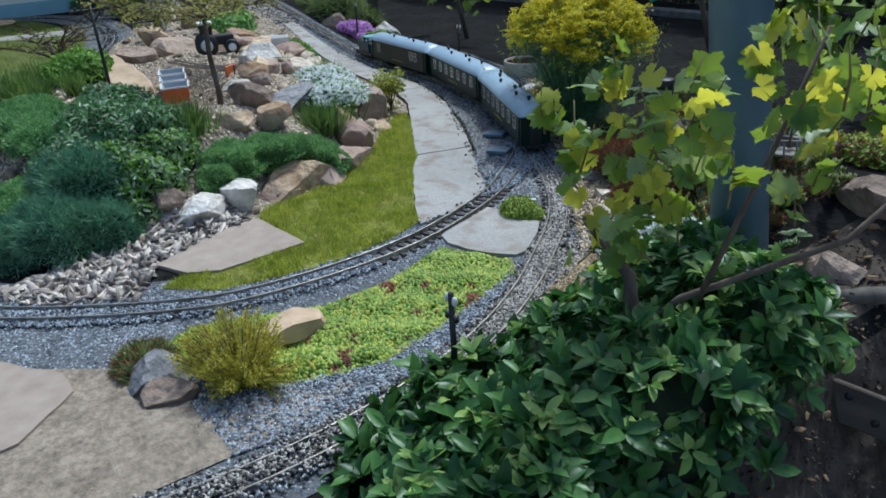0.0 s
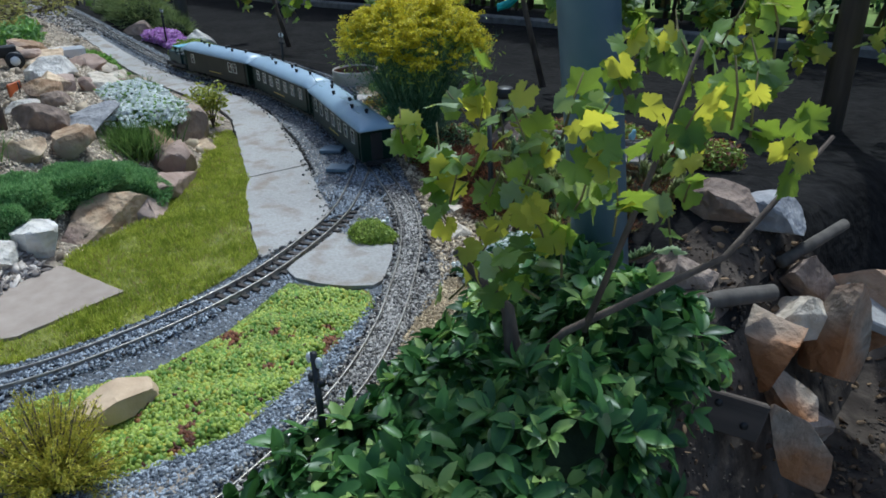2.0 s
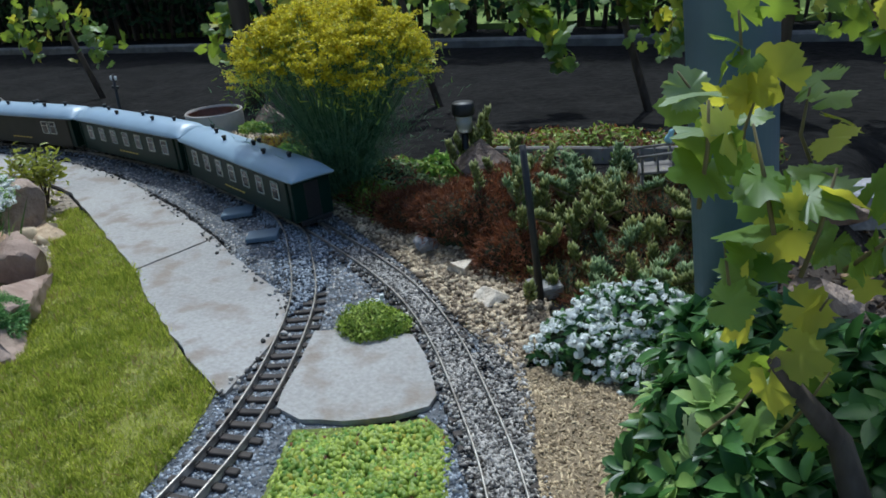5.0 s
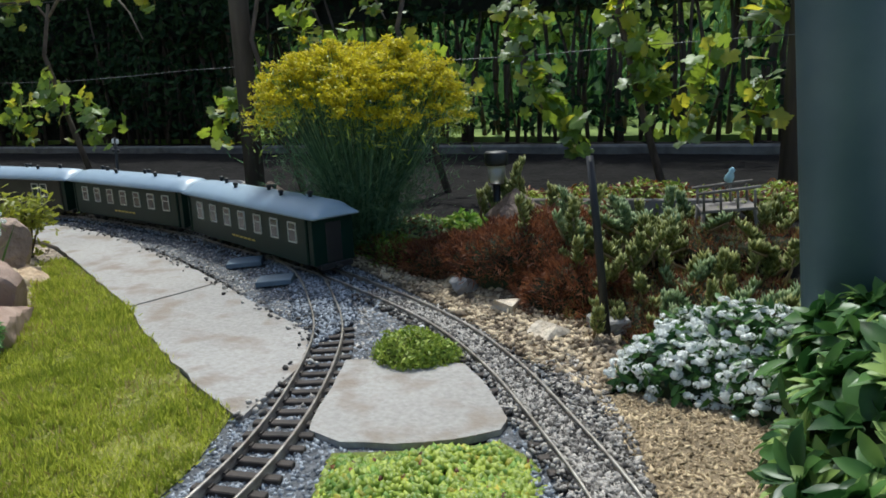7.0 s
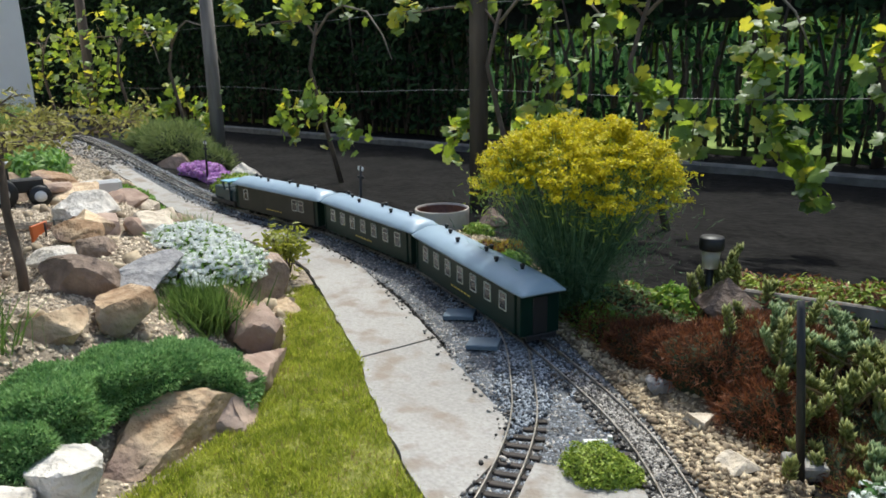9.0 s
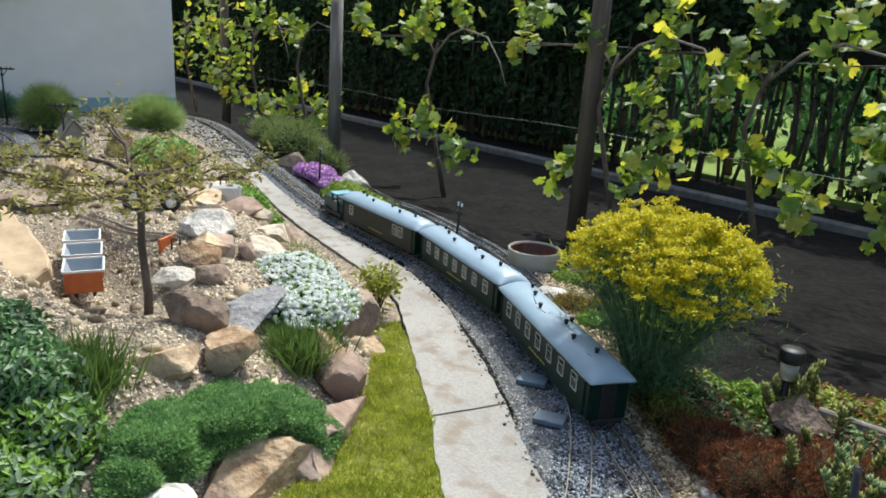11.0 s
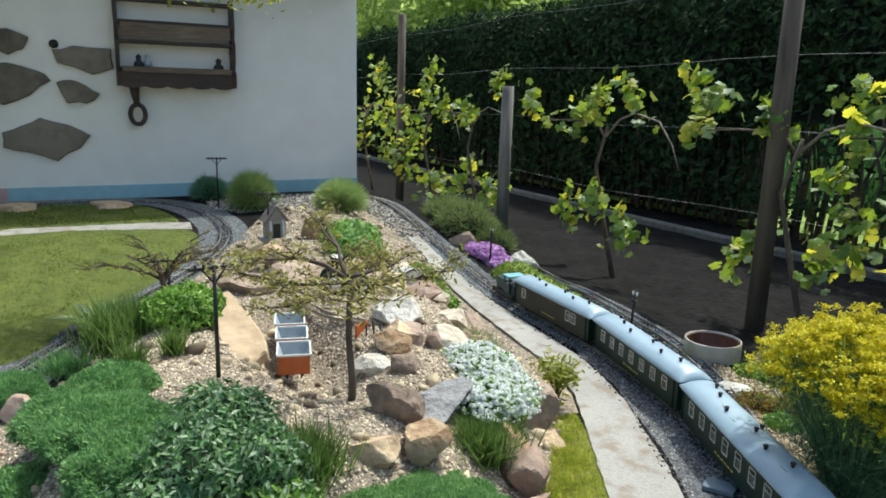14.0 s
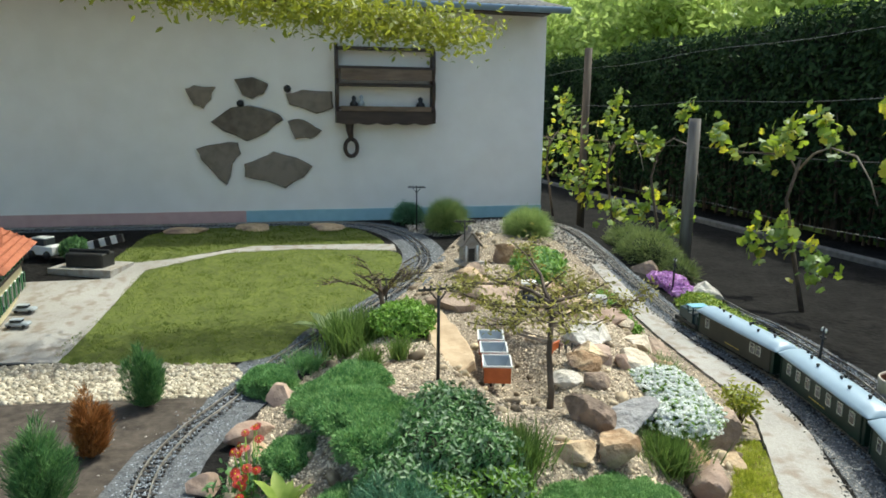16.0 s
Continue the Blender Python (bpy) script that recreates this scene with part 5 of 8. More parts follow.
def far_hedge():
    rng = np.random.default_rng(6)
    n = 16000
    x, k = rng.uniform(-45, 30, n), rng.uniform(0, 1, n)
    z = k * (2.6 + 0.5 * np.sin(x * 0.7) + 0.3 * np.sin(x * 1.9))
    P = np.stack([x, 15 + rng.normal(size=n) * 0.4 - 0.5 * np.sin(k * 3), z], 1)
    V, F = scatter(lozenge(), P, rng.normal(size=(n, 3)) * 0.6 + (0, -0.6, 0.6), rng.uniform(0.35, 0.7, n), rng=rng)
    h = thing("boundary_hedge", (-5, 15, 0), "long light green hedge far across the meadow", "hedge")
    child("foliage", mesh_np("foliage", V, F, M_FARTREE), h, placed=True)
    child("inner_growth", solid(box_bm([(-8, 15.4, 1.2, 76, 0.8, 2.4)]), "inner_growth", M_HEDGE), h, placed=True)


far_hedge()


def undergrowth():
    rng = np.random.default_rng(16)
    n = 9000
    c = rng.uniform((-9, 6.3), (7, 8.2), (90, 2))
    k = rng.integers(0, 90, n)
    P = np.c_[c[k] + rng.normal(size=(n, 2)) * (0.16, 0.12), rng.uniform(0, 1, n) * (0.25 + 0.75 * ((k * 37) % 10) / 10)]
    V, F = upright(blade(0.1), P, rng.normal(size=(n, 3)) * 0.5 + (0, 0, 1), rng.uniform(0.12, 0.3, n), rng)
    tagged(new("undergrowth", mesh_np("undergrowth", V, F, M_DARKFOL)), "rough dark green undergrowth behind the hedge", "undergrowth", kind="stuff")


undergrowth()


def far_tree(x, y, h, r, label, seed):
    t = thing("tree", (x, y, 0), label, "tree", "trees beyond the hedge")
    rng = np.random.default_rng(seed)
    trunk = [((x, y, 0), (x + 0.1, y, h * 0.35), (x, y + 0.1, h * 0.62)), [0.16, 0.12, 0.05]]
    limbs = [([(x, y, h * 0.35), (x + r * 0.5 * math.cos(a), y + r * 0.5 * math.sin(a), h * 0.65)], [0.07, 0.02]) for a in np.arange(0, 6.2, 1.1)]
    child("trunk", rods_mesh("trunk", [trunk] + limbs, M_BARK, 6), t, placed=True)
    cl = rng.normal(size=(26, 3))
    cl = cl / np.linalg.norm(cl, axis=1, keepdims=True) * rng.uniform(0.4, 1, (26, 1)) * (r, r, h * 0.34) + (x, y, h * 0.66)
    P = np.concatenate([c + rng.normal(size=(230, 3)) * r * 0.19 for c in cl])
    V, F = scatter(lozenge(), P, rng.normal(size=(len(P), 3)) + (0, -0.2, 0.7), rng.uniform(0.14, 0.26, len(P)), rng=rng)
    child("crown", mesh_np("crown", V, F, M_FARTREE), t, placed=True)


for i, (x, y, h, r) in enumerate(((-12.5, 7.6, 4.0, 1.7), (-16, 7.8, 4.6, 2.1), (-20, 8, 5, 2.4), (-9.5, 9, 3.6, 1.7), (-13, 10, 4.4, 2.2), (-6.2, 10, 3.3, 1.6), (-3, 12, 4.0, 2.0), (-17, 13, 5, 2.6), (1.5, 11, 4, 2), (6, 13, 5, 2.5))):
    far_tree(x, y, h, r, "leafy light green tree beyond the hedge", 60 + i)

# ---- vines ----
VINE_Y = 3.2


M_BROWNPOST = surface("brown_post_wood", (0.055, 0.042, 0.031), (0.15, 0.118, 0.09), 30, 0.9, 0.7, 0.004, stretch=(1, 1, 0.12))


def wooden_post(x, y, h, r, label, mat=M_BROWNPOST):
    ob = tagged(new("vine_post", rod_mesh("vine_post", [(x, y, -0.1), (x + 0.006, y, h * 0.5), (x, y + 0.01, h)], [r, r * 0.97, r * 0.92], mat, 10)), label, "post", "vine posts")
    return ob


wooden_post(-3.78, 3.15, 1.09, 0.045, "weathered grey wooden vine post with a cut top", M_POSTWOOD)
wooden_post(-1.6, 3.2, 1.75, 0.045, "tall weathered brown vine post")
wooden_post(-5.75, 3.2, 1.75, 0.04, "tall brown vine post near the building")
wooden_post(0.6, 3.25, 1.75, 0.045, "weathered vine post behind the shrubs")
wooden_post(-8.0, 3.25, 1.75, 0.045, "far weathered vine post")
for z in (0.5, 0.88, 1.2, 1.55):
    pts = [(x, VINE_Y, z + 0.012 * math.cos((x + 3.78) * 2.9)) for x in np.arange(-9.5, 3.6, 0.4)]
    tagged(new("fence_wire", rod_mesh("fence_wire", pts, 0.0015, M_STEELWIRE, 5)), "thin steel wire strung along the vine posts", "wire", "vine wires")


M_SHOOT = surface("reddish_shoot", (0.11, 0.08, 0.03), (0.24, 0.2, 0.07), 40, 0.7, 0.2)


def vine(label, canes, clumps, leaf, n, seed, group, mat=None, young=0.15, toss=0.55):
    """A vine: woody canes as lines of points, leaves in clumps (x, y, z, spread)."""
    rng = np.random.default_rng(seed)
    x0, y0, z0 = canes[0][0][0]
    v = thing("grapevine", (x0, y0, z0), label, "grapevine", group)
    for pts, rad in canes:
        child("cane", rod_mesh("cane", pts, rad, M_CANE if len(pts) > 4 else M_BARK, 7), v, placed=True)
    P, shoots = [], []
    for cx, cy, cz, sp in clumps:
        k = max(3, int(n * sp / 0.1))
        up = rng.normal(size=3) * (0.35, 0.25, 0.2) + (0, 0, 1)
        a = np.array((cx, cy, cz - sp))
        b = a + up / np.linalg.norm(up) * sp * 2.2
        shoots.append(([tuple(a), tuple((a + b) / 2 + rng.normal(size=3) * sp * 0.12), tuple(b)], [leaf * 0.05, leaf * 0.042, leaf * 0.025]))
        s = rng.uniform(0, 1, (k, 1))
        P.append(a + (b - a) * s + rng.normal(size=(k, 3)) * sp * (0.42, 0.35, 0.3))
    for pts, rad in shoots:
        child("shoot", rod_mesh("shoot", pts, rad, M_SHOOT, 5), v, placed=True)
    P = np.concatenate(P)
    size = rng.uniform(0.6, 1.15, len(P)) * leaf
    N = rng.normal(size=(len(P), 3)) * toss + (0.1, -0.55, 0.6)
    kind = rng.uniform(0, 1, len(P))
    for nm, sel, m in (("foliage", kind > 0.1 + young, mat or M_VINE), ("pale_foliage", kind < 0.1, M_VINE_OLD), ("young_foliage", (kind >= 0.1) & (kind <= 0.1 + young), M_VINE_YOUNG)):
        V, F = scatter(palmate(), P[sel], N[sel], size[sel], jitter=0.12, rng=rng)
        child(nm, mesh_np(nm, V, F, m, True), v, placed=True)


VINES = [  # stem x, clumps along the row (x, z, spread)
    (-6.6, [(-6.4, 1.2, 0.16), (-6.2, 0.55, 0.2), (-6.0, 0.9, 0.2), (-6.8, 0.7, 0.2)]),
    (-5.1, [(-5.2, 1.15, 0.15), (-5.4, 0.75, 0.2), (-4.75, 0.95, 0.14), (-4.95, 0.35, 0.16), (-5.6, 0.4, 0.16), (-4.5, 0.4, 0.13)]),
    (-4.3, [(-4.1, 1.15, 0.09), (-4.16, 0.3, 0.12), (-4.35, 0.9, 0.1), (-3.9, 0.32, 0.1)]),
    (-2.72, [(-3.4, 0.98, 0.11), (-3.05, 0.93, 0.11), (-2.87, 1.03, 0.1), (-2.52, 1.02, 0.12), (-3.08, 0.34, 0.12), (-2.43, 0.32, 0.12), (-2.75, 0.42, 0.08)]),
    (-1.45, [(-1.88, 1.1, 0.13), (-1.6, 0.95, 0.09), (-1.78, 0.33, 0.12), (-1.22, 1.0, 0.12), (-1.15, 0.5, 0.13), (-1.3, 0.75, 0.09), (-2.1, 0.9, 0.09), (-1.35, 0.35, 0.08)]),
    (-0.75, [(-0.98, 0.85, 0.12), (-0.68, 0.55, 0.09), (-0.58, 0.36, 0.07), (-0.85, 1.05, 0.1), (-0.34, 0.7, 0.1), (-0.35, 0.58, 0.07), (-0.24, 0.38, 0.08), (-0.55, 0.95, 0.1)]),
    (0.1, [(-0.15, 0.28, 0.06), (-0.13, 0.2, 0.06), (0.05, 0.59, 0.08), (0.1, 0.47, 0.08), (0.17, 0.35, 0.08), (0.25, 0.25, 0.07), (0.3, 0.42, 0.08), (0.44, 0.3, 0.08), (0.3, 0.85, 0.1), (0.47, 0.62, 0.09), (0.02, 0.9, 0.09)]),
    (1.1, [(0.8, 0.4, 0.14), (1.1, 0.6, 0.15), (1.4, 0.5, 0.15), (1.2, 0.9, 0.14), (0.75, 0.75, 0.14), (1.7, 0.7, 0.15)]),
    (2.2, [(2.0, 0.5, 0.15), (2.4, 0.8, 0.16), (2.2, 1.1, 0.15), (1.95, 0.85, 0.14)]),
]
for i, (x, clumps) in enumerate(VINES):
    r = random.Random(i)
    canes = [([(x + 0.1, VINE_Y + 0.02, -0.05), (x, VINE_Y, 0.3), (x - 0.08, VINE_Y - 0.02, 0.62), (x - 0.02, VINE_Y, 0.86)], [0.016, 0.013, 0.01, 0.008]),
             ([(x - 0.03, VINE_Y, 0.8), (x + 0.08, VINE_Y, 0.9), (x + 0.22, VINE_Y - 0.02, 0.94), (x + 0.38, VINE_Y + 0.01, 0.9), (x + 0.5, VINE_Y, 0.78), (x + 0.56, VINE_Y, 0.66)], [0.008, 0.007, 0.006, 0.0055, 0.004, 0.003]),
             ([(x - 0.03, VINE_Y, 0.78), (x - 0.12, VINE_Y, 0.88), (x - 0.35, VINE_Y - 0.01, 0.885), (x - 0.6, VINE_Y, 0.87)], [0.007, 0.006, 0.005, 0.003])]
    vine("grapevine on wires with backlit yellow-green young leaves", canes, [(cx, VINE_Y + r.uniform(-0.05, 0.05), cz, sp) for cx, cz, sp in clumps], 0.054, 36, 80 + i, "vines in the row", young=0.22)

NEARVINE = [(0.58, 1.05, 0.47), (0.63, 1.06, 0.45), (0.65, 1.06, 0.42), (0.60, 1.20, 0.51), (0.59, 1.20, 0.48), (0.60, 1.18, 0.45), (0.66, 1.18, 0.45), (0.62, 1.10, 0.36), (0.68, 1.10, 0.41), (0.71, 1.12, 0.39), (0.64, 1.12, 0.30),
            (0.59, 1.12, 0.22), (0.65, 1.12, 0.23), (0.74, 1.08, 0.30), (0.81, 1.05, 0.33), (0.79, 1.10, 0.37), (0.73, 1.12, 0.44), (0.76, 1.10, 0.49), (0.82, 1.07, 0.54), (0.85, 1.07, 0.53), (0.84, 1.10, 0.48), (0.83, 1.08, 0.44),
            (0.87, 1.12, 0.41), (0.81, 1.10, 0.34), (0.70, 1.40, 0.53), (0.76, 1.40, 0.55), (0.73, 1.40, 0.50), (0.84, 1.30, 0.45), (0.89, 1.30, 0.47), (0.86, 1.35, 0.38), (0.81, 1.40, 0.57), (0.86, 1.40, 0.59), (0.87, 1.30, 0.33)]
SHOOTTIPS = [(0.99, 1.2, 0.535), (0.99, 1.25, 0.57), (1.03, 1.2, 0.48), (0.985, 1.15, 0.56), (0.895, 1.25, 0.58), (0.97, 1.3, 0.61), (0.92, 1.15, 0.52)]
vine("near grapevine with backlit yellow-green leaves above the shrub",
     [([(0.74, 1.12, -0.1), (0.73, 1.11, 0.12), (0.70, 1.13, 0.2), (0.64, 1.08, 0.3)], [0.017, 0.015, 0.011, 0.005]),
      ([(0.73, 1.11, 0.1), (0.80, 1.13, 0.2), (0.95, 1.3, 0.3), (1.02, 1.45, 0.45)], [0.008, 0.006, 0.005, 0.003]),
      ([(0.82, 1.15, 0.2), (0.87, 1.2, 0.42), (0.9, 1.25, 0.6)], [0.005, 0.004, 0.0025])],
     [(x, y, z, 0.036) for x, y, z in NEARVINE + SHOOTTIPS], 0.038, 14, 99, "vines in the row", young=0.27, toss=0.9)

tagged(new("steel_post", lathe("steel_post", [(0.058, -0.3), (0.058, 2.6), (0.055, 2.604), (0.052, 2.6), (0.052, -0.29)], M_PIPE, 32)), "thick leaning galvanised steel pipe post among the shrubs", "post").matrix_basis = pose(0.602, 1.6, 0, 3.3, -5.0, 0)


# ---- rolling stock ----
def along(line, s, start):
    """The place and heading s metres along a track line from the index start, towards lower indices."""
    p, t, z = line
    i = int(np.clip(start - s / 0.01, 0, len(p) - 1))
    return Vector((p[i, 0], p[i, 1], z[i] + RAIL_TOP))


def wheelset(parent, x):
    b = child("bogie", solid(box_bm([(x, 0.026, 0.017, 0.075, 0.008, 0.014), (x, -0.026, 0.017, 0.075, 0.008, 0.014), (x, 0, 0.02, 0.02, 0.05, 0.01)], 0.002), "bogie", M_BLACK), parent)
    for dx in (-0.025, 0.025):
        for y in (-0.022, 0.022):
            w = lathe("wheel", [(0.002, -0.003), (0.015, -0.003), (0.016, 0.0), (0.0135, 0.001), (0.0135, 0.004), (0.005, 0.0045), (0.002, 0.004)], M_BLACK, 16)
            child("wheel", w, b, m=pose(x + dx, y, 0.0137, 90 if y < 0 else -90, 0, 0))


def roof_mesh(length, width, z0, crown):
    bm = bmesh.new()
    xs = [-1, -0.985, -0.95, -0.9, -0.6, 0, 0.6, 0.9, 0.95, 0.985, 1]
    ks = [0.0, 0.32, 0.66, 0.93, 1, 1, 1, 0.93, 0.66, 0.32, 0.0]
    rows = []
    for x, k in zip(xs, ks):
        row = []
        for a in np.linspace(-1, 1, 13):
            row.append(bm.verts.new((x * length / 2, a * width / 2 * (0.93 + 0.07 * k), z0 + 0.004 + crown * k * (1 - abs(a) ** 2.6))))
        rows.append(row)
    for r0, r1 in zip(rows, rows[1:]):
        for k in range(12):
            bm.faces.new((r0[k], r1[k], r1[k + 1], r0[k + 1]))
    top = bm.faces[:]
    r = bmesh.ops.extrude_face_region(bm, geom=top)
    for v in [g for g in r["geom"] if isinstance(g, bmesh.types.BMVert)]:
        v.co.z -= 0.004
    bmesh.ops.recalc_face_normals(bm, faces=bm.faces[:])
    return solid(bm, "roof", M_ROOFSHEEN, True)


def coach(m, label, paint, windows, vents):
    c = thing("passenger_coach", (0, 0, 0), label, "railway coach", "coaches of the garden train", m=m)
    L, W, Z0, Z1 = 0.62, 0.104, 0.022, 0.124
    child("body", solid(box_bm([(0, 0, (Z0 + Z1) / 2, L - 0.05, W, Z1 - Z0)], 0.0025), "body", paint), c)
    child("underframe", solid(box_bm([(0, 0, 0.02, L, 0.07, 0.01), (0, 0, 0.012, 0.12, 0.04, 0.016)], 0.002), "underframe", M_BLACK), c)
    roof = child("roof", roof_mesh(L + 0.035, W + 0.018, Z1, 0.03), c, "grey arched roof with rounded ends, sky sheen in its pale blue")
    for x, y in vents:
        v = lathe("roof_vent", [(0.002, 0), (0.0045, 0.0005), (0.0045, 0.007), (0.0065, 0.0075), (0.0065, 0.0125), (0.003, 0.014), (0.001, 0.0142)], M_BLACK, 12)
        child("roof_vent", v, roof, m=pose(x, y, Z1 + 0.033 - 0.028 * abs(y / 0.055) ** 2.6))
    for s in (-1, 1):
        end = child("end_wall", solid(box_bm([(s * (L / 2 - 0.004), 0, 0.073, 0.006, W * 0.98, 0.1), (s * (L / 2 - 0.014), 0.045, 0.073, 0.02, 0.006, 0.1), (s * (L / 2 - 0.014), -0.045, 0.073, 0.02, 0.006, 0.1)], 0.0012), "end_wall", M_COACH), c)
        child("door", solid(box_bm([(s * (L / 2 + 0.0002), 0, 0.07, 0.003, 0.038, 0.086)], 0.001), "door", M_BLACK), end)
        child("buffer_beam", solid(box_bm([(s * (L / 2 + 0.004), 0, 0.02, 0.008, 0.08, 0.012), (s * (L / 2 + 0.012), 0, 0.018, 0.014, 0.014, 0.006)], 0.001), "buffer_beam", M_BLACK), c)
        wheelset(c, s * 0.21)
        for x in windows:
            if x is None:
                continue
            wz, ww, wh = 0.088, 0.032, 0.042
            y = s * (W / 2 + 0.0007)
            f = [(x, y, wz + wh / 2, ww, 0.0025, 0.0028), (x, y, wz - wh / 2, ww, 0.0025, 0.0028), (x - ww / 2, y, wz, 0.0028, 0.0025, wh), (x + ww / 2, y, wz, 0.0028, 0.0025, wh), (x, y, wz + 0.006, ww, 0.002, 0.002)]
            w = child("window", solid(box_bm(f), "window", M_FRAMEPAINT), c, "pale framed coach window")
            child("pane", solid(box_bm([(x, y, wz, ww - 0.004, 0.0012, wh - 0.004)]), "pane", M_GLASS), w)
        for x in (-0.05, -0.03, -0.01, 0.01, 0.03, 0.05):
            child("lettering_bar", solid(box_bm([(x, s * (W / 2 + 0.0008), 0.046, 0.014, 0.0012, 0.004)]), "lettering_bar", M_GOLD), c, "illegible yellow lettering as a bar")
    return c


def train():
    p, t, z = OUTER
    rear = int(np.argmin(np.hypot(p[:, 0] + 0.32, p[:, 1] - 1.82)))
    vents = [(-0.23, 0.0), (-0.14, 0.02), (-0.05, 0.0), (-0.03, -0.025), (0.08, 0.02), (0.17, 0.0), (0.24, -0.02)]
    spans = [(0.0, M_COACH, "dark green last coach with a pale blue-grey roof", [x * 0.077 for x in range(-3, 4)]),
             (0.672, M_COACH, "dark green middle coach with seven windows and blue-grey roof", [x * 0.077 for x in range(-3, 4)]),
             (1.344, M_COACHB, "brownish green luggage coach with few windows behind the engine", [-0.2, -0.155, 0.22])]
    for s, paint, lab, win in spans:
        a, b = along(OUTER, s + 0.12, rear), along(OUTER, s + 0.54, rear)
        d = b - a
        mid = (a + b) / 2
        m = Matrix.Translation(mid) @ Matrix.Rotation(math.atan2(d.y, d.x), 4, "Z") @ Matrix.Rotation(-math.atan2(d.z, math.hypot(d.x, d.y)), 4, "Y")
        coach(m, lab, paint, win, vents)
    a, b = along(OUTER, 2.06, rear), along(OUTER, 2.21, rear)
    d = b - a
    m = Matrix.Translation((a + b) / 2) @ Matrix.Rotation(math.atan2(d.y, d.x), 4, "Z")
    lo = thing("locomotive", (0, 0, 0), "small dark teal diesel locomotive with a light blue cab roof", "locomotive", m=m)
    child("frame", solid(box_bm([(0, 0, 0.024, 0.21, 0.082, 0.02), (0.106, 0, 0.022, 0.006, 0.088, 0.026), (-0.106, 0, 0.022, 0.006, 0.088, 0.026)], 0.002), "frame", M_BLACK), lo)
    child("bonnet", solid(box_bm([(0.04, 0, 0.062, 0.1, 0.062, 0.056)], 0.004), "bonnet", M_LOCO), lo)
    child("rear_bonnet", solid(box_bm([(-0.082, 0, 0.056, 0.034, 0.062, 0.044), (-0.082, 0, 0.0795, 0.036, 0.066, 0.003)], 0.002), "rear_bonnet", M_LOCO), lo)
    cab = child("cab", solid(box_bm([(-0.04, 0, 0.058, 0.056, 0.082, 0.048)], 0.002), "cab", M_LOCO), lo)
    for x in (-0.066, -0.014):
        for y in (-0.038, 0.038):
            child("cab_pillar", solid(box_bm([(x, y, 0.1, 0.006, 0.006, 0.038)]), "cab_pillar", M_LOCO), cab)
    child("cab_roof", solid(box_bm([(-0.04, 0, 0.121, 0.07, 0.096, 0.006)], 0.002), "cab_roof", M_LOCOROOF), lo, "flat light blue cab roof")
    child("chimney", lathe("chimney", [(0.002, 0), (0.006, 0), (0.006, 0.018), (0.002, 0.018)], M_BLACK, 10), lo, m=pose(0.06, 0, 0.09))
    wheelset(lo, 0.05)
    wheelset(lo, -0.05)


train()


# ---- plants ----
def dome(n, c, r, rng, low=-0.15):
    """Points and outward normals on an uneven dome of half-axes r about c."""
    q = rng.normal(size=(n, 3))
    q /= np.linalg.norm(q, axis=1, keepdims=True)
    q[:, 2] = np.where(q[:, 2] < low, -q[:, 2], q[:, 2])
    k = 1 + 0.1 * np.sin(q[:, 0] * 7 + c[0] * 9) * np.sin(q[:, 1] * 6 + c[1] * 5) + 0.07 * np.sin(q[:, 2] * 11 + q[:, 0] * 9) + rng.normal(size=n) * 0.035
    return np.asarray(c) + q * k[:, None] * np.asarray(r), q / np.asarray(r)


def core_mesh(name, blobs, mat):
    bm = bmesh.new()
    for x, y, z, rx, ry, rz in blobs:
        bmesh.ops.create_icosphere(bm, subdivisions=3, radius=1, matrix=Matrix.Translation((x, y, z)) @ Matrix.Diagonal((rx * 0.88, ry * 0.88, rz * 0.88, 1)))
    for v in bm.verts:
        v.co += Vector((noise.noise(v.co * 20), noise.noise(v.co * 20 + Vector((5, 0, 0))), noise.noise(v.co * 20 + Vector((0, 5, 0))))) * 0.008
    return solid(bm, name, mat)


# M_CORE's near-black green paints the shade between the leaves onto a solid fill
M_CORE = surface("inner_bush_shade", (0.012, 0.02, 0.008), (0.04, 0.055, 0.02), 40, 0.95, 0.8, 0.01)
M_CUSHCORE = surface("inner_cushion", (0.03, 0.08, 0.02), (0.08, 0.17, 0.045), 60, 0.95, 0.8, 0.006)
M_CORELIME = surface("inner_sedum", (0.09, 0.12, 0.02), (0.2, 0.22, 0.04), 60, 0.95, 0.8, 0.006)


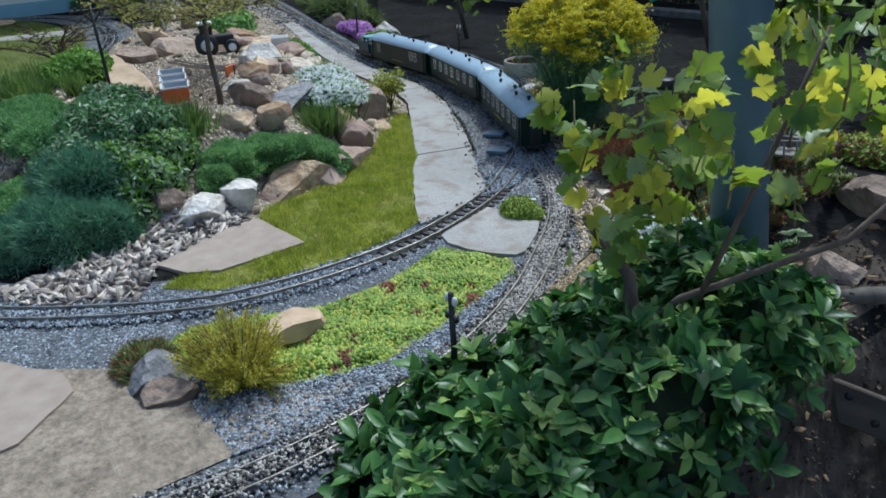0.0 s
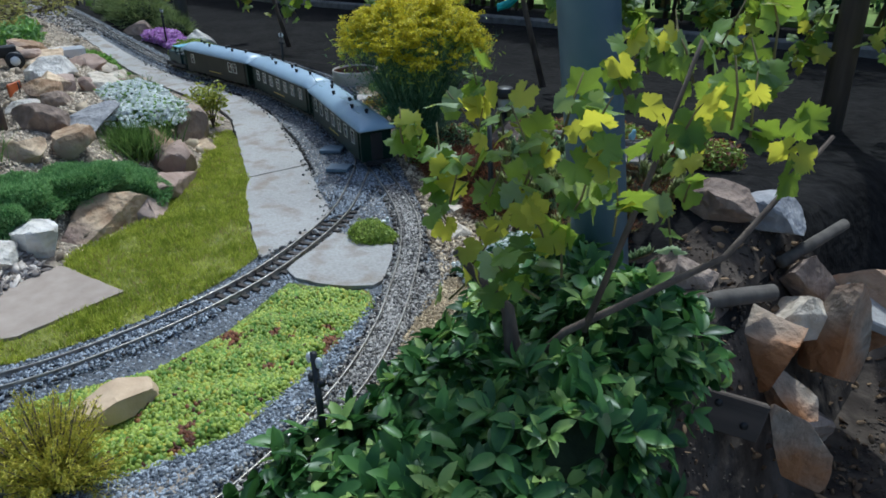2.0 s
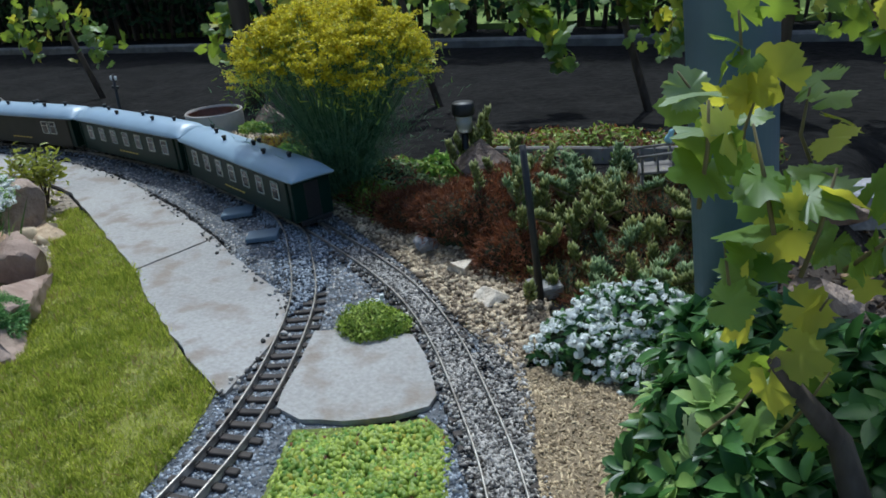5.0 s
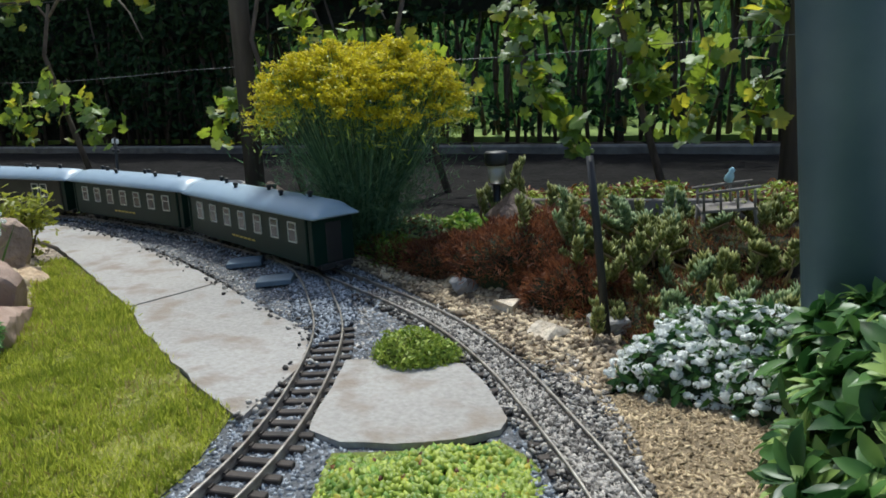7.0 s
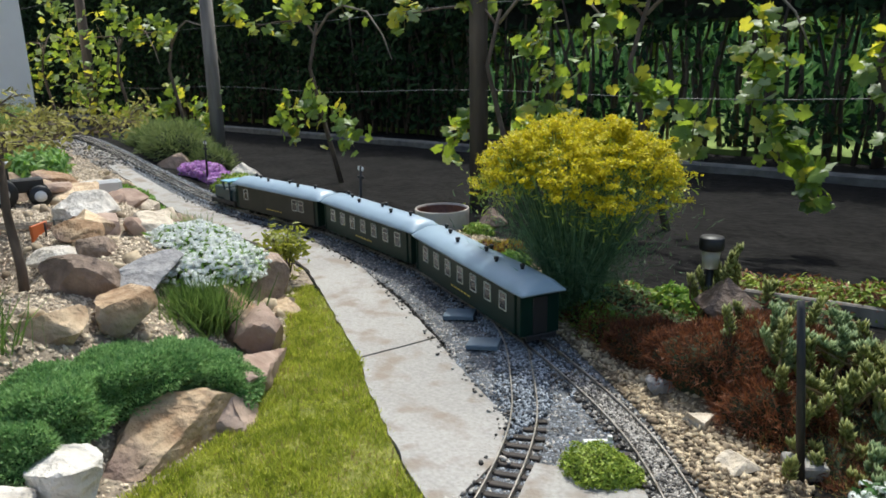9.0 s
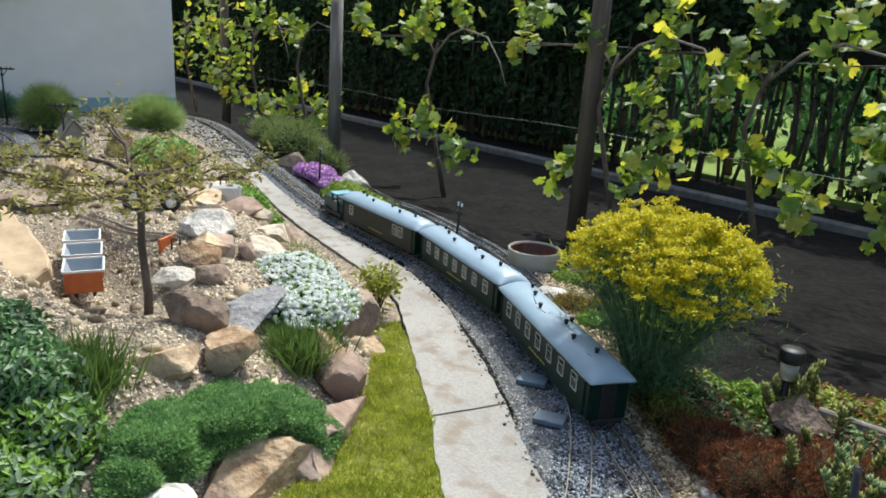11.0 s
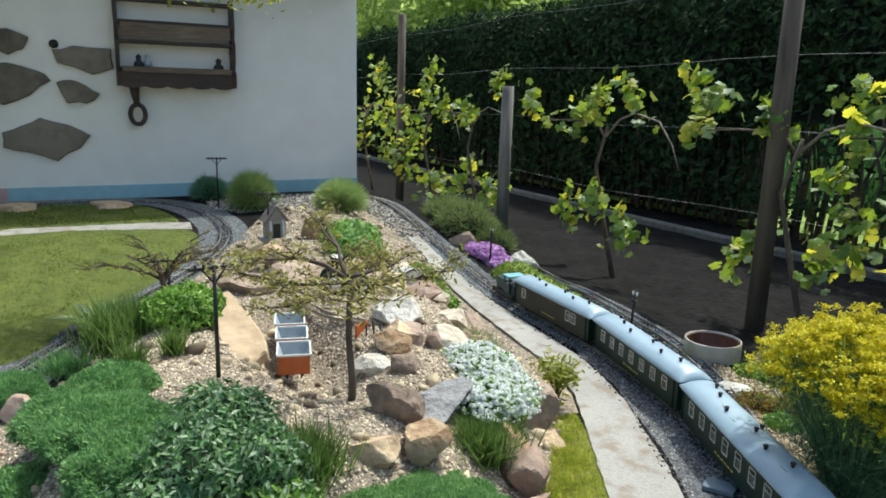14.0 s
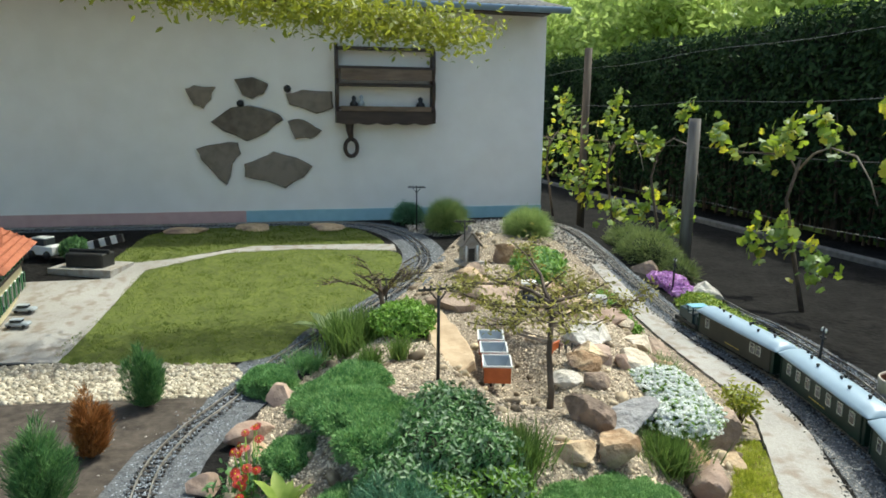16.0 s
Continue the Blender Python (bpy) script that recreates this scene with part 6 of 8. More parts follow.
def bush(name, label, category, blobs, n, shape, size, mat, seed, lean=0.6, core=None, tips=None, group="", stand=False):
    """Overlapping leafy domes (x, y, up, rx, ry, rz); up is over the ground."""
    rng = np.random.default_rng(seed)
    B = [(x, y, on_ground(x, y, up), rx, ry, rz) for x, y, up, rx, ry, rz in blobs]
    ob = thing(name, (B[0][0], B[0][1], on_ground(B[0][0], B[0][1])), label, category, group)
    # solid fill behind the leaves; the default dark one has their shade painted in
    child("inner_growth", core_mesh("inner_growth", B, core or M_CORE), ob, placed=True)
    area = np.array([rx * ry + rx * rz + ry * rz for *_, rx, ry, rz in B])
    P, N = [], []
    for b, k in zip(B, (n * area / area.sum()).astype(int)):
        p, q = dome(max(k, 8), b[:3], b[3:], rng)
        P.append(p)
        N.append(q)
    P, N = np.concatenate(P), np.concatenate(N)
    N /= np.linalg.norm(N, axis=1, keepdims=True)
    N = N + rng.normal(size=N.shape) * lean
    s = rng.uniform(size[0], size[1], len(P))
    put = upright if stand else scatter
    cut = rng.uniform(0, 1, len(P)) < (tips[1] if tips else 0)
    V, F = put(shape, P[~cut], N[~cut], s[~cut], rng=rng)
    child("foliage", mesh_np("foliage", V, F, mat), ob, placed=True)
    if tips:
        V, F = put(shape if len(tips) < 3 else tips[2], P[cut] + N[cut] * size[0] * 0.3, N[cut], s[cut] * (1 if len(tips) < 4 else tips[3]), rng=rng)
        child("blossom" if len(tips) > 2 else "young_foliage", mesh_np("blossom", V, F, tips[0]), ob, placed=True)
    return ob


def heads(ob, blobs, n, r, per, size, mat, seed, label=""):
    """Rounded flower heads on leafy domes, each a small dome of florets."""
    rng = np.random.default_rng(seed)
    area = np.array([b[3] * b[4] for b in blobs])
    C, D = [], []
    for (x, y, up, rx, ry, rz), k in zip(blobs, (n * area / area.sum()).astype(int)):
        p, q = dome(max(k, 4), (x, y, on_ground(x, y, up)), (rx, ry, rz), rng, 0.05)
        C.append(p)
        D.append(q / np.linalg.norm(q, axis=1, keepdims=True))
    C, D = np.concatenate(C), np.concatenate(D)
    f = rng.normal(size=(len(C), per, 3))
    f /= np.linalg.norm(f, axis=2, keepdims=True)
    f = np.where((f * D[:, None]).sum(2, keepdims=True) < 0, -f, f)
    rr = r * rng.uniform(0.6, 1.2, (len(C), 1, 1))
    P = (C + D * r * 0.5)[:, None] + f * rr * (1, 1, 0.5)
    V, F = scatter(floret(), P.reshape(-1, 3), (f + rng.normal(size=f.shape) * 0.2).reshape(-1, 3), rng.uniform(size * 0.7, size * 1.2, P.shape[0] * per), rng=rng)
    tagged(child("blossom", mesh_np("blossom", V, F, mat), ob, label, True), kind="stuff")


def tuft(name, label, category, x, y, n, h, spread, mat, seed, w=0.02, lean=0.5):
    rng = np.random.default_rng(seed)
    z = on_ground(x, y)
    ob = thing(name, (x, y, z), label, category)
    P = np.c_[rng.normal(size=(n, 2)) * spread * 0.4 + (x, y), np.full(n, z - 0.01)]
    D = np.c_[rng.normal(size=(n, 2)) * lean, np.ones(n)]
    V, F = upright(blade(w), P, D, rng.uniform(0.55, 1.05, n) * h, rng)
    tagged(child("blade_growth", mesh_np("blade_growth", V, F, mat), ob, placed=True), kind="stuff")
    return ob


M_TUFT = leafy("dull_grass_blade", (0.085, 0.15, 0.03), (0.22, 0.32, 0.08), 0.6, 0.35)
M_VARI = leafy("variegated_leaf", (0.12, 0.2, 0.1), (0.34, 0.44, 0.27), 0.45, 0.3)
OV, ND, BD = ovate(), needle(), bead()
bush("cushion_shrub", "dense rounded dark green cushion plant over a boulder", "shrub",
     [(-0.7, 0.92, 0.0, 0.11, 0.11, 0.07), (-0.74, 1.05, -0.01, 0.11, 0.12, 0.065), (-0.735, 1.16, 0.0, 0.1, 0.1, 0.068), (-0.675, 1.21, 0.02, 0.085, 0.075, 0.072), (-0.64, 0.86, 0.0, 0.075, 0.075, 0.06), (-0.68, 1.05, 0.05, 0.06, 0.13, 0.05)],
     100000, needle(0.26), (0.005, 0.0105), M_CUSHION, 101, 0.5, core=M_CUSHCORE, stand=True)
ALYSS = [(-1.28, 1.52, 0.03, 0.15, 0.11, 0.06), (-1.12, 1.5, 0.05, 0.14, 0.11, 0.065), (-1.04, 1.44, 0.06, 0.1, 0.1, 0.055)]
heads(bush("alyssum", "cushion of small white flowers over green leaves", "flowers", ALYSS, 3200, OV, (0.012, 0.022), M_MIDGREEN, 102, 0.6), ALYSS, 2300, 0.0068, 14, 0.0037, M_WHITEFL, 241)
tuft("grass_tuft", "green grassy tuft below the white flowers", "grass tuft", -0.94, 1.35, 1500, 0.125, 0.1, M_TUFT, 103)
bush("conifer_shrub", "creeping dark green conifer spreading over the rockery", "shrub",
     [(-1.32, 0.38, 0.02, 0.14, 0.12, 0.06), (-1.14, 0.45, 0.02, 0.15, 0.13, 0.06), (-0.97, 0.5, 0.02, 0.14, 0.13, 0.06), (-1.44, 0.48, 0.01, 0.12, 0.1, 0.045), (-1.14, 0.27, 0.0, 0.1, 0.09, 0.05), (-0.8, 0.4, 0.0, 0.13, 0.12, 0.06), (-0.72, 0.32, 0.0, 0.1, 0.1, 0.05)],
     120000, needle(0.24), (0.006, 0.013), M_CONIFER, 104, 0.7, core=M_CUSHCORE, tips=(M_CUSHION, 0.35), stand=True)
bush("variegated_shrub", "grey-green leafy shrub with pale-edged leaves", "shrub",
     [(-1.0, 0.68, 0.02, 0.14, 0.13, 0.11), (-0.88, 0.62, 0.0, 0.15, 0.13, 0.12), (-0.78, 0.52, 0.0, 0.13, 0.12, 0.12), (-0.82, 0.74, 0.0, 0.1, 0.09, 0.1)], 9500, OV, (0.013, 0.024), M_DARKFOL, 105, 0.8, tips=(M_VARI, 0.3))
bush("leafy_clump", "mixed green leafy plants above the white boulders", "shrub", [(-0.64, 0.67, 0.0, 0.08, 0.09, 0.085), (-0.72, 0.75, 0.0, 0.08, 0.08, 0.085), (-0.71, 0.6, 0.0, 0.09, 0.08, 0.095), (-0.57, 0.61, 0.0, 0.05, 0.06, 0.05)], 5200, OV, (0.014, 0.026), M_MIDGREEN, 109, 0.8, tips=(M_VARI, 0.3))
tuft("grass_tuft", "upright green tuft on the gravel", "grass tuft", -0.83, 0.83, 700, 0.12, 0.09, M_TUFT, 106, lean=0.35)
bush("blue_conifer", "soft blue-green conifer shrub above stone chips", "shrub", [(-0.6, 0.42, 0.03, 0.13, 0.12, 0.098), (-0.72, 0.52, 0.03, 0.12, 0.12, 0.091), (-0.66, 0.3, 0.02, 0.12, 0.1, 0.077), (-0.55, 0.52, 0.0, 0.07, 0.08, 0.09)],
     30000, needle(0.045), (0.018, 0.042), M_BLUEFOL, 107, 0.75, stand=True)
bush("conifer_shrub", "low bright conifer cushion by the ballast", "shrub", [(-1.97, 0.18, 0.02, 0.12, 0.1, 0.06)], 14000, needle(0.2), (0.009, 0.018), M_CONIFER, 108, 0.7, stand=True)
bush("sedum_clump", "small lime-green sedum clump on grey ballast", "sedum", [(0.015, 1.465, 0.005, 0.055, 0.052, 0.042), (0.05, 1.475, 0.0, 0.04, 0.038, 0.034)], 4200, OV, (0.005, 0.01), M_LIME, 109, 0.6, core=M_CORELIME)


def mat_of_sedum(name, poly, n, lo, hi, mats, label, seed, bump=0.02):
    rng = np.random.default_rng(seed)
    p = points_in(poly, n, rng)
    h = bump * (0.6 + 0.5 * np.sin(p[:, 0] * 45) * np.sin(p[:, 1] * 38)) * smooth01(edge_distance(poly, p[:, 0], p[:, 1]) / 0.03)
    P = np.c_[p, ground_z(p[:, 0], p[:, 1]) + h]
    ob = thing(name, (*np.mean(poly, 0), on_ground(*np.mean(poly, 0))), label, "sedum")
    pick = rng.choice(len(mats), n, p=[m[1] for m in mats])
    field = np.array([noise.noise(Vector((a * 14, b * 14, 3))) + 0.5 * noise.noise(Vector((a * 60, b * 60, 1))) for a, b in p])
    pick = np.where((field > 0.52) & (len(mats) > 2), len(mats) - 1, pick)
    for k, (m, _) in enumerate(mats):
        if (pick == k).any():
            V, F = scatter(BD, P[pick == k], rng.normal(size=((pick == k).sum(), 3)) * 0.4 + (0, 0, 1), rng.uniform(lo, hi, (pick == k).sum()), jitter=0.2, rng=rng)
            tagged(child("sedum_growth", mesh_np("sedum_growth", V, F, m), ob, placed=True), kind="stuff")


SEDUMBED = [(0.05, 1.185), (0.1, 1.205), (0.17, 1.235), (0.22, 1.27), (0.27, 1.24), (0.31, 1.14), (0.36, 0.98), (0.4, 0.82), (0.37, 0.7), (0.33, 0.6), (0.2, 0.52), (0.06, 0.5), (0.03, 0.56), (0.06, 0.66), (0.13, 0.82), (0.12, 0.98), (0.08, 1.1)]
sheet("sedum_soil", SEDUMBED, M_CORELIME, "mossy soil under the sedum mat", "sedum bed", lift=0.006, step=0.1)
mat_of_sedum("sedum_mat", SEDUMBED, 10500, 0.009, 0.016, ((M_LIME, 0.76), (M_MIDGREEN, 0.16), (M_ORANGEFOL, 0.06), (M_RUSTSEDUM, 0.02)), "lime and reddish sedum mat between the tracks", 111)
bush("groundcover_strip", "bright green spreading groundcover strip between two tracks", "groundcover",
     [(x, y - 0.02, 0.0, 0.13, w * 1.35, h * 1.05) for x, y, w, h in ((-1.12, 2.32, 0.03, 0.025), (-1.28, 2.36, 0.045, 0.035), (-1.45, 2.41, 0.055, 0.045), (-1.63, 2.45, 0.07, 0.05), (-1.8, 2.48, 0.08, 0.055), (-1.98, 2.51, 0.08, 0.06), (-2.15, 2.53, 0.085, 0.065), (-2.33, 2.55, 0.09, 0.07), (-2.5, 2.57, 0.09, 0.07), (-2.68, 2.59, 0.09, 0.075))],
     23000, lozenge(), (0.01, 0.022), M_MIDGREEN, 112, 0.7, core=M_CORELIME, tips=(M_LIME, 0.8))
bush("purple_phlox", "purple flowering cushion beside the track", "flowers", [(-3.1, 2.62, 0.01, 0.17, 0.09, 0.05), (-2.93, 2.62, 0.0, 0.12, 0.08, 0.04)], 3600, OV, (0.012, 0.02), M_MIDGREEN, 113, 0.6, tips=(M_PURPLE, 0.75, petal_disc(), 0.7))


M_DILL = leafy("feathery_blue_green", (0.06, 0.14, 0.07), (0.19, 0.32, 0.16), 0.6, 0.4)


def yellow_bush():
    rng = np.random.default_rng(114)
    x, y = -0.4, 2.08
    z = on_ground(x, y)
    ob = thing("yellow_shrub", (x, y, z), "rounded shrub with a broad canopy of yellow flowers", "shrub")
    stems, tops = [], []
    for _ in range(330):
        a, r = rng.uniform(0, 2 * math.pi), math.sqrt(rng.uniform(0, 1)) ** 0.85
        tx, ty = x + 0.245 * r * math.cos(a), y + 0.215 * r * math.sin(a)
        tz = z + 0.325 + 0.15 * math.sqrt(max(0, 1 - r * r)) + 0.025 * math.sin(3 * a + 1) * r + rng.normal() * 0.012
        tops.append((tx, ty, tz))
        stems.append(([(x + (tx - x) * 0.12, y + (ty - y) * 0.12, z - 0.02), (x + (tx - x) * 0.38, y + (ty - y) * 0.38, z + 0.15), (tx, ty, tz)], [0.0022, 0.0014, 0.0008]))
    tagged(child("stemwork", rods_mesh("stemwork", stems, M_DILL, 5), ob, placed=True), kind="stuff")
    tops = np.array(tops)
    n = 50000
    umbels = tops[rng.integers(0, len(tops), 1250)] + rng.normal(size=(1250, 3)) * (0.02, 0.02, 0.014)
    P = umbels[rng.integers(0, len(umbels), n)] + rng.normal(size=(n, 3)) * (0.0068, 0.0068, 0.0035)
    V, F = scatter(floret(), P, rng.normal(size=(n, 3)) * 0.9 + (0, 0, 1), rng.uniform(0.0022, 0.004, n), rng=rng)
    child("blossom", mesh_np("blossom", V, F, M_YELLOW), ob, placed=True)
    n = 5200
    P = tops[rng.integers(0, len(tops), n)] + rng.normal(size=(n, 3)) * (0.024, 0.024, 0.02) - (0, 0, 0.04)
    V, F = upright(needle(0.1), P, rng.normal(size=(n, 3)) + (0, 0, 0.3), rng.uniform(0.012, 0.024, n), rng)
    child("upper_foliage", mesh_np("upper_foliage", V, F, M_LIME), ob, placed=True)
    n = 22000
    q = rng.normal(size=(n, 3)) * (0.07, 0.06, 0.09) + (x, y, z + 0.15)
    q[:, :2] = (x, y) + (q[:, :2] - (x, y)) * (0.5 + 3.2 * np.clip(q[:, 2:] - z, 0, 0.3))
    q[:, 2] = np.maximum(q[:, 2], z)
    V, F = upright(needle(0.04), q, rng.normal(size=(n, 3)) * 1.1 + (q - (x, y, z - 0.1)) * 4, rng.uniform(0.012, 0.03, n), rng)
    child("lower_foliage", mesh_np("lower_foliage", V, F, M_DILL), ob, placed=True)


yellow_bush()
bush("rust_sedum", "rust-orange sedum cushion beside the siding", "sedum", [(-0.93, 2.41, 0.0, 0.07, 0.05, 0.045), (-0.86, 2.44, 0.0, 0.05, 0.05, 0.05)], 3800, ND, (0.009, 0.019), M_RUSTSEDUM, 171, 0.6, tips=(M_ORANGEFOL, 0.35), stand=True)
bush("leafy_clump", "mixed low green plants behind the rust-red sedum", "groundcover", [(-0.3, 2.2, 0.0, 0.09, 0.07, 0.06), (-0.19, 2.22, 0.0, 0.08, 0.07, 0.075), (-0.09, 2.23, 0.0, 0.08, 0.06, 0.06), (-0.32, 2.06, 0.0, 0.07, 0.06, 0.05)], 3600, OV, (0.012, 0.026), M_MIDGREEN, 174, 0.9, tips=(M_LIME, 0.25))
bush("leafy_clump", "low green cushion beside rust-orange sedum", "groundcover", [(-0.79, 2.36, 0.0, 0.06, 0.05, 0.04)], 1500, OV, (0.01, 0.02), M_MIDGREEN, 172, 0.7)
bush("leafy_clump", "small fresh green clump beside the clay pipe", "groundcover", [(-1.15, 2.63, 0.0, 0.06, 0.05, 0.035)], 1500, OV, (0.008, 0.018), M_MIDGREEN, 173, 0.7, tips=(M_LIME, 0.4))

# raised bed behind the tracks
M_YSEDUM2 = leafy("olive_sedum_tip", (0.14, 0.14, 0.04), (0.3, 0.27, 0.09), 0.6, 0.3)
bush("rust_sedum", "rust-red and green sedum spilling from the raised bed", "sedum", [(0.05, 1.87, 0.0, 0.14, 0.1, 0.075), (-0.1, 1.95, 0.0, 0.13, 0.09, 0.065), (0.18, 1.8, 0.0, 0.1, 0.09, 0.065), (0.12, 1.96, 0.0, 0.12, 0.09, 0.05)], 26000, ND, (0.009, 0.02), M_RUSTSEDUM, 115, 0.7, stand=True)
bush("rust_sedum", "low rust-brown sedum between the tall stalks", "sedum", [(0.28, 1.74, -0.01, 0.12, 0.08, 0.045), (0.42, 1.68, -0.01, 0.12, 0.08, 0.045), (0.4, 1.84, -0.01, 0.16, 0.11, 0.04), (0.42, 1.98, -0.01, 0.16, 0.1, 0.04)], 16000, ND, (0.008, 0.017), M_RUSTSEDUM, 118, 0.6, tips=(M_YSEDUM2, 0.22), stand=True)
bush("rust_sedum", "red-brown sedum spilling over the bank", "sedum", [(-0.22, 1.99, 0.0, 0.1, 0.07, 0.05), (-0.33, 2.05, 0.0, 0.08, 0.06, 0.05)], 7000, ND, (0.009, 0.019), M_RUSTSEDUM, 119, 0.6, tips=(M_MIDGREEN, 0.25), stand=True)
bush("sedum_border", "lime and pinkish sedum behind the plank edging", "sedum", [(x, 2.26 + 0.02 * math.sin(x * 20), 0.022, 0.1, 0.07, 0.052) for x in (-0.02, 0.12, 0.26, 0.4, 0.54)], 6000, OV, (0.01, 0.02), M_LIME, 139, 0.7, core=M_CORELIME, tips=(M_RUSTSEDUM, 0.35))
bush("rust_sedum", "green and rust sedum below the solar lamp", "sedum", [(-0.14, 2.12, -0.02, 0.16, 0.1, 0.06), (-0.3, 2.15, 0.0, 0.12, 0.1, 0.07), (0.1, 2.14, -0.02, 0.15, 0.07, 0.05)], 5200, OV, (0.01, 0.022), M_SEDUM, 116, 0.7, tips=(M_RUSTSEDUM, 0.25))


def tall_sedum(x, y, n, h, seed, label, mat=M_SEDUM):
    """Upright shoots thick with fleshy leaves, each ending in a rosette."""
    rng = np.random.default_rng(seed)
    z = on_ground(x, y)
    ob = thing("tall_sedum", (x, y, z), label, "sedum", "tall sedums in the raised bed")
    P, D, S = [], [], []
    for _ in range(n):
        a = np.array((x, y, z - 0.01)) + np.r_[rng.normal(size=2) * 0.045, 0]
        b = a + np.array((rng.normal() * 0.04, rng.normal() * 0.035 - 0.006, h * rng.uniform(0.45, 1.1)))
        pts = [tuple(a), tuple(a + (b - a) * 0.4 + rng.normal(size=3) * 0.004), tuple(b)]
        child("stalk", rod_mesh("stalk", pts, [0.003, 0.0028, 0.002], M_STALK, 6), ob, placed=True)
        m = int(60 + 750 * np.linalg.norm(b - a))
        k = rng.uniform(0.25, 1, (m, 1)) ** 0.6
        ang = rng.uniform(0, 6.28, m)
        P.append(a + (b - a) * k)
        D.append(np.stack([np.cos(ang), np.sin(ang), 0.55 + 1.3 * k[:, 0] ** 3], 1))
        S.append(rng.uniform(0.012, 0.024, m) * (0.7 + 0.4 * k[:, 0]))
    P, D, S = np.concatenate(P), np.concatenate(D), np.concatenate(S)
    V, F = facing(fleshy(), P, D, np.c_[-D[:, :2], np.ones(len(D))], S)
    child("foliage", mesh_np("foliage", V, F, mat, True), ob, placed=True)


M_STALK = surface("reddish_stalk", (0.16, 0.1, 0.05), (0.3, 0.22, 0.1), 60, 0.7, 0.2, 0.001)
M_YSEDUM = leafy("yellow_green_sedum", (0.15, 0.18, 0.04), (0.38, 0.39, 0.11), 0.5, 0.35)
r = random.Random(9)
for i, (x, y, h) in enumerate(((0.17, 1.88, 0.2), (0.2, 1.83, 0.17), (0.33, 1.84, 0.11), (0.38, 1.79, 0.11), (0.36, 1.92, 0.1), (0.43, 1.86, 0.1), (0.32, 2.0, 0.1), (0.4, 1.97, 0.09), (0.46, 1.78, 0.1),
                               (0.26, 2.02, 0.09), (-0.03, 2.16, 0.2), (0.48, 1.9, 0.09), (0.42, 1.7, 0.09), (0.35, 1.72, 0.08), (0.54, 1.96, 0.09), (0.52, 1.78, 0.08), (0.28, 1.93, 0.09), (0.47, 2.03, 0.09), (0.5, 1.7, 0.08), (0.12, 1.95, 0.13))):
    tall_sedum(x, y, 9, h * 0.72, 120 + i, "upright grey-green sedum stalks with fleshy leaves", (M_SEDUM, M_YSEDUM, M_YSEDUM)[i % 3])
CANDY = [(0.4, 1.5, 0.005, 0.085, 0.075, 0.06), (0.47, 1.55, 0.01, 0.09, 0.08, 0.085), (0.5, 1.46, 0.0, 0.065, 0.055, 0.06), (0.41, 1.57, 0.01, 0.06, 0.05, 0.07)]
heads(bush("candytuft", "white flowering candytuft beside tan grit", "flowers", CANDY, 2100, OV, (0.014, 0.026), M_SHRUB, 140, 0.6), CANDY, 900, 0.0075, 30, 0.0027, M_WHITEFL, 240)
SHRUB = [(0.66, 1.33, 0.02, 0.14, 0.15, 0.13), (0.74, 1.18, 0.0, 0.15, 0.15, 0.13), (0.7, 1.0, 0.0, 0.14, 0.15, 0.13), (0.68, 0.82, -0.01, 0.13, 0.14, 0.13), (0.78, 0.9, -0.02, 0.16, 0.18, 0.14), (0.84, 1.05, 0.05, 0.13, 0.18, 0.15), (0.82, 1.28, 0.06, 0.12, 0.16, 0.15), (0.72, 0.68, -0.04, 0.12, 0.1, 0.12), (0.84, 0.76, 0.0, 0.14, 0.12, 0.14), (0.62, 1.24, 0.02, 0.1, 0.12, 0.12), (0.62, 1.44, 0.04, 0.09, 0.09, 0.1), (0.62, 1.08, 0.0, 0.09, 0.1, 0.1)]


def broadleaf_shrub():
    """Leaves in whorls at the shoot tips over a dark inside."""
    rng = np.random.default_rng(141)
    ob = bush("broadleaf_shrub", "dark glossy broad-leaved shrub with young light green tips", "shrub", SHRUB, 2000, broad(), (0.034, 0.056), M_SHRUB, 141, 0.9)
    P, N = [], []
    for x, y, up, rx, ry, rz in SHRUB:
        p, q = dome(125, (x, y, on_ground(x, y, up)), (rx * 1.04, ry * 1.04, rz * 1.04), rng)
        P.append(p)
        N.append(q / np.linalg.norm(q, axis=1, keepdims=True))
    P, N = np.concatenate(P), np.concatenate(N)
    N = N + rng.normal(size=N.shape) * 0.25 + (0, 0, 0.5)
    N /= np.linalg.norm(N, axis=1, keepdims=True)
    young = rng.uniform(0, 1, len(P)) < 0.36
    for nm, sel, mat in (("whorl_foliage", ~young, M_SHRUB), ("young_foliage", young, M_SHRUB_TIP)):
        p, q = np.repeat(P[sel], 7, 0), np.repeat(N[sel], 7, 0)
        t = np.cross(q, rng.normal(size=q.shape))
        t /= np.linalg.norm(t, axis=1, keepdims=True)
        D = t + q * rng.uniform(0.15, 1.0, (len(q), 1))
        V, F = facing(broad(), p + D * 0.003, D, q + rng.normal(size=q.shape) * 0.15, rng.uniform(0.028, 0.05, len(p)) * (0.8 if nm[0] == "y" else 1))
        child(nm, mesh_np(nm, V, F, mat, True), ob, placed=True)


broadleaf_shrub()


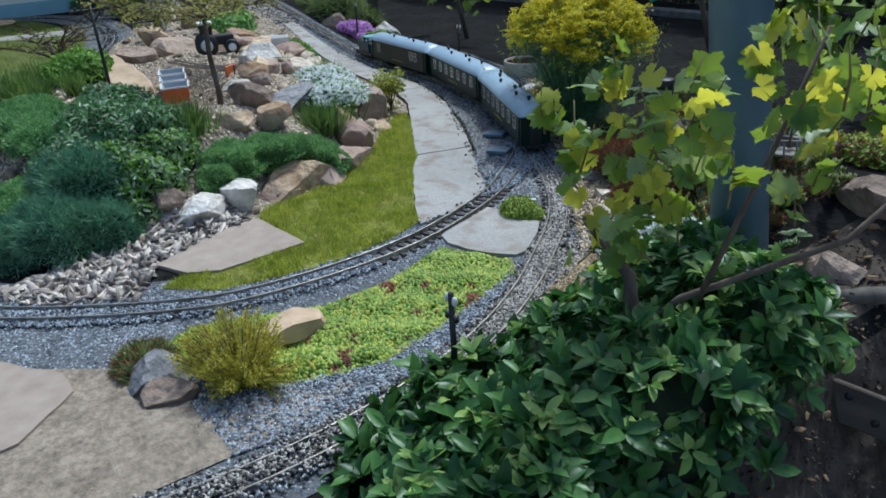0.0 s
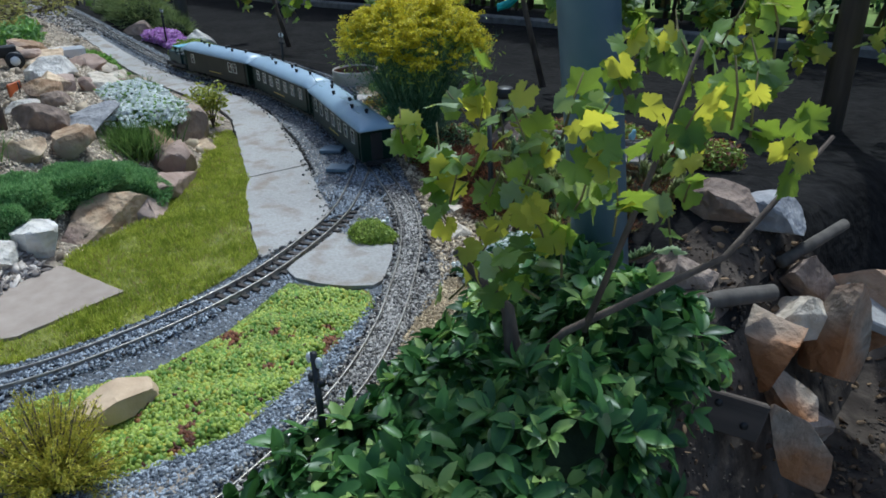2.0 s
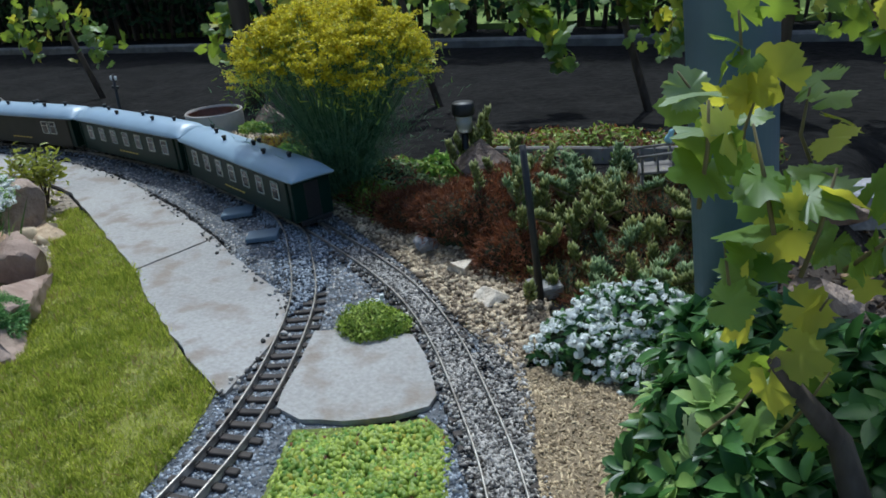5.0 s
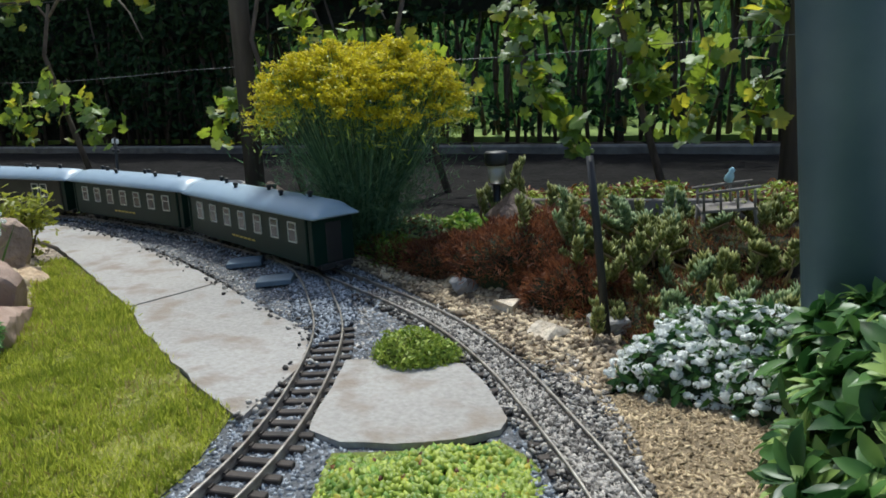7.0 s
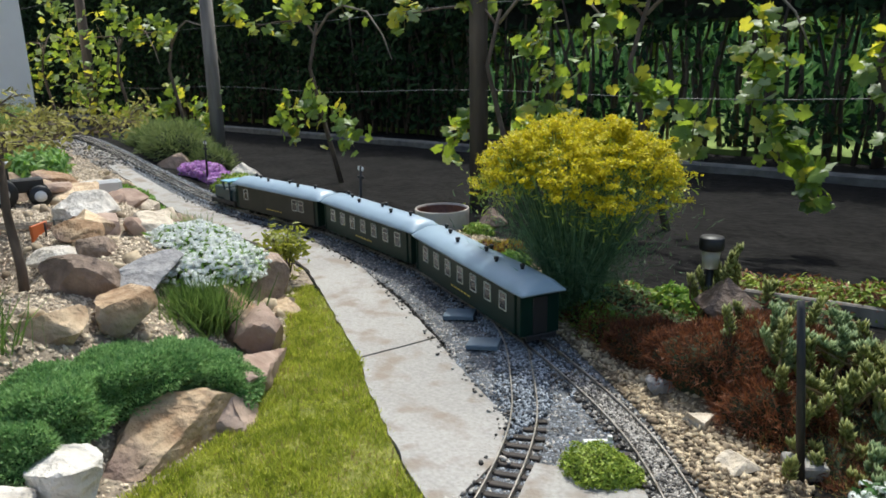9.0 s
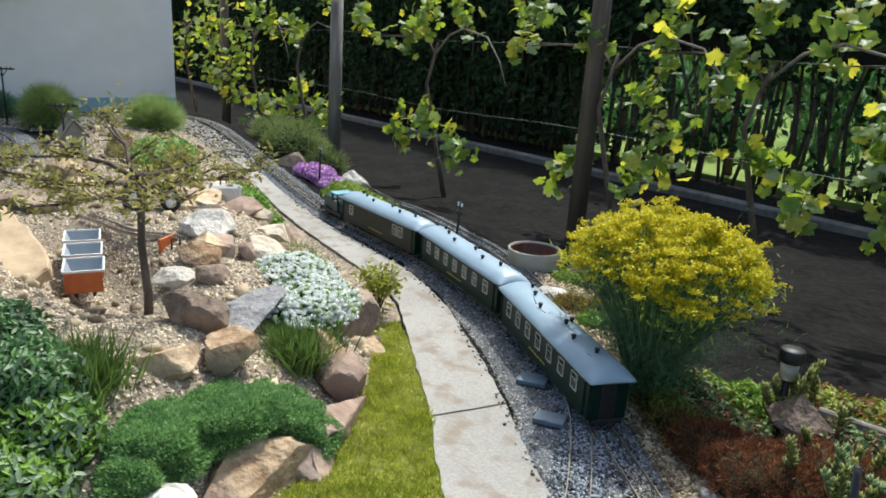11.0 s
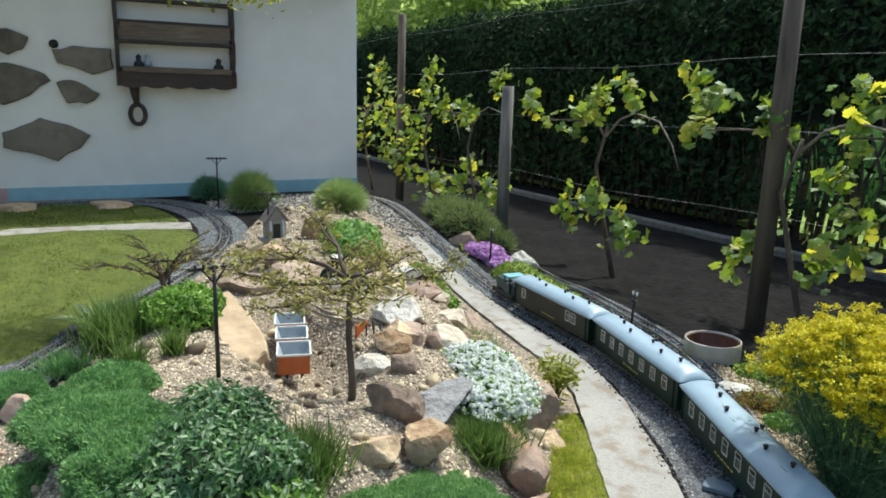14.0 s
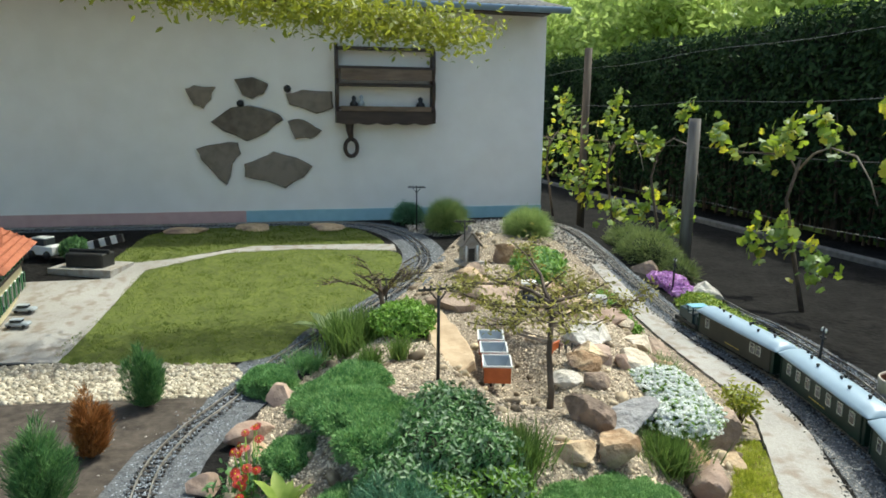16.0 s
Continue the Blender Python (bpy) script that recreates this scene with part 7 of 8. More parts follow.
def golden_conifer():
    rng = np.random.default_rng(142)
    x, y = 0.262, 0.585
    z = on_ground(x, y)
    ob = thing("golden_conifer", (x, y, z), "golden-green feathery dwarf conifer beside the track", "shrub")
    P, D, stems = [], [], []
    for _ in range(130):
        a, r = rng.uniform(0, 6.28), math.sqrt(rng.uniform(0, 1))
        foot = np.array((x + 0.03 * r * math.cos(a), y + 0.025 * r * math.sin(a), z))
        tip = np.array((x + 0.14 * r * math.cos(a), y + 0.115 * r * math.sin(a), z + 0.1 - 0.05 * r * r + rng.normal() * 0.018))
        d = (tip - foot) / np.linalg.norm(tip - foot)
        stems.append(([tuple(foot), tuple(tip)], [0.002, 0.0008]))
        k = rng.uniform(0.1, 1, (130, 1))
        P.append(foot + (tip - foot) * k + rng.normal(size=(130, 3)) * 0.0045)
        D.append(d + rng.normal(size=(130, 3)) * 0.8)
    tagged(child("stemwork", rods_mesh("stemwork", stems, M_BARK, 4), ob, placed=True), kind="stuff")
    P, D = np.concatenate(P), np.concatenate(D)
    V, F = upright(needle(0.1), P, D, rng.uniform(0.006, 0.0135, len(P)), rng)
    child("foliage", mesh_np("foliage", V, F, M_ORANGEFOL), ob, placed=True)


golden_conifer()
bush("low_sedum", "olive sedum cushion beside grey stone", "sedum", [(0.11, 0.45, 0.0, 0.06, 0.055, 0.035)], 3000, ND, (0.01, 0.02), M_OLIVEGREEN, 143, 0.7, tips=(M_RUSTSEDUM, 0.25), stand=True)

# sapling at the path, small trees of the rockery


M_OLIVE = leafy("olive_leaf", (0.2, 0.19, 0.045), (0.42, 0.39, 0.11), 0.5, 0.45)


def small_tree(name, label, x, y, trunk, limbs, leaves, size, mat, seed, spread=0.035, off=0.0):
    """Trunk and limbs as lines of points relative to the foot; leaves cluster on the limbs."""
    rng = np.random.default_rng(seed)
    z = on_ground(x, y) - 0.015
    ob = thing(name, (x, y, z), label, "tree", "small rockery trees")
    w = [([(x + a, y + b, z + c) for a, b, c in pts], rad) for pts, rad in trunk]
    lw = [([(x + a, y + b, z + c) for a, b, c in pts], rad) for pts, rad in limbs]
    child("trunk", rods_mesh("trunk", w, M_BARK, 8), ob, placed=True)
    tagged(child("limb_growth", rods_mesh("limb_growth", lw, M_BARK, 6), ob, placed=True), kind="stuff")
    P = []
    for pts, _ in lw:
        q = np.array(pts)
        k = rng.uniform(off, 1, leaves) * (len(q) - 1)
        i = np.minimum(k.astype(int), len(q) - 2)
        P.append(q[i] + (q[i + 1] - q[i]) * (k - i)[:, None])
    P = np.concatenate(P)
    P = P + rng.normal(size=P.shape) * spread
    V, F = scatter(OV, P, rng.normal(size=P.shape) * 0.6 + (0, 0, 0.7), rng.uniform(size[0], size[1], len(P)), rng=rng)
    child("foliage", mesh_np("foliage", V, F, mat), ob, placed=True)


def limbs_of(n, z0, reach, rise, seed, zvar=0.05, twigs=3, rad=0.008):
    rng, out = random.Random(seed), []
    for i in range(n):
        a = 2 * math.pi * i / n + rng.uniform(-0.3, 0.3)
        r0, zz = reach * rng.uniform(0.7, 1.15), z0 + rng.uniform(-zvar, zvar)
        mid = (math.cos(a) * r0 * 0.5, math.sin(a) * r0 * 0.5, zz + rise * 0.6)
        tip = (math.cos(a + 0.2) * r0, math.sin(a + 0.2) * r0, zz + rise + rng.uniform(-0.03, 0.03))
        out.append(([(0, 0, zz - 0.02), mid, tip], [rad, rad * 0.6, rad * 0.3]))
        for _ in range(twigs):
            b = a + rng.uniform(-0.9, 0.9)
            out.append(([mid, (mid[0] + math.cos(b) * r0 * 0.4, mid[1] + math.sin(b) * r0 * 0.4, mid[2] + rng.uniform(0.0, 0.08))], [rad * 0.5, rad * 0.2]))
    return out


def gnarled(n, z0, reach, rise, seed, rad=0.007):
    """Crooked limbs that fork into twigs and twiglets."""
    rng, out = random.Random(seed), []

    def grow(p, a, pitch, length, r, depth):
        pts = [p]
        for _ in range(4):
            a += rng.uniform(-0.45, 0.45)
            pitch = max(0.0, min(0.6, pitch + rng.uniform(-0.4, 0.32)))
            q = pts[-1]
            d = length / 4
            pts.append((q[0] + d * math.cos(a) * math.cos(pitch), q[1] + d * math.sin(a) * math.cos(pitch), q[2] + d * math.sin(pitch)))
        out.append((pts, [r, r * 0.85, r * 0.7, r * 0.5, r * 0.3]))
        if depth:
            for k in (1, 2, 2, 3, 3, 4):
                grow(pts[k], a + rng.uniform(-1.3, 1.3), rng.uniform(-0.1, 0.7), length * rng.uniform(0.3, 0.5), r * 0.5, depth - 1)

    for i in range(n):
        grow((0, 0, z0 + rng.uniform(-0.04, 0.02)), 2 * math.pi * i / n + rng.uniform(-0.4, 0.4), rise + rng.uniform(-0.2, 0.2), reach * rng.uniform(0.75, 1.1), rad, 2)
    return out


small_tree("bonsai_tree", "gnarled small tree with wide crooked limbs and sparse olive leaves", -1.215, 1.066, [([(0.02, 0, 0), (0.03, 0, 0.08), (0.0, 0.0, 0.2), (-0.012, 0.01, 0.36)], [0.0125, 0.0105, 0.009, 0.0085])],
           [([(a - 0.01, b, c) for a, b, c in p], q) for p, q in gnarled(8, 0.37, 0.27, 0.36, 3, 0.0075)], 8, (0.011, 0.022), M_OLIVE, 150, 0.013, 0.3)
small_tree("bonsai_tree", "bare gnarled bonsai with few buds by the ballast", -2.5, 0.72, [([(0, 0, 0), (0.008, 0.01, 0.09), (0, -0.01, 0.2), (-0.01, -0.02, 0.28)], [0.016, 0.013, 0.012, 0.01])], gnarled(7, 0.22, 0.24, 0.85, 5, 0.007), 2, (0.008, 0.016), M_OLIVE, 151, 0.006, 0.3)
small_tree("sapling", "small leafy sapling with yellow-green leaves at the path edge", -1.22, 1.79, [([(0, 0, 0), (0, 0, 0.05)], [0.006, 0.005])], limbs_of(7, 0.05, 0.075, 0.1, 7, 0.02, 3, 0.003), 20, (0.016, 0.028), M_APPLE, 152, 0.016)
bush("grass_bush", "rounded feathery green bush by the wall", "shrub", [(-4.42, 1.5, 0.06, 0.1, 0.1, 0.13)], 7000, needle(0.018), (0.06, 0.12), M_FEATHER, 153, 0.4, core=M_CUSHCORE, stand=True)
bush("grass_bush", "rounded feathery green bush near the building corner", "shrub", [(-4.0, 2.0, 0.04, 0.11, 0.11, 0.1)], 7000, needle(0.018), (0.06, 0.12), M_FEATHER, 154, 0.4, core=M_CUSHCORE, stand=True)
bush("blue_bush", "blue-green lavender bush by the wall", "shrub", [(-4.85, 1.28, 0.04, 0.09, 0.09, 0.09)], 3600, needle(0.03), (0.04, 0.08), M_BLUEFOL, 155, 0.4, stand=True)
bush("leafy_clump", "leafy green clump behind the model chapel", "shrub", [(-3.2, 1.78, 0.02, 0.2, 0.15, 0.09), (-2.95, 1.7, 0.02, 0.16, 0.12, 0.08)], 3200, OV, (0.025, 0.05), M_CUSHION, 156, 0.7, tips=(M_MIDGREEN, 0.3))
bush("leafy_clump", "low green cushion beside the path", "groundcover", [(-2.62, 1.98, 0.0, 0.17, 0.08, 0.06), (-2.35, 1.93, 0.0, 0.1, 0.07, 0.05), (-2.85, 2.06, 0.0, 0.14, 0.06, 0.05)], 3600, OV, (0.014, 0.03), M_MIDGREEN, 157, 0.7)
bush("feathery_shrub", "olive feathery shrub behind the track", "shrub", [(-3.6, 2.75, 0.05, 0.24, 0.16, 0.16), (-3.95, 2.8, 0.05, 0.22, 0.14, 0.14), (-3.3, 2.8, 0.02, 0.14, 0.1, 0.1)], 6000, needle(0.04), (0.04, 0.08), M_OLIVEGREEN, 158, 0.5, stand=True)
bush("green_tuft_shrub", "fresh green tufted plant beside the mound", "shrub", [(-2.0, 0.74, 0.03, 0.15, 0.13, 0.08)], 4200, OV, (0.014, 0.028), M_MIDGREEN, 159, 0.7)
tuft("grass_tuft", "tall soft green grass tuft by the ballast", "grass tuft", -2.1, 0.56, 1500, 0.2, 0.15, M_TUFT, 160, lean=0.4)
tuft("grass_tuft", "arching green tuft at the lawn edge", "grass tuft", -2.2, 0.34, 600, 0.1, 0.11, M_CONIFER, 161, lean=0.6)
tuft("grass_tuft", "olive grass tuft on cream gravel", "grass tuft", -1.55, 0.53, 300, 0.125, 0.04, M_TUFT, 163, lean=0.3)
tuft("grass_tuft", "thin green tuft on cream gravel", "grass tuft", -1.66, 0.655, 260, 0.12, 0.035, M_TUFT, 164, lean=0.3)
def broad_clump(name, label, x, y, n, size, mat, seed, rise=1.0):
    """A rosette of broad arching leaves."""
    rng = np.random.default_rng(seed)
    z = on_ground(x, y)
    ob = thing(name, (x, y, z), label, "perennial")
    for k in range(n):
        a = 2.4 * k + rng.uniform(-0.3, 0.3)
        out = np.array((math.cos(a), math.sin(a), 0.0))
        V, F = facing(broad(), np.array([(x, y, z + 0.004)]) + out * 0.012, np.array([out + (0, 0, rise * rng.uniform(0.6, 1.5))]), np.array([(0, 0, 1.0)]) - out * 0.8, np.array([size * rng.uniform(0.7, 1.1)]))
        child("leaf", mesh_np("leaf", V, F, mat, True), ob, placed=True)


M_HOSTA = leafy("pale_broad_leaf", (0.17, 0.27, 0.045), (0.38, 0.46, 0.11), 0.45, 0.3)
broad_clump("iris_clump", "yellow-green broad leaves in front of the conifer", -0.94, 0.225, 10, 0.105, M_HOSTA, 165, 1.5)
broad_clump("iris_clump", "low pale broad leaves beside the red flowers", -0.9, 0.13, 9, 0.09, M_HOSTA, 168, 0.6)
tuft("grass_tuft", "dry olive tuft above the white flowers", "grass tuft", -1.5, 1.62, 500, 0.09, 0.09, M_SEDUM, 166, lean=0.5)

broad_clump("hosta_clump", "broad pale green leaf blades by the ballast", -2.6, 0.48, 11, 0.2, M_SEDUM, 162, 0.7)


def red_flowers():
    rng = np.random.default_rng(167)
    x, y = -1.14, 0.13
    z = on_ground(x, y)
    ob = thing("red_flowers", (x, y, z), "dark red daisy flowers on green stems", "flowers")
    P = np.array((x, y, z)) + np.c_[rng.uniform(-1, 1, (18, 2)) * (0.2, 0.05), rng.uniform(0.07, 0.15, 18)]
    tagged(child("stemwork", rods_mesh("stemwork", [([(x + (p[0] - x) * 0.3, y + (p[1] - y) * 0.3, z - 0.01), tuple(p)], 0.002) for p in P], M_MIDGREEN, 5), ob, placed=True), kind="stuff")
    for p in P:
        q = rng.normal(size=(1, 3)) * 0.3 + (0.6, -0.1, 1)
        V, F = scatter(daisy(), p[None], q, rng.uniform(0.012, 0.016, 1), rng=rng)
        f = child("flower", mesh_np("flower", V, F, M_RED), ob, placed=True)
        V, F = scatter(bead(), p[None] + q * 0.003, q, 0.007, rng=rng)
        child("flower_centre", mesh_np("flower_centre", V, F, M_YELLOW), f, "yellow flower centre", True)
    Q = np.array((x, y, z)) + np.c_[rng.normal(size=(260, 2)) * (0.07, 0.06), rng.uniform(0.0, 0.06, 260)]
    V, F = scatter(OV, Q, rng.normal(size=Q.shape) + (0, 0, 0.8), rng.uniform(0.02, 0.035, 260), rng=rng)
    child("foliage", mesh_np("foliage", V, F, M_DARKFOL), ob, placed=True)


red_flowers()


def column_conifer(x, y, h, r, mat, label, seed):
    rng = np.random.default_rng(seed)
    z = on_ground(x, y)
    ob = thing("dwarf_conifer", (x, y, z), label, "conifer", "small conifers on bare soil")
    child("trunk", rod_mesh("trunk", [(x, y, z - 0.02), (x, y, z + h * 0.8)], [0.01, 0.003], M_BARK, 6), ob, placed=True)
    P, D = [], []
    for j in range(16):
        a, q = rng.uniform(0, 6.28), math.sqrt(rng.uniform(0, 1))
        hh = h * (1.05 - 0.45 * q) * rng.uniform(0.8, 1.1)
        k = rng.uniform(0, 1, 330)
        w = r * 0.42 * np.sin(np.clip(k * 0.85 + 0.1, 0, 1) * math.pi) ** 0.8
        b, c = rng.uniform(0, 6.28, 330), np.sqrt(rng.uniform(0.1, 1, 330))
        flare = r * 0.75 * q * (0.45 + 0.55 * np.sqrt(k))
        P.append(np.stack([x + math.cos(a) * flare + np.cos(b) * w * c, y + math.sin(a) * flare + np.sin(b) * w * c, z + 0.015 + k * hh * 0.9], 1))
        D.append(np.stack([math.cos(a) * 0.3 + np.cos(b) * 0.4, math.sin(a) * 0.3 + np.sin(b) * 0.4, np.ones(330)], 1) + rng.normal(size=(330, 3)) * 0.3)
    P, D = np.concatenate(P), np.concatenate(D)
    V, F = upright(needle(0.05), P, D, rng.uniform(0.018, 0.042, len(P)), rng)
    child("foliage", mesh_np("foliage", V, F, mat), ob, placed=True)


column_conifer(-1.88, -0.27, 0.3, 0.075, M_DARKFOL, "dark green upright dwarf conifer", 170)
column_conifer(-1.49, -0.37, 0.26, 0.065, M_RUSTCON, "rust-brown dried upright conifer", 171)
column_conifer(-1.19, -0.43, 0.27, 0.1, M_DARKFOL, "dark rounded dwarf conifer on bare soil", 172)


def apple_branch():
    rng = np.random.default_rng(175)
    ob = thing("fruit_tree", (-1.9, -2.9, -0.02), "overhanging yellow-green fruit tree branch, unseen crown added to shade the wall", "tree")
    pts = [(-2.2, -2.2, 2.35), (-2.6, -1.2, 1.95), (-2.9, -0.45, 1.72), (-3.0, 0.5, 1.62), (-3.0, 1.3, 1.52)]
    child("limb", rods_mesh("limb", [(pts, [0.035, 0.025, 0.016, 0.01, 0.004]), ([pts[2], (-2.8, 0.5, 1.8), (-2.9, 1.0, 1.75)], [0.012, 0.008, 0.003])], M_BARK, 7), ob, placed=True)
    child("trunk", rods_mesh("trunk", [([(-1.9, -2.9, -0.6), (-1.95, -2.8, 0.9), (-2.2, -2.2, 2.35)], [0.09, 0.07, 0.04])], M_BARK, 10), ob, placed=True)
    q = np.array(pts)[1:]
    # unseen leaf mass above the view, added to block sky from the wall's left
    shade_hearts = np.concatenate([np.clip(rng.normal(size=(60, 3)), -1.8, 1.8) * (0.75, 0.5, 0.25) + (-3.1, -2.75, 2.75), np.clip(rng.normal(size=(130, 3)), -1.5, 1.5) * (0.55, 0.9, 0.3) + (-3.9, -1.85, 2.75)])
    Q = (shade_hearts[:, None] + np.clip(rng.normal(size=(190, 200, 3)), -2, 2) * 0.18).reshape(-1, 3)
    V, F = scatter(lozenge(), Q, rng.normal(size=Q.shape) * 0.6 + (0, 0, 0.7), rng.uniform(0.06, 0.1, len(Q)), rng=rng)
    child("crown", mesh_np("crown", V, F, M_APPLE), ob, placed=True)
    k = rng.beta(1.6, 1.2, 6800) * 3
    i = np.minimum(k.astype(int), 2)
    P = q[i] + (q[i + 1] - q[i]) * (k - i)[:, None] + rng.normal(size=(6800, 3)) * (0.13, 0.1, 0.055) - (0, 0, 0.005)
    V, F = scatter(OV, P, rng.normal(size=P.shape) * 0.6 + (0.2, 0, 0.7), rng.uniform(0.03, 0.055, 6800), rng=rng)
    child("foliage", mesh_np("foliage", V, F, M_APPLE), ob, placed=True)


apple_branch()


# ---- garden objects ----
def at_ground(ob, x, y, up=0.0, turn=(0, 0, 0)):
    ob.matrix_basis = pose(x, y, on_ground(x, y, up), *turn)
    return ob


M_PIPE_INSIDE = surface("red_brown_lining", (0.07, 0.022, 0.012), (0.17, 0.06, 0.03), 40, 0.45, 0.4, 0.002)


def clay_pipe():
    ob = tagged(new("clay_pipe", lathe("clay_pipe", [(0.108, -0.1), (0.109, 0.05), (0.11, 0.08), (0.108, 0.084), (0.104, 0.084), (0.103, 0.076), (0.102, -0.08), (0.004, -0.08)], M_LIMEPIPE, 36)),
                "short cream clay pipe sunk in dark soil", "clay pipe")
    child("inner_glaze", lathe("inner_glaze", [(0.1018, -0.05), (0.1024, 0.074), (0.1016, 0.0765), (0.1006, 0.074), (0.1, -0.05)], M_PIPE_INSIDE, 36), ob, "dark red-brown lining inside the pipe")
    child("soil_filling", lathe("soil_filling", [(0.002, -0.01), (0.05, -0.007), (0.0995, -0.005), (0.0995, -0.02), (0.002, -0.02)], M_SOIL, 24), ob, "dark brown soil inside the pipe")
    at_ground(ob, -1.365, 2.665, -0.012)


clay_pipe()


def solar_lamp():
    x, y = -0.08, 2.15
    ob = thing("solar_lamp", (x, y, on_ground(x, y)), "black-capped solar garden lamp on a short stake", "garden lamp", m=Matrix.Translation((x, y, 0.1)))
    child("stake", lathe("stake", [(0.002, -0.1), (0.009, -0.07), (0.009, 0.07), (0.002, 0.07)], M_BLACK, 12), ob)
    m, tree, bsdf = nodes_of("frosted_lamp_glass")
    bsdf.inputs["Base Color"].default_value, bsdf.inputs["Roughness"].default_value, bsdf.inputs["Transmission Weight"].default_value = (0.75, 0.72, 0.66, 1), 0.3, 0.6
    child("diffuser", lathe("diffuser", [(0.002, 0.07), (0.018, 0.07), (0.021, 0.115), (0.002, 0.115)], m, 20), ob, "frosted clear lamp body")
    child("cap", lathe("cap", [(0.002, 0.113), (0.026, 0.113), (0.028, 0.118), (0.028, 0.14), (0.025, 0.144), (0.002, 0.145)], M_BLACK, 24), ob)


solar_lamp()


def slate(x, y, turn, sx, sy):
    ob = tagged(new("slate_plate", solid(box_bm([(0, 0, 0, sx, sy, 0.012)], 0.0015), "slate_plate", M_SLATE)), "small blue-grey slate plate lying on ballast", "slate plate", "slate plates by the points")
    at_ground(ob, x, y, 0.014, (2, -3, turn))


slate(-0.441, 1.759, 25, 0.075, 0.05)
slate(-0.61, 1.875, 28, 0.08, 0.055)
tagged(at_ground(new("point_lever", solid(box_bm([(0, 0, 0.008, 0.05, 0.012, 0.006), (0.02, 0, 0.014, 0.008, 0.008, 0.012)], 0.001), "point_lever", M_WHITEP)), -0.02, 1.535, 0.008, (0, 0, 40)), "small white point lever beside the rails", "lever")
tagged(at_ground(new("paving_block", solid(box_bm([(0, 0, 0.02, 0.06, 0.045, 0.05)], 0.003), "paving_block", M_CONC)), 0.265, 1.68, -0.018, (6, 0, 35)), "small grey concrete block in the raised bed", "block")
tagged(new("garden_stake", rod_mesh("garden_stake", [(0.275, 1.64, on_ground(0.27, 1.64) - 0.03), (0.25, 1.66, 0.18), (0.235, 1.675, 0.285)], [0.007, 0.0065, 0.006], M_BLACK, 8)), "dark leaning iron stake in the raised bed", "stake")


def telegraph_pole(x, y, h, label, turn=0, arms=1, lamps=False, name="telegraph_pole"):
    z = on_ground(x, y)
    ob = thing(name, (x, y, z), label, "telegraph pole", "model telegraph poles", m=pose(x, y, z, 0, 0, turn))
    child("pole", rod_mesh("pole", [(0, 0, -0.02), (0, 0, h)], [0.0065, 0.005], M_BLACK, 8), ob)
    for k in range(arms):
        zc = h - 0.012 - 0.03 * k
        arm = child("crossarm", solid(box_bm([(0, 0, zc, 0.14, 0.009, 0.009)], 0.001), "crossarm", M_BLACK), ob)
        child("brace", rods_mesh("brace", [([(-0.035, 0, zc), (0, 0, zc - 0.045)], 0.0028), ([(0.035, 0, zc), (0, 0, zc - 0.045)], 0.0028)], M_BLACK, 5), ob)
        for dx in (-0.05, -0.028, 0.028, 0.05):
            child("insulator", lathe("insulator", [(0.001, 0), (0.003, 0), (0.0045, 0.004), (0.003, 0.009), (0.001, 0.01)], M_WHITEP if lamps else M_BLACK, 8), arm, m=pose(dx, 0, zc + 0.003))


telegraph_pole(-1.41, 0.747, 0.335, "dark model telegraph pole with a braced crossarm on the gravel", 98)
telegraph_pole(-3.37, 1.36, 0.3, "dark model telegraph pole by the chapel", 75)
telegraph_pole(-4.61, 1.3, 0.34, "dark model telegraph pole near the wall", 75)
telegraph_pole(-2.52, 0.74, 0.26, "dark model telegraph pole by the loop track", 75)


def signal(x, y, h, label, lean=(0, 0)):
    z = on_ground(x, y)
    ob = thing("model_lamp_post", (x, y, z), label, "lamp post", "model lamp posts", m=pose(x, y, z, lean[0], lean[1], 0))
    child("pole", rod_mesh("pole", [(0, 0, -0.02), (0, 0, h)], [0.006, 0.005], M_BLACK, 8), ob)
    for dx in (-0.01, 0.01):
        child("lamp_head", lathe("lamp_head", [(0.001, 0), (0.004, 0.002), (0.005, 0.01), (0.003, 0.015), (0.001, 0.016)], M_WHITEP, 10), ob, "small white lamp", m=pose(dx, 0, h - 0.02))
        child("lamp_head", lathe("lamp_head", [(0.001, 0), (0.006, 0.002), (0.006, 0.01), (0.001, 0.012)], M_BLACK, 10), ob, m=pose(dx, 0, h - 0.05))


signal(-1.52, 2.36, 0.27, "dark model signal post with white lamps in the green strip", (0, 4))
signal(-2.95, 2.56, 0.22, "dark model signal post beside purple flowers", (0, 3))
signal(0.585, 0.85, 0.22, "dark model signal post with white lamps beside the track")


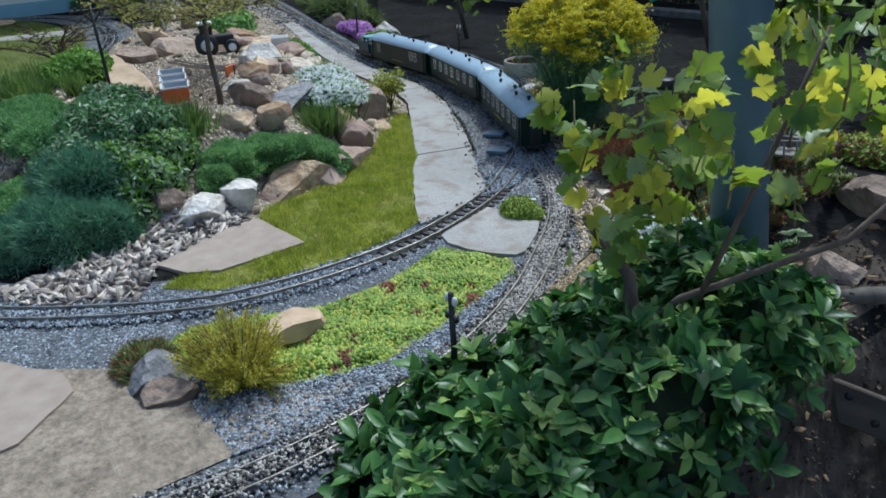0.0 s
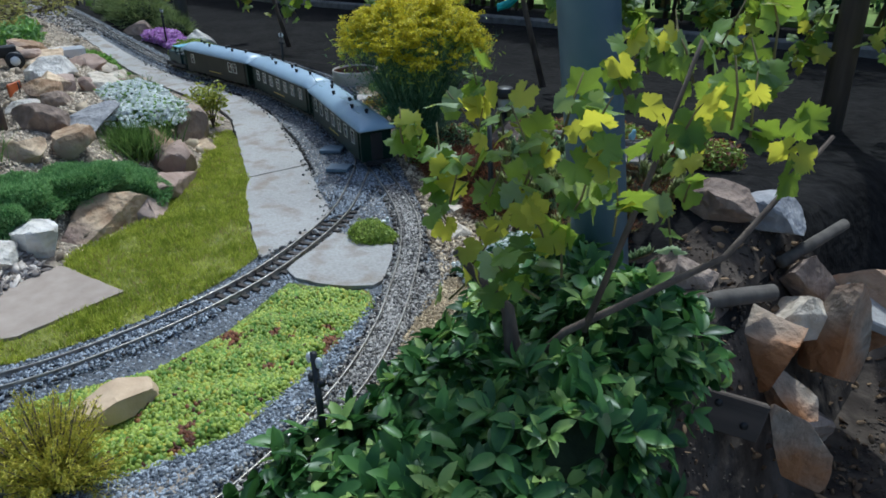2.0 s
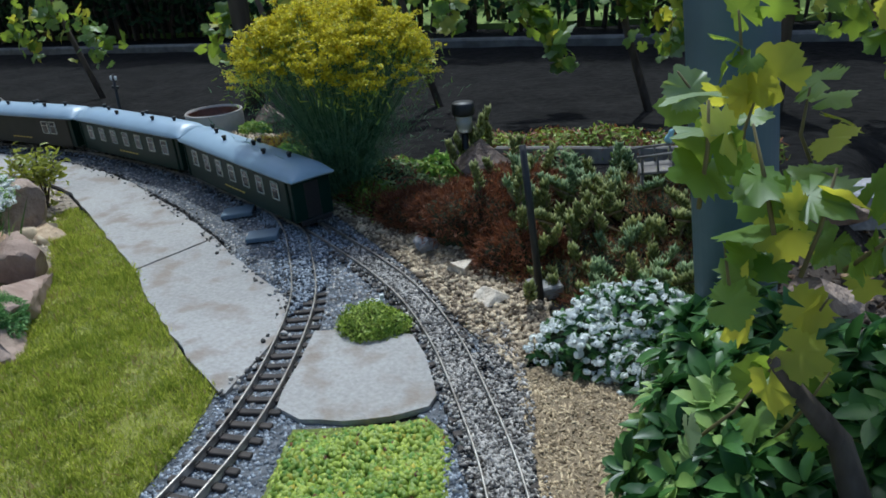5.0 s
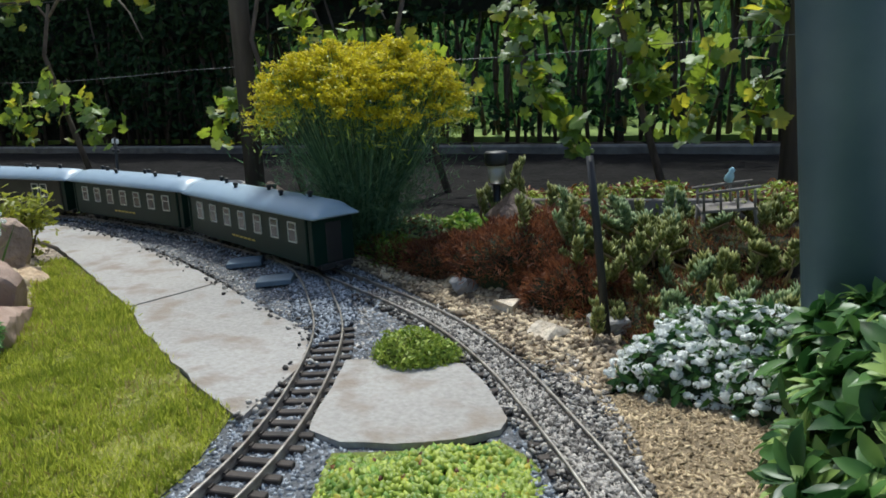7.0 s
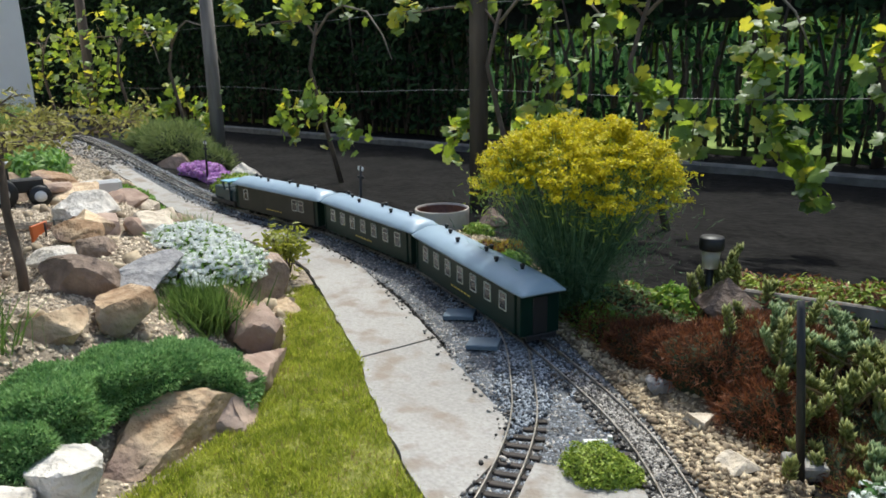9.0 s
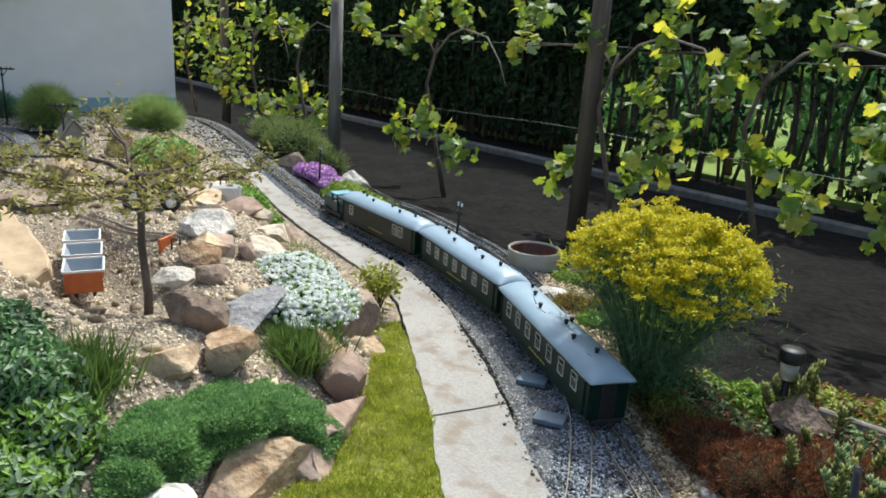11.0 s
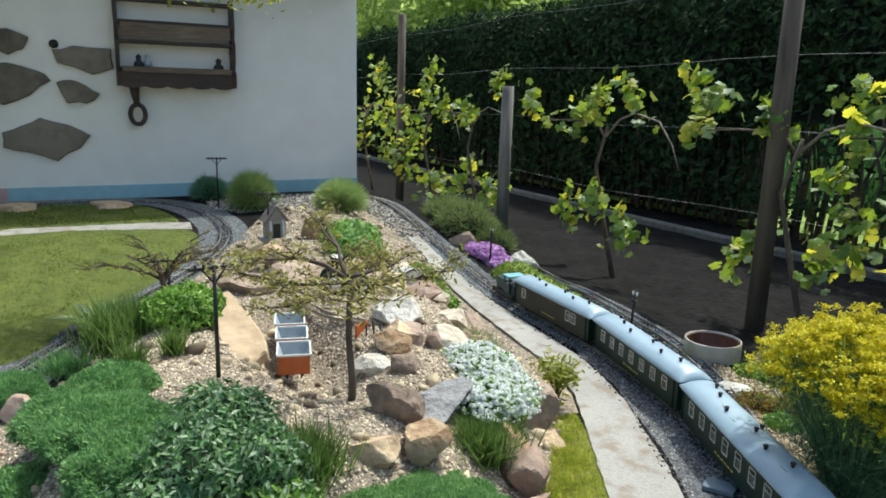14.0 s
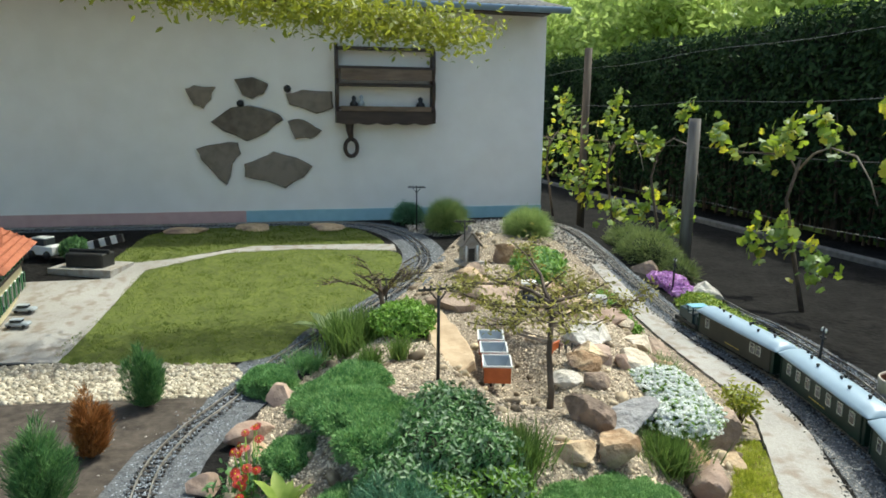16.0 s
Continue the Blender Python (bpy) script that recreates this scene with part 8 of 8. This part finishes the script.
def chapel():
    x, y = -3.4, 1.4
    z = on_ground(x, y, 0.02)
    ob = thing("model_chapel", (x, y, z), "small grey model chapel with a steep roof", "model building", m=pose(x, y, z, 0, 0, 4) @ Matrix.Diagonal((0.82, 0.82, 0.74, 1)))
    child("base", solid(box_bm([(0, 0, 0.0, 0.17, 0.19, 0.03)], 0.003), "base", M_CONC), ob)
    bm = box_bm([(0, 0, 0.085, 0.1, 0.13, 0.14)])
    a = [bm.verts.new((0.05, yy, zz)) for yy, zz in ((-0.065, 0.155), (0.065, 0.155), (0, 0.25))]
    b = [bm.verts.new((-0.05, yy, zz)) for yy, zz in ((-0.065, 0.155), (0.065, 0.155), (0, 0.25))]
    bm.faces.new(a)
    bm.faces.new(b[::-1])
    child("wall", solid(bm, "wall", M_CONC), ob)
    for s in (-1, 1):
        bm = box_bm([(0, 0, 0, 0.14, 0.012, 0.145)], 0.002)
        bmesh.ops.transform(bm, matrix=Matrix.Translation((0, s * 0.042, 0.2)) @ Matrix.Rotation(s * radians(34), 4, "X"), verts=bm.verts[:])
        child("roof_slope", solid(bm, "roof_slope", M_POSTWOOD), ob)
    for s in (-1, 1):
        child("porch_column", rod_mesh("porch_column", [(0.056, s * 0.045, 0.015), (0.056, s * 0.045, 0.15)], 0.008, M_WHITEP, 8), ob)
    # black plate on the wall paints the shade of the open porch
    child("door", solid(box_bm([(0.051, 0, 0.07, 0.006, 0.05, 0.11)], 0.001), "door", M_BLACK), ob, "black panel for the shade in the porch opening")
    child("turret", solid(box_bm([(0, 0, 0.275, 0.024, 0.024, 0.07)], 0.002), "turret", M_ROCKG), ob)


chapel()


def tip_wagon(x, y, turn, label):
    ob = thing("tip_wagon", (x, y, 0), label, "wagon", "quarry tip wagons", m=pose(x, y, 0.108, 0, 0, turn))
    child("chassis", solid(box_bm([(0, 0, 0.028, 0.1, 0.06, 0.014)], 0.002), "chassis", M_BLACK), ob)
    wheelset(ob, 0.0)
    bm = bmesh.new()
    lo = [(-0.05, -0.035), (0.05, -0.035), (0.05, 0.035), (-0.05, 0.035)]
    hi = [(-0.065, -0.052), (0.065, -0.052), (0.065, 0.052), (-0.065, 0.052)]
    rings = [[bm.verts.new((px * k, py * k, zz)) for px, py in pts] for pts, k, zz in ((lo, 1, 0.035), (hi, 1, 0.088), (hi, 0.93, 0.088), (lo, 0.92, 0.045))]
    for a, b in zip(rings, rings[1:]):
        for k in range(4):
            bm.faces.new((a[k], a[(k + 1) % 4], b[(k + 1) % 4], b[k]))
    bm.faces.new(rings[0][::-1])
    bm.faces.new(rings[-1])
    bmesh.ops.recalc_face_normals(bm, faces=bm.faces[:])
    tub = child("tub", solid(bm, "tub", M_GREYPAINT), ob, "pale grey open tub")
    for s in (-1, 1):
        child("tub_end", solid(box_bm([(s * 0.064, 0, 0.056, 0.004, 0.098, 0.06)], 0.001), "tub_end", M_ORANGE), tub, "orange painted end plate")
    for b in ((0, 0.052, 0.089, 0.132, 0.005, 0.006), (0, -0.052, 0.089, 0.132, 0.005, 0.006), (0.065, 0, 0.089, 0.005, 0.104, 0.006), (-0.065, 0, 0.089, 0.005, 0.104, 0.006)):
        child("rim", solid(box_bm([b]), "rim", M_WHITEP), tub)


for x, y in ((-1.58, 1.01), (-1.735, 1.045), (-1.89, 1.08)):
    tip_wagon(x, y, 165, "grey and orange quarry tip wagon on the mound")
for pts, lab in (([(-2.15, 1.15), (-1.98, 1.2), (-1.85, 1.24), (-1.68, 1.33)], "short narrow rusty quarry track on gravel"),):
    p, t, z = track_line(pts)
    q = thing("quarry_track", (pts[0][0], pts[0][1], on_ground(*pts[0])), lab, "railway track")
    for off in (-0.017, 0.017):
        child("rail", rail_mesh("rail", p, t, z + 0.002, off), q, placed=True)


def stake_wagon():
    """A small flat wagon with orange end plates and dark stakes."""
    ob = thing("stake_wagon", (0, 0, 0), "small quarry wagon with orange end plates and dark stakes", "wagon", m=pose(-1.625, 1.315, 0.132, 0, 0, 38))
    child("chassis", solid(box_bm([(0, 0, 0.028, 0.14, 0.05, 0.012)], 0.002), "chassis", M_BLACK), ob)
    wheelset(ob, 0.0)
    for x in (-0.064, 0.064):
        child("end_plate", solid(box_bm([(x, 0, 0.06, 0.008, 0.075, 0.06)], 0.002), "end_plate", M_ORANGE), ob, "orange painted end plate")
    for x in (-0.03, 0.0, 0.03):
        for y in (-0.022, 0.022):
            child("stake", rod_mesh("stake", [(x, y, 0.034), (x, y, 0.095)], 0.0028, M_BLACK, 6), ob)


stake_wagon()


def tractor():
    x, y = -2.14, 1.37
    ob = thing("toy_tractor", (x, y, 0), "black and white toy tractor on the rockery", "toy vehicle", m=pose(x, y, on_ground(x, y), 0, 0, 75) @ Matrix.Scale(1.15, 4))
    child("body", solid(box_bm([(0.02, 0, 0.06, 0.12, 0.04, 0.04), (-0.03, 0, 0.1, 0.05, 0.05, 0.05)], 0.005), "body", M_BLACK), ob)
    child("roof", solid(box_bm([(-0.03, 0, 0.13, 0.06, 0.06, 0.01)], 0.003), "roof", M_WHITEP), ob, "white cab roof")
    for x0, r0 in ((-0.035, 0.045), (0.065, 0.03)):
        for s in (-1, 1):
            w = child("wheel", lathe("wheel", [(0.002, -0.013), (r0, -0.013), (r0 * 1.03, 0), (r0, 0.013), (r0 * 0.6, 0.013), (0.002, 0.01)], M_BLACK, 20), ob, m=pose(x0, s * 0.04, r0, 90 * s, 0, 0))
            child("hub", lathe("hub", [(0.002, -0.015), (r0 * 0.55, -0.014), (r0 * 0.5, -0.01), (0.002, -0.008)], M_WHITEP, 14), w, "white wheel hub")


tractor()


def trestle():
    x, y = 0.43, 2.0
    z = on_ground(x, y)
    ob = thing("model_trestle", (x, y, z), "small weathered wooden trestle bridge with a bird figure", "model bridge", m=pose(x, y, z - 0.008, 3, -4, 15))
    child("deck", solid(box_bm([(0, 0, 0.065, 0.1, 0.06, 0.006)], 0.001), "deck", M_POSTWOOD), ob)
    for sx in (-0.045, 0.045):
        for sy in (-0.026, 0.026):
            child("leg", rod_mesh("leg", [(sx * 1.3, sy * 1.3, -0.06), (sx, sy, 0.065)], 0.004, M_POSTWOOD, 6), ob)
    for sy in (-0.028, 0.028):
        child("handrail", rod_mesh("handrail", [(-0.055, sy, 0.1), (0.055, sy, 0.105)], 0.003, M_POSTWOOD, 6), ob)
        for sx in (-0.045, -0.015, 0.015, 0.045):
            child("baluster", rod_mesh("baluster", [(sx, sy, 0.066), (sx, sy, 0.1)], 0.0025, M_POSTWOOD, 6), ob)
    child("figure", lathe("figure", [(0.001, 0), (0.008, 0.003), (0.009, 0.012), (0.005, 0.021), (0.006, 0.026), (0.001, 0.031)], M_BLUEBAND, 10), ob, "small blue bird figure", m=pose(0.01, 0.028, 0.105, 0, 20, 0))


trestle()


def model_house():
    x, y = -3.1, -1.37
    ob = thing("model_house", (x, y, 0), "cream model station house with red roof and green shutters", "model building", m=pose(x, y, on_ground(x, y) + 0.01, 0, 0, 8))
    child("lower_wall", solid(box_bm([(0, 0, 0.09, 0.8, 0.5, 0.18)], 0.003), "lower_wall", M_CREAMWALL), ob)
    child("upper_wall", solid(box_bm([(0, 0, 0.235, 0.82, 0.52, 0.11)], 0.003), "upper_wall", M_DARKWOOD), ob, "dark timbered upper storey")
    bm = bmesh.new()
    a = [bm.verts.new(v) for v in ((-0.47, -0.33, 0.29), (0.47, -0.33, 0.29), (0.47, 0.33, 0.29), (-0.47, 0.33, 0.29), (-0.3, 0, 0.5), (0.3, 0, 0.5))]
    for f in ((0, 1, 5, 4), (2, 3, 4, 5), (1, 2, 5), (3, 0, 4), (3, 2, 1, 0)):
        bm.faces.new([a[i] for i in f])
    roof = child("roof", solid(bm, "roof", M_TILE), ob, "red tiled hipped roof")
    for k in range(1, 11):
        s = k / 11
        yy, zz, half = 0.33 * (1 - s), 0.29 + 0.21 * s, 0.47 - 0.17 * s
        child("tile_course", solid(box_bm([(0, yy, zz + 0.004, half * 2, 0.006, 0.008)]), "tile_course", M_TILE), roof)
    child("dormer", solid(box_bm([(0.1, 0.2, 0.4, 0.09, 0.12, 0.08)], 0.004), "dormer", M_TILE), roof)
    for k in range(7):
        xx = -0.33 + 0.11 * k
        for zz, hh in ((0.1, 0.09), (0.235, 0.06)):
            w = child("window", solid(box_bm([(xx, 0.262, zz, 0.04, 0.006, hh)], 0.001), "window", M_WHITEP), ob)
            child("pane", solid(box_bm([(xx, 0.266, zz, 0.032, 0.003, hh - 0.01)]), "pane", M_GLASS), w)
            for s in (-1, 1):
                child("shutter", solid(box_bm([(xx + s * 0.03, 0.264, zz, 0.017, 0.006, hh)], 0.001), "shutter", M_GREENSHUT), ob, "dark green shutter")
    for xx in (0.412,):
        for yy in (-0.15, 0.0, 0.15):
            w = child("window", solid(box_bm([(xx, yy, 0.1, 0.006, 0.045, 0.09)], 0.001), "window", M_WHITEP), ob)
            child("pane", solid(box_bm([(xx + 0.004, yy, 0.1, 0.003, 0.036, 0.08)]), "pane", M_GLASS), w)


model_house()


def toy_vehicle(x, y, turn, label, lx, ly, h, mat, roofmat):
    ob = thing("toy_vehicle", (x, y, 0), label, "toy vehicle", m=pose(x, y, on_ground(x, y) + 0.012, 0, 0, turn))
    child("body", solid(box_bm([(0, 0, h * 0.4, lx, ly, h * 0.45)], 0.006), "body", mat), ob)
    cab = child("cab", solid(box_bm([(-lx * 0.05, 0, h * 0.78, lx * 0.55, ly * 0.9, h * 0.38)], 0.008), "cab", M_GLASS), ob)
    child("roof", solid(box_bm([(-lx * 0.05, 0, h * 0.98, lx * 0.5, ly * 0.84, h * 0.06)], 0.003), "roof", roofmat), cab)
    for sx in (-0.3, 0.3):
        for sy in (-0.5, 0.5):
            child("wheel", lathe("wheel", [(0.002, -0.006), (h * 0.2, -0.006), (h * 0.2, 0.006), (0.002, 0.006)], M_BLACK, 14), ob, m=pose(sx * lx, sy * ly, h * 0.2, 90, 0, 0))


toy_vehicle(-4.05, -1.2, 60, "white toy truck parked by the model house", 0.2, 0.1, 0.13, M_WHITEP, M_WHITEP)
toy_vehicle(-2.92, -1.02, 85, "grey toy car parked by the model house", 0.11, 0.05, 0.04, M_GREYPAINT, M_GREYPAINT)
toy_vehicle(-3.12, -1.05, 85, "silver toy car parked by the model house", 0.11, 0.05, 0.04, M_GREYPAINT, M_GREYPAINT)
tagged(at_ground(new("coal_bunker", solid(box_bm([(0, 0, 0.06, 0.24, 0.13, 0.11), (0, 0, 0.12, 0.26, 0.02, 0.03)], 0.006), "coal_bunker", M_BLACK)), -3.78, -0.88, 0.0, (0, 0, 70)), "black model coal bunker on a concrete base", "model bunker")
tagged(at_ground(new("bunker_base", solid(box_bm([(0, 0, 0.0, 0.4, 0.26, 0.05)], 0.003), "bunker_base", M_CONC)), -3.8, -0.88, 0.005, (0, 0, 70)), "low concrete loading base beside the lawn", "platform")
for x, y, sx, sy in ((-4.72, -0.42, 0.16, 0.08), (-4.8, 0.06, 0.15, 0.08), (-4.75, 0.6, 0.14, 0.07)):
    rock("stepping_stone", (x, y, on_ground(x, y, 0.008)), (sx, sy * 1.6, 0.018), (0, 0, 20), M_ROCK, "flat ochre stepping stone in the grass", int(x * -100), 5, category="stepping stone")

# terrace edge by the vine
tagged(new("log", rod_mesh("log", [(0.76, 1.62, -0.005), (0.82, 1.72, 0.0), (0.885, 1.83, -0.01)], [0.02, 0.019, 0.018], M_LOG, 12)), "weathered round log lying on the terrace edge", "log")
tagged(new("log", rod_mesh("log", [(0.85, 1.98, -0.01), (0.92, 2.2, 0.03)], [0.015, 0.014], M_LOG, 12)), "short weathered log among stones", "log")
plank = thing("drilled_plank", (0, 0, 0), "weathered plank with drilled holes in the terrace wall", "plank", m=pose(0.895, 1.54, -0.14, -12, 14, 30))
child("board", solid(box_bm([(0, 0, 0, 0.19, 0.018, 0.08)], 0.003), "board", M_OLDPLANK), plank)
# flat black discs paint the dark inside of drilled holes; the board is uncut
for dx, dz in ((-0.065, 0.015), (0.0, 0.02), (0.06, -0.012)):
    child("hole_lining", lathe("hole_lining", [(0.002, 0), (0.008, 0), (0.008, 0.002), (0.002, 0.002)], M_BLACK, 12), plank, "black disc for the shade inside a drilled hole", m=pose(dx, -0.009, dz, 90, 0, 0))
tagged(new("stone_slab", solid(box_bm([(0, 0, 0, 0.3, 0.14, 0.025)], 0.004), "stone_slab", M_CONC)), "pale grey slab leaning on the terrace", "slab").matrix_basis = pose(1.12, 2.08, -0.12, 10, 18, 20)

edging = thing("edging_plank", (0, 0, 0), "weathered plank edging the back of the raised bed", "plank", m=pose(0.25, 2.175, 0.1, -8, 0, 9))
child("board", solid(box_bm([(0, 0, 0, 0.5, 0.022, 0.075)], 0.004), "board", M_POSTWOOD), edging)


def netting():
    """Teal netting wound round the steel post, with torn ends."""
    rng = random.Random(4)
    m = surface("teal_plastic", (0.015, 0.2, 0.21), (0.06, 0.4, 0.4), 90, 0.45, 0.5, translucent=0.25)
    ob = thing("plastic_netting", (0.54, 1.566, 0.6), "torn teal plastic netting wound round the steel post", "netting")
    V, F, n, rows = [], [], 48, 16
    for j in range(rows):
        for i in range(n):
            a = 2 * math.pi * i / n
            r = 0.06 + 0.003 * math.sin(a * 5 + j * 1.3) + 0.002 * math.sin(a * 11 - j * 2.1)
            V.append((0.538 - 0.0019 * j + r * math.cos(a), 1.561 - 0.0013 * j + r * math.sin(a), 0.665 + 0.022 * j + (0.02 * math.sin(a * 3 + 1) + 0.008 * math.sin(a * 9) if j == 0 else 0.004 * math.sin(a * 4 + j))))
    for j in range(rows - 1):
        for i in range(n):
            F.append((j * n + i, j * n + (i + 1) % n, (j + 1) * n + (i + 1) % n, (j + 1) * n + i))
    child("wrap", mesh_of("wrap", V, F, m, True), ob, placed=True)
    for pts, w in (([(0.525, 1.54, 0.6), (0.508, 1.525, 0.585), (0.498, 1.52, 0.56), (0.486, 1.518, 0.535), (0.462, 1.515, 0.515), (0.432, 1.513, 0.505)], 0.012),
                   ([(0.61, 1.55, 0.62), (0.632, 1.535, 0.6), (0.642, 1.53, 0.57), (0.638, 1.528, 0.545)], 0.016)):
        V, F = [], []
        for i, (x, y, z) in enumerate(pts):
            x, y, z = x - 0.035, y - 0.02, z + 0.075
            k = w * (1 - 0.6 * i / len(pts))
            tw = 0.005 * math.sin(i * 1.7)
            V += [(x + tw, y - tw, z - k), (x - tw, y + tw, z + k), (x + tw + 0.001, y - tw - 0.001, z - k), (x - tw + 0.001, y + tw - 0.001, z + k)]
        for i in range(len(pts) - 1):
            a, b = 4 * i, 4 * i + 4
            F += [(a, b, b + 1, a + 1), (a + 2, a + 3, b + 3, b + 2), (a, a + 2, b + 2, b), (a + 1, b + 1, b + 3, a + 3)]
        child("torn_end", mesh_of("torn_end", V, F, m, True), ob, placed=True)


netting()

tagged(at_ground(new("marker_stone", solid(box_bm([(0, 0, 0.03, 0.03, 0.17, 0.1)], 0.012), "marker_stone", M_WHITEP)), -2.4, 1.76, -0.01, (0, 4, -20)), "whitish concrete block standing beside the rockery path", "block")
bush("model_tree", "small dark rounded bush behind the toy truck", "shrub", [(-4.0, -1.02, 0.06, 0.09, 0.08, 0.08)], 2600, OV, (0.012, 0.024), M_DARKFOL, 176, 0.8)
barrier = thing("toy_barrier", (-3.86, -0.8, 0), "white and black striped toy barrier by the bunker", "barrier", m=pose(-3.88, -0.8, on_ground(-3.88, -0.8) + 0.12, 0, -14, 70))
for i in range(6):
    child("stripe", solid(box_bm([(-0.1 + 0.04 * i, 0, 0.03, 0.04, 0.02, 0.05)], 0.002), "stripe", M_BLACK if i % 2 else M_WHITEP), barrier)
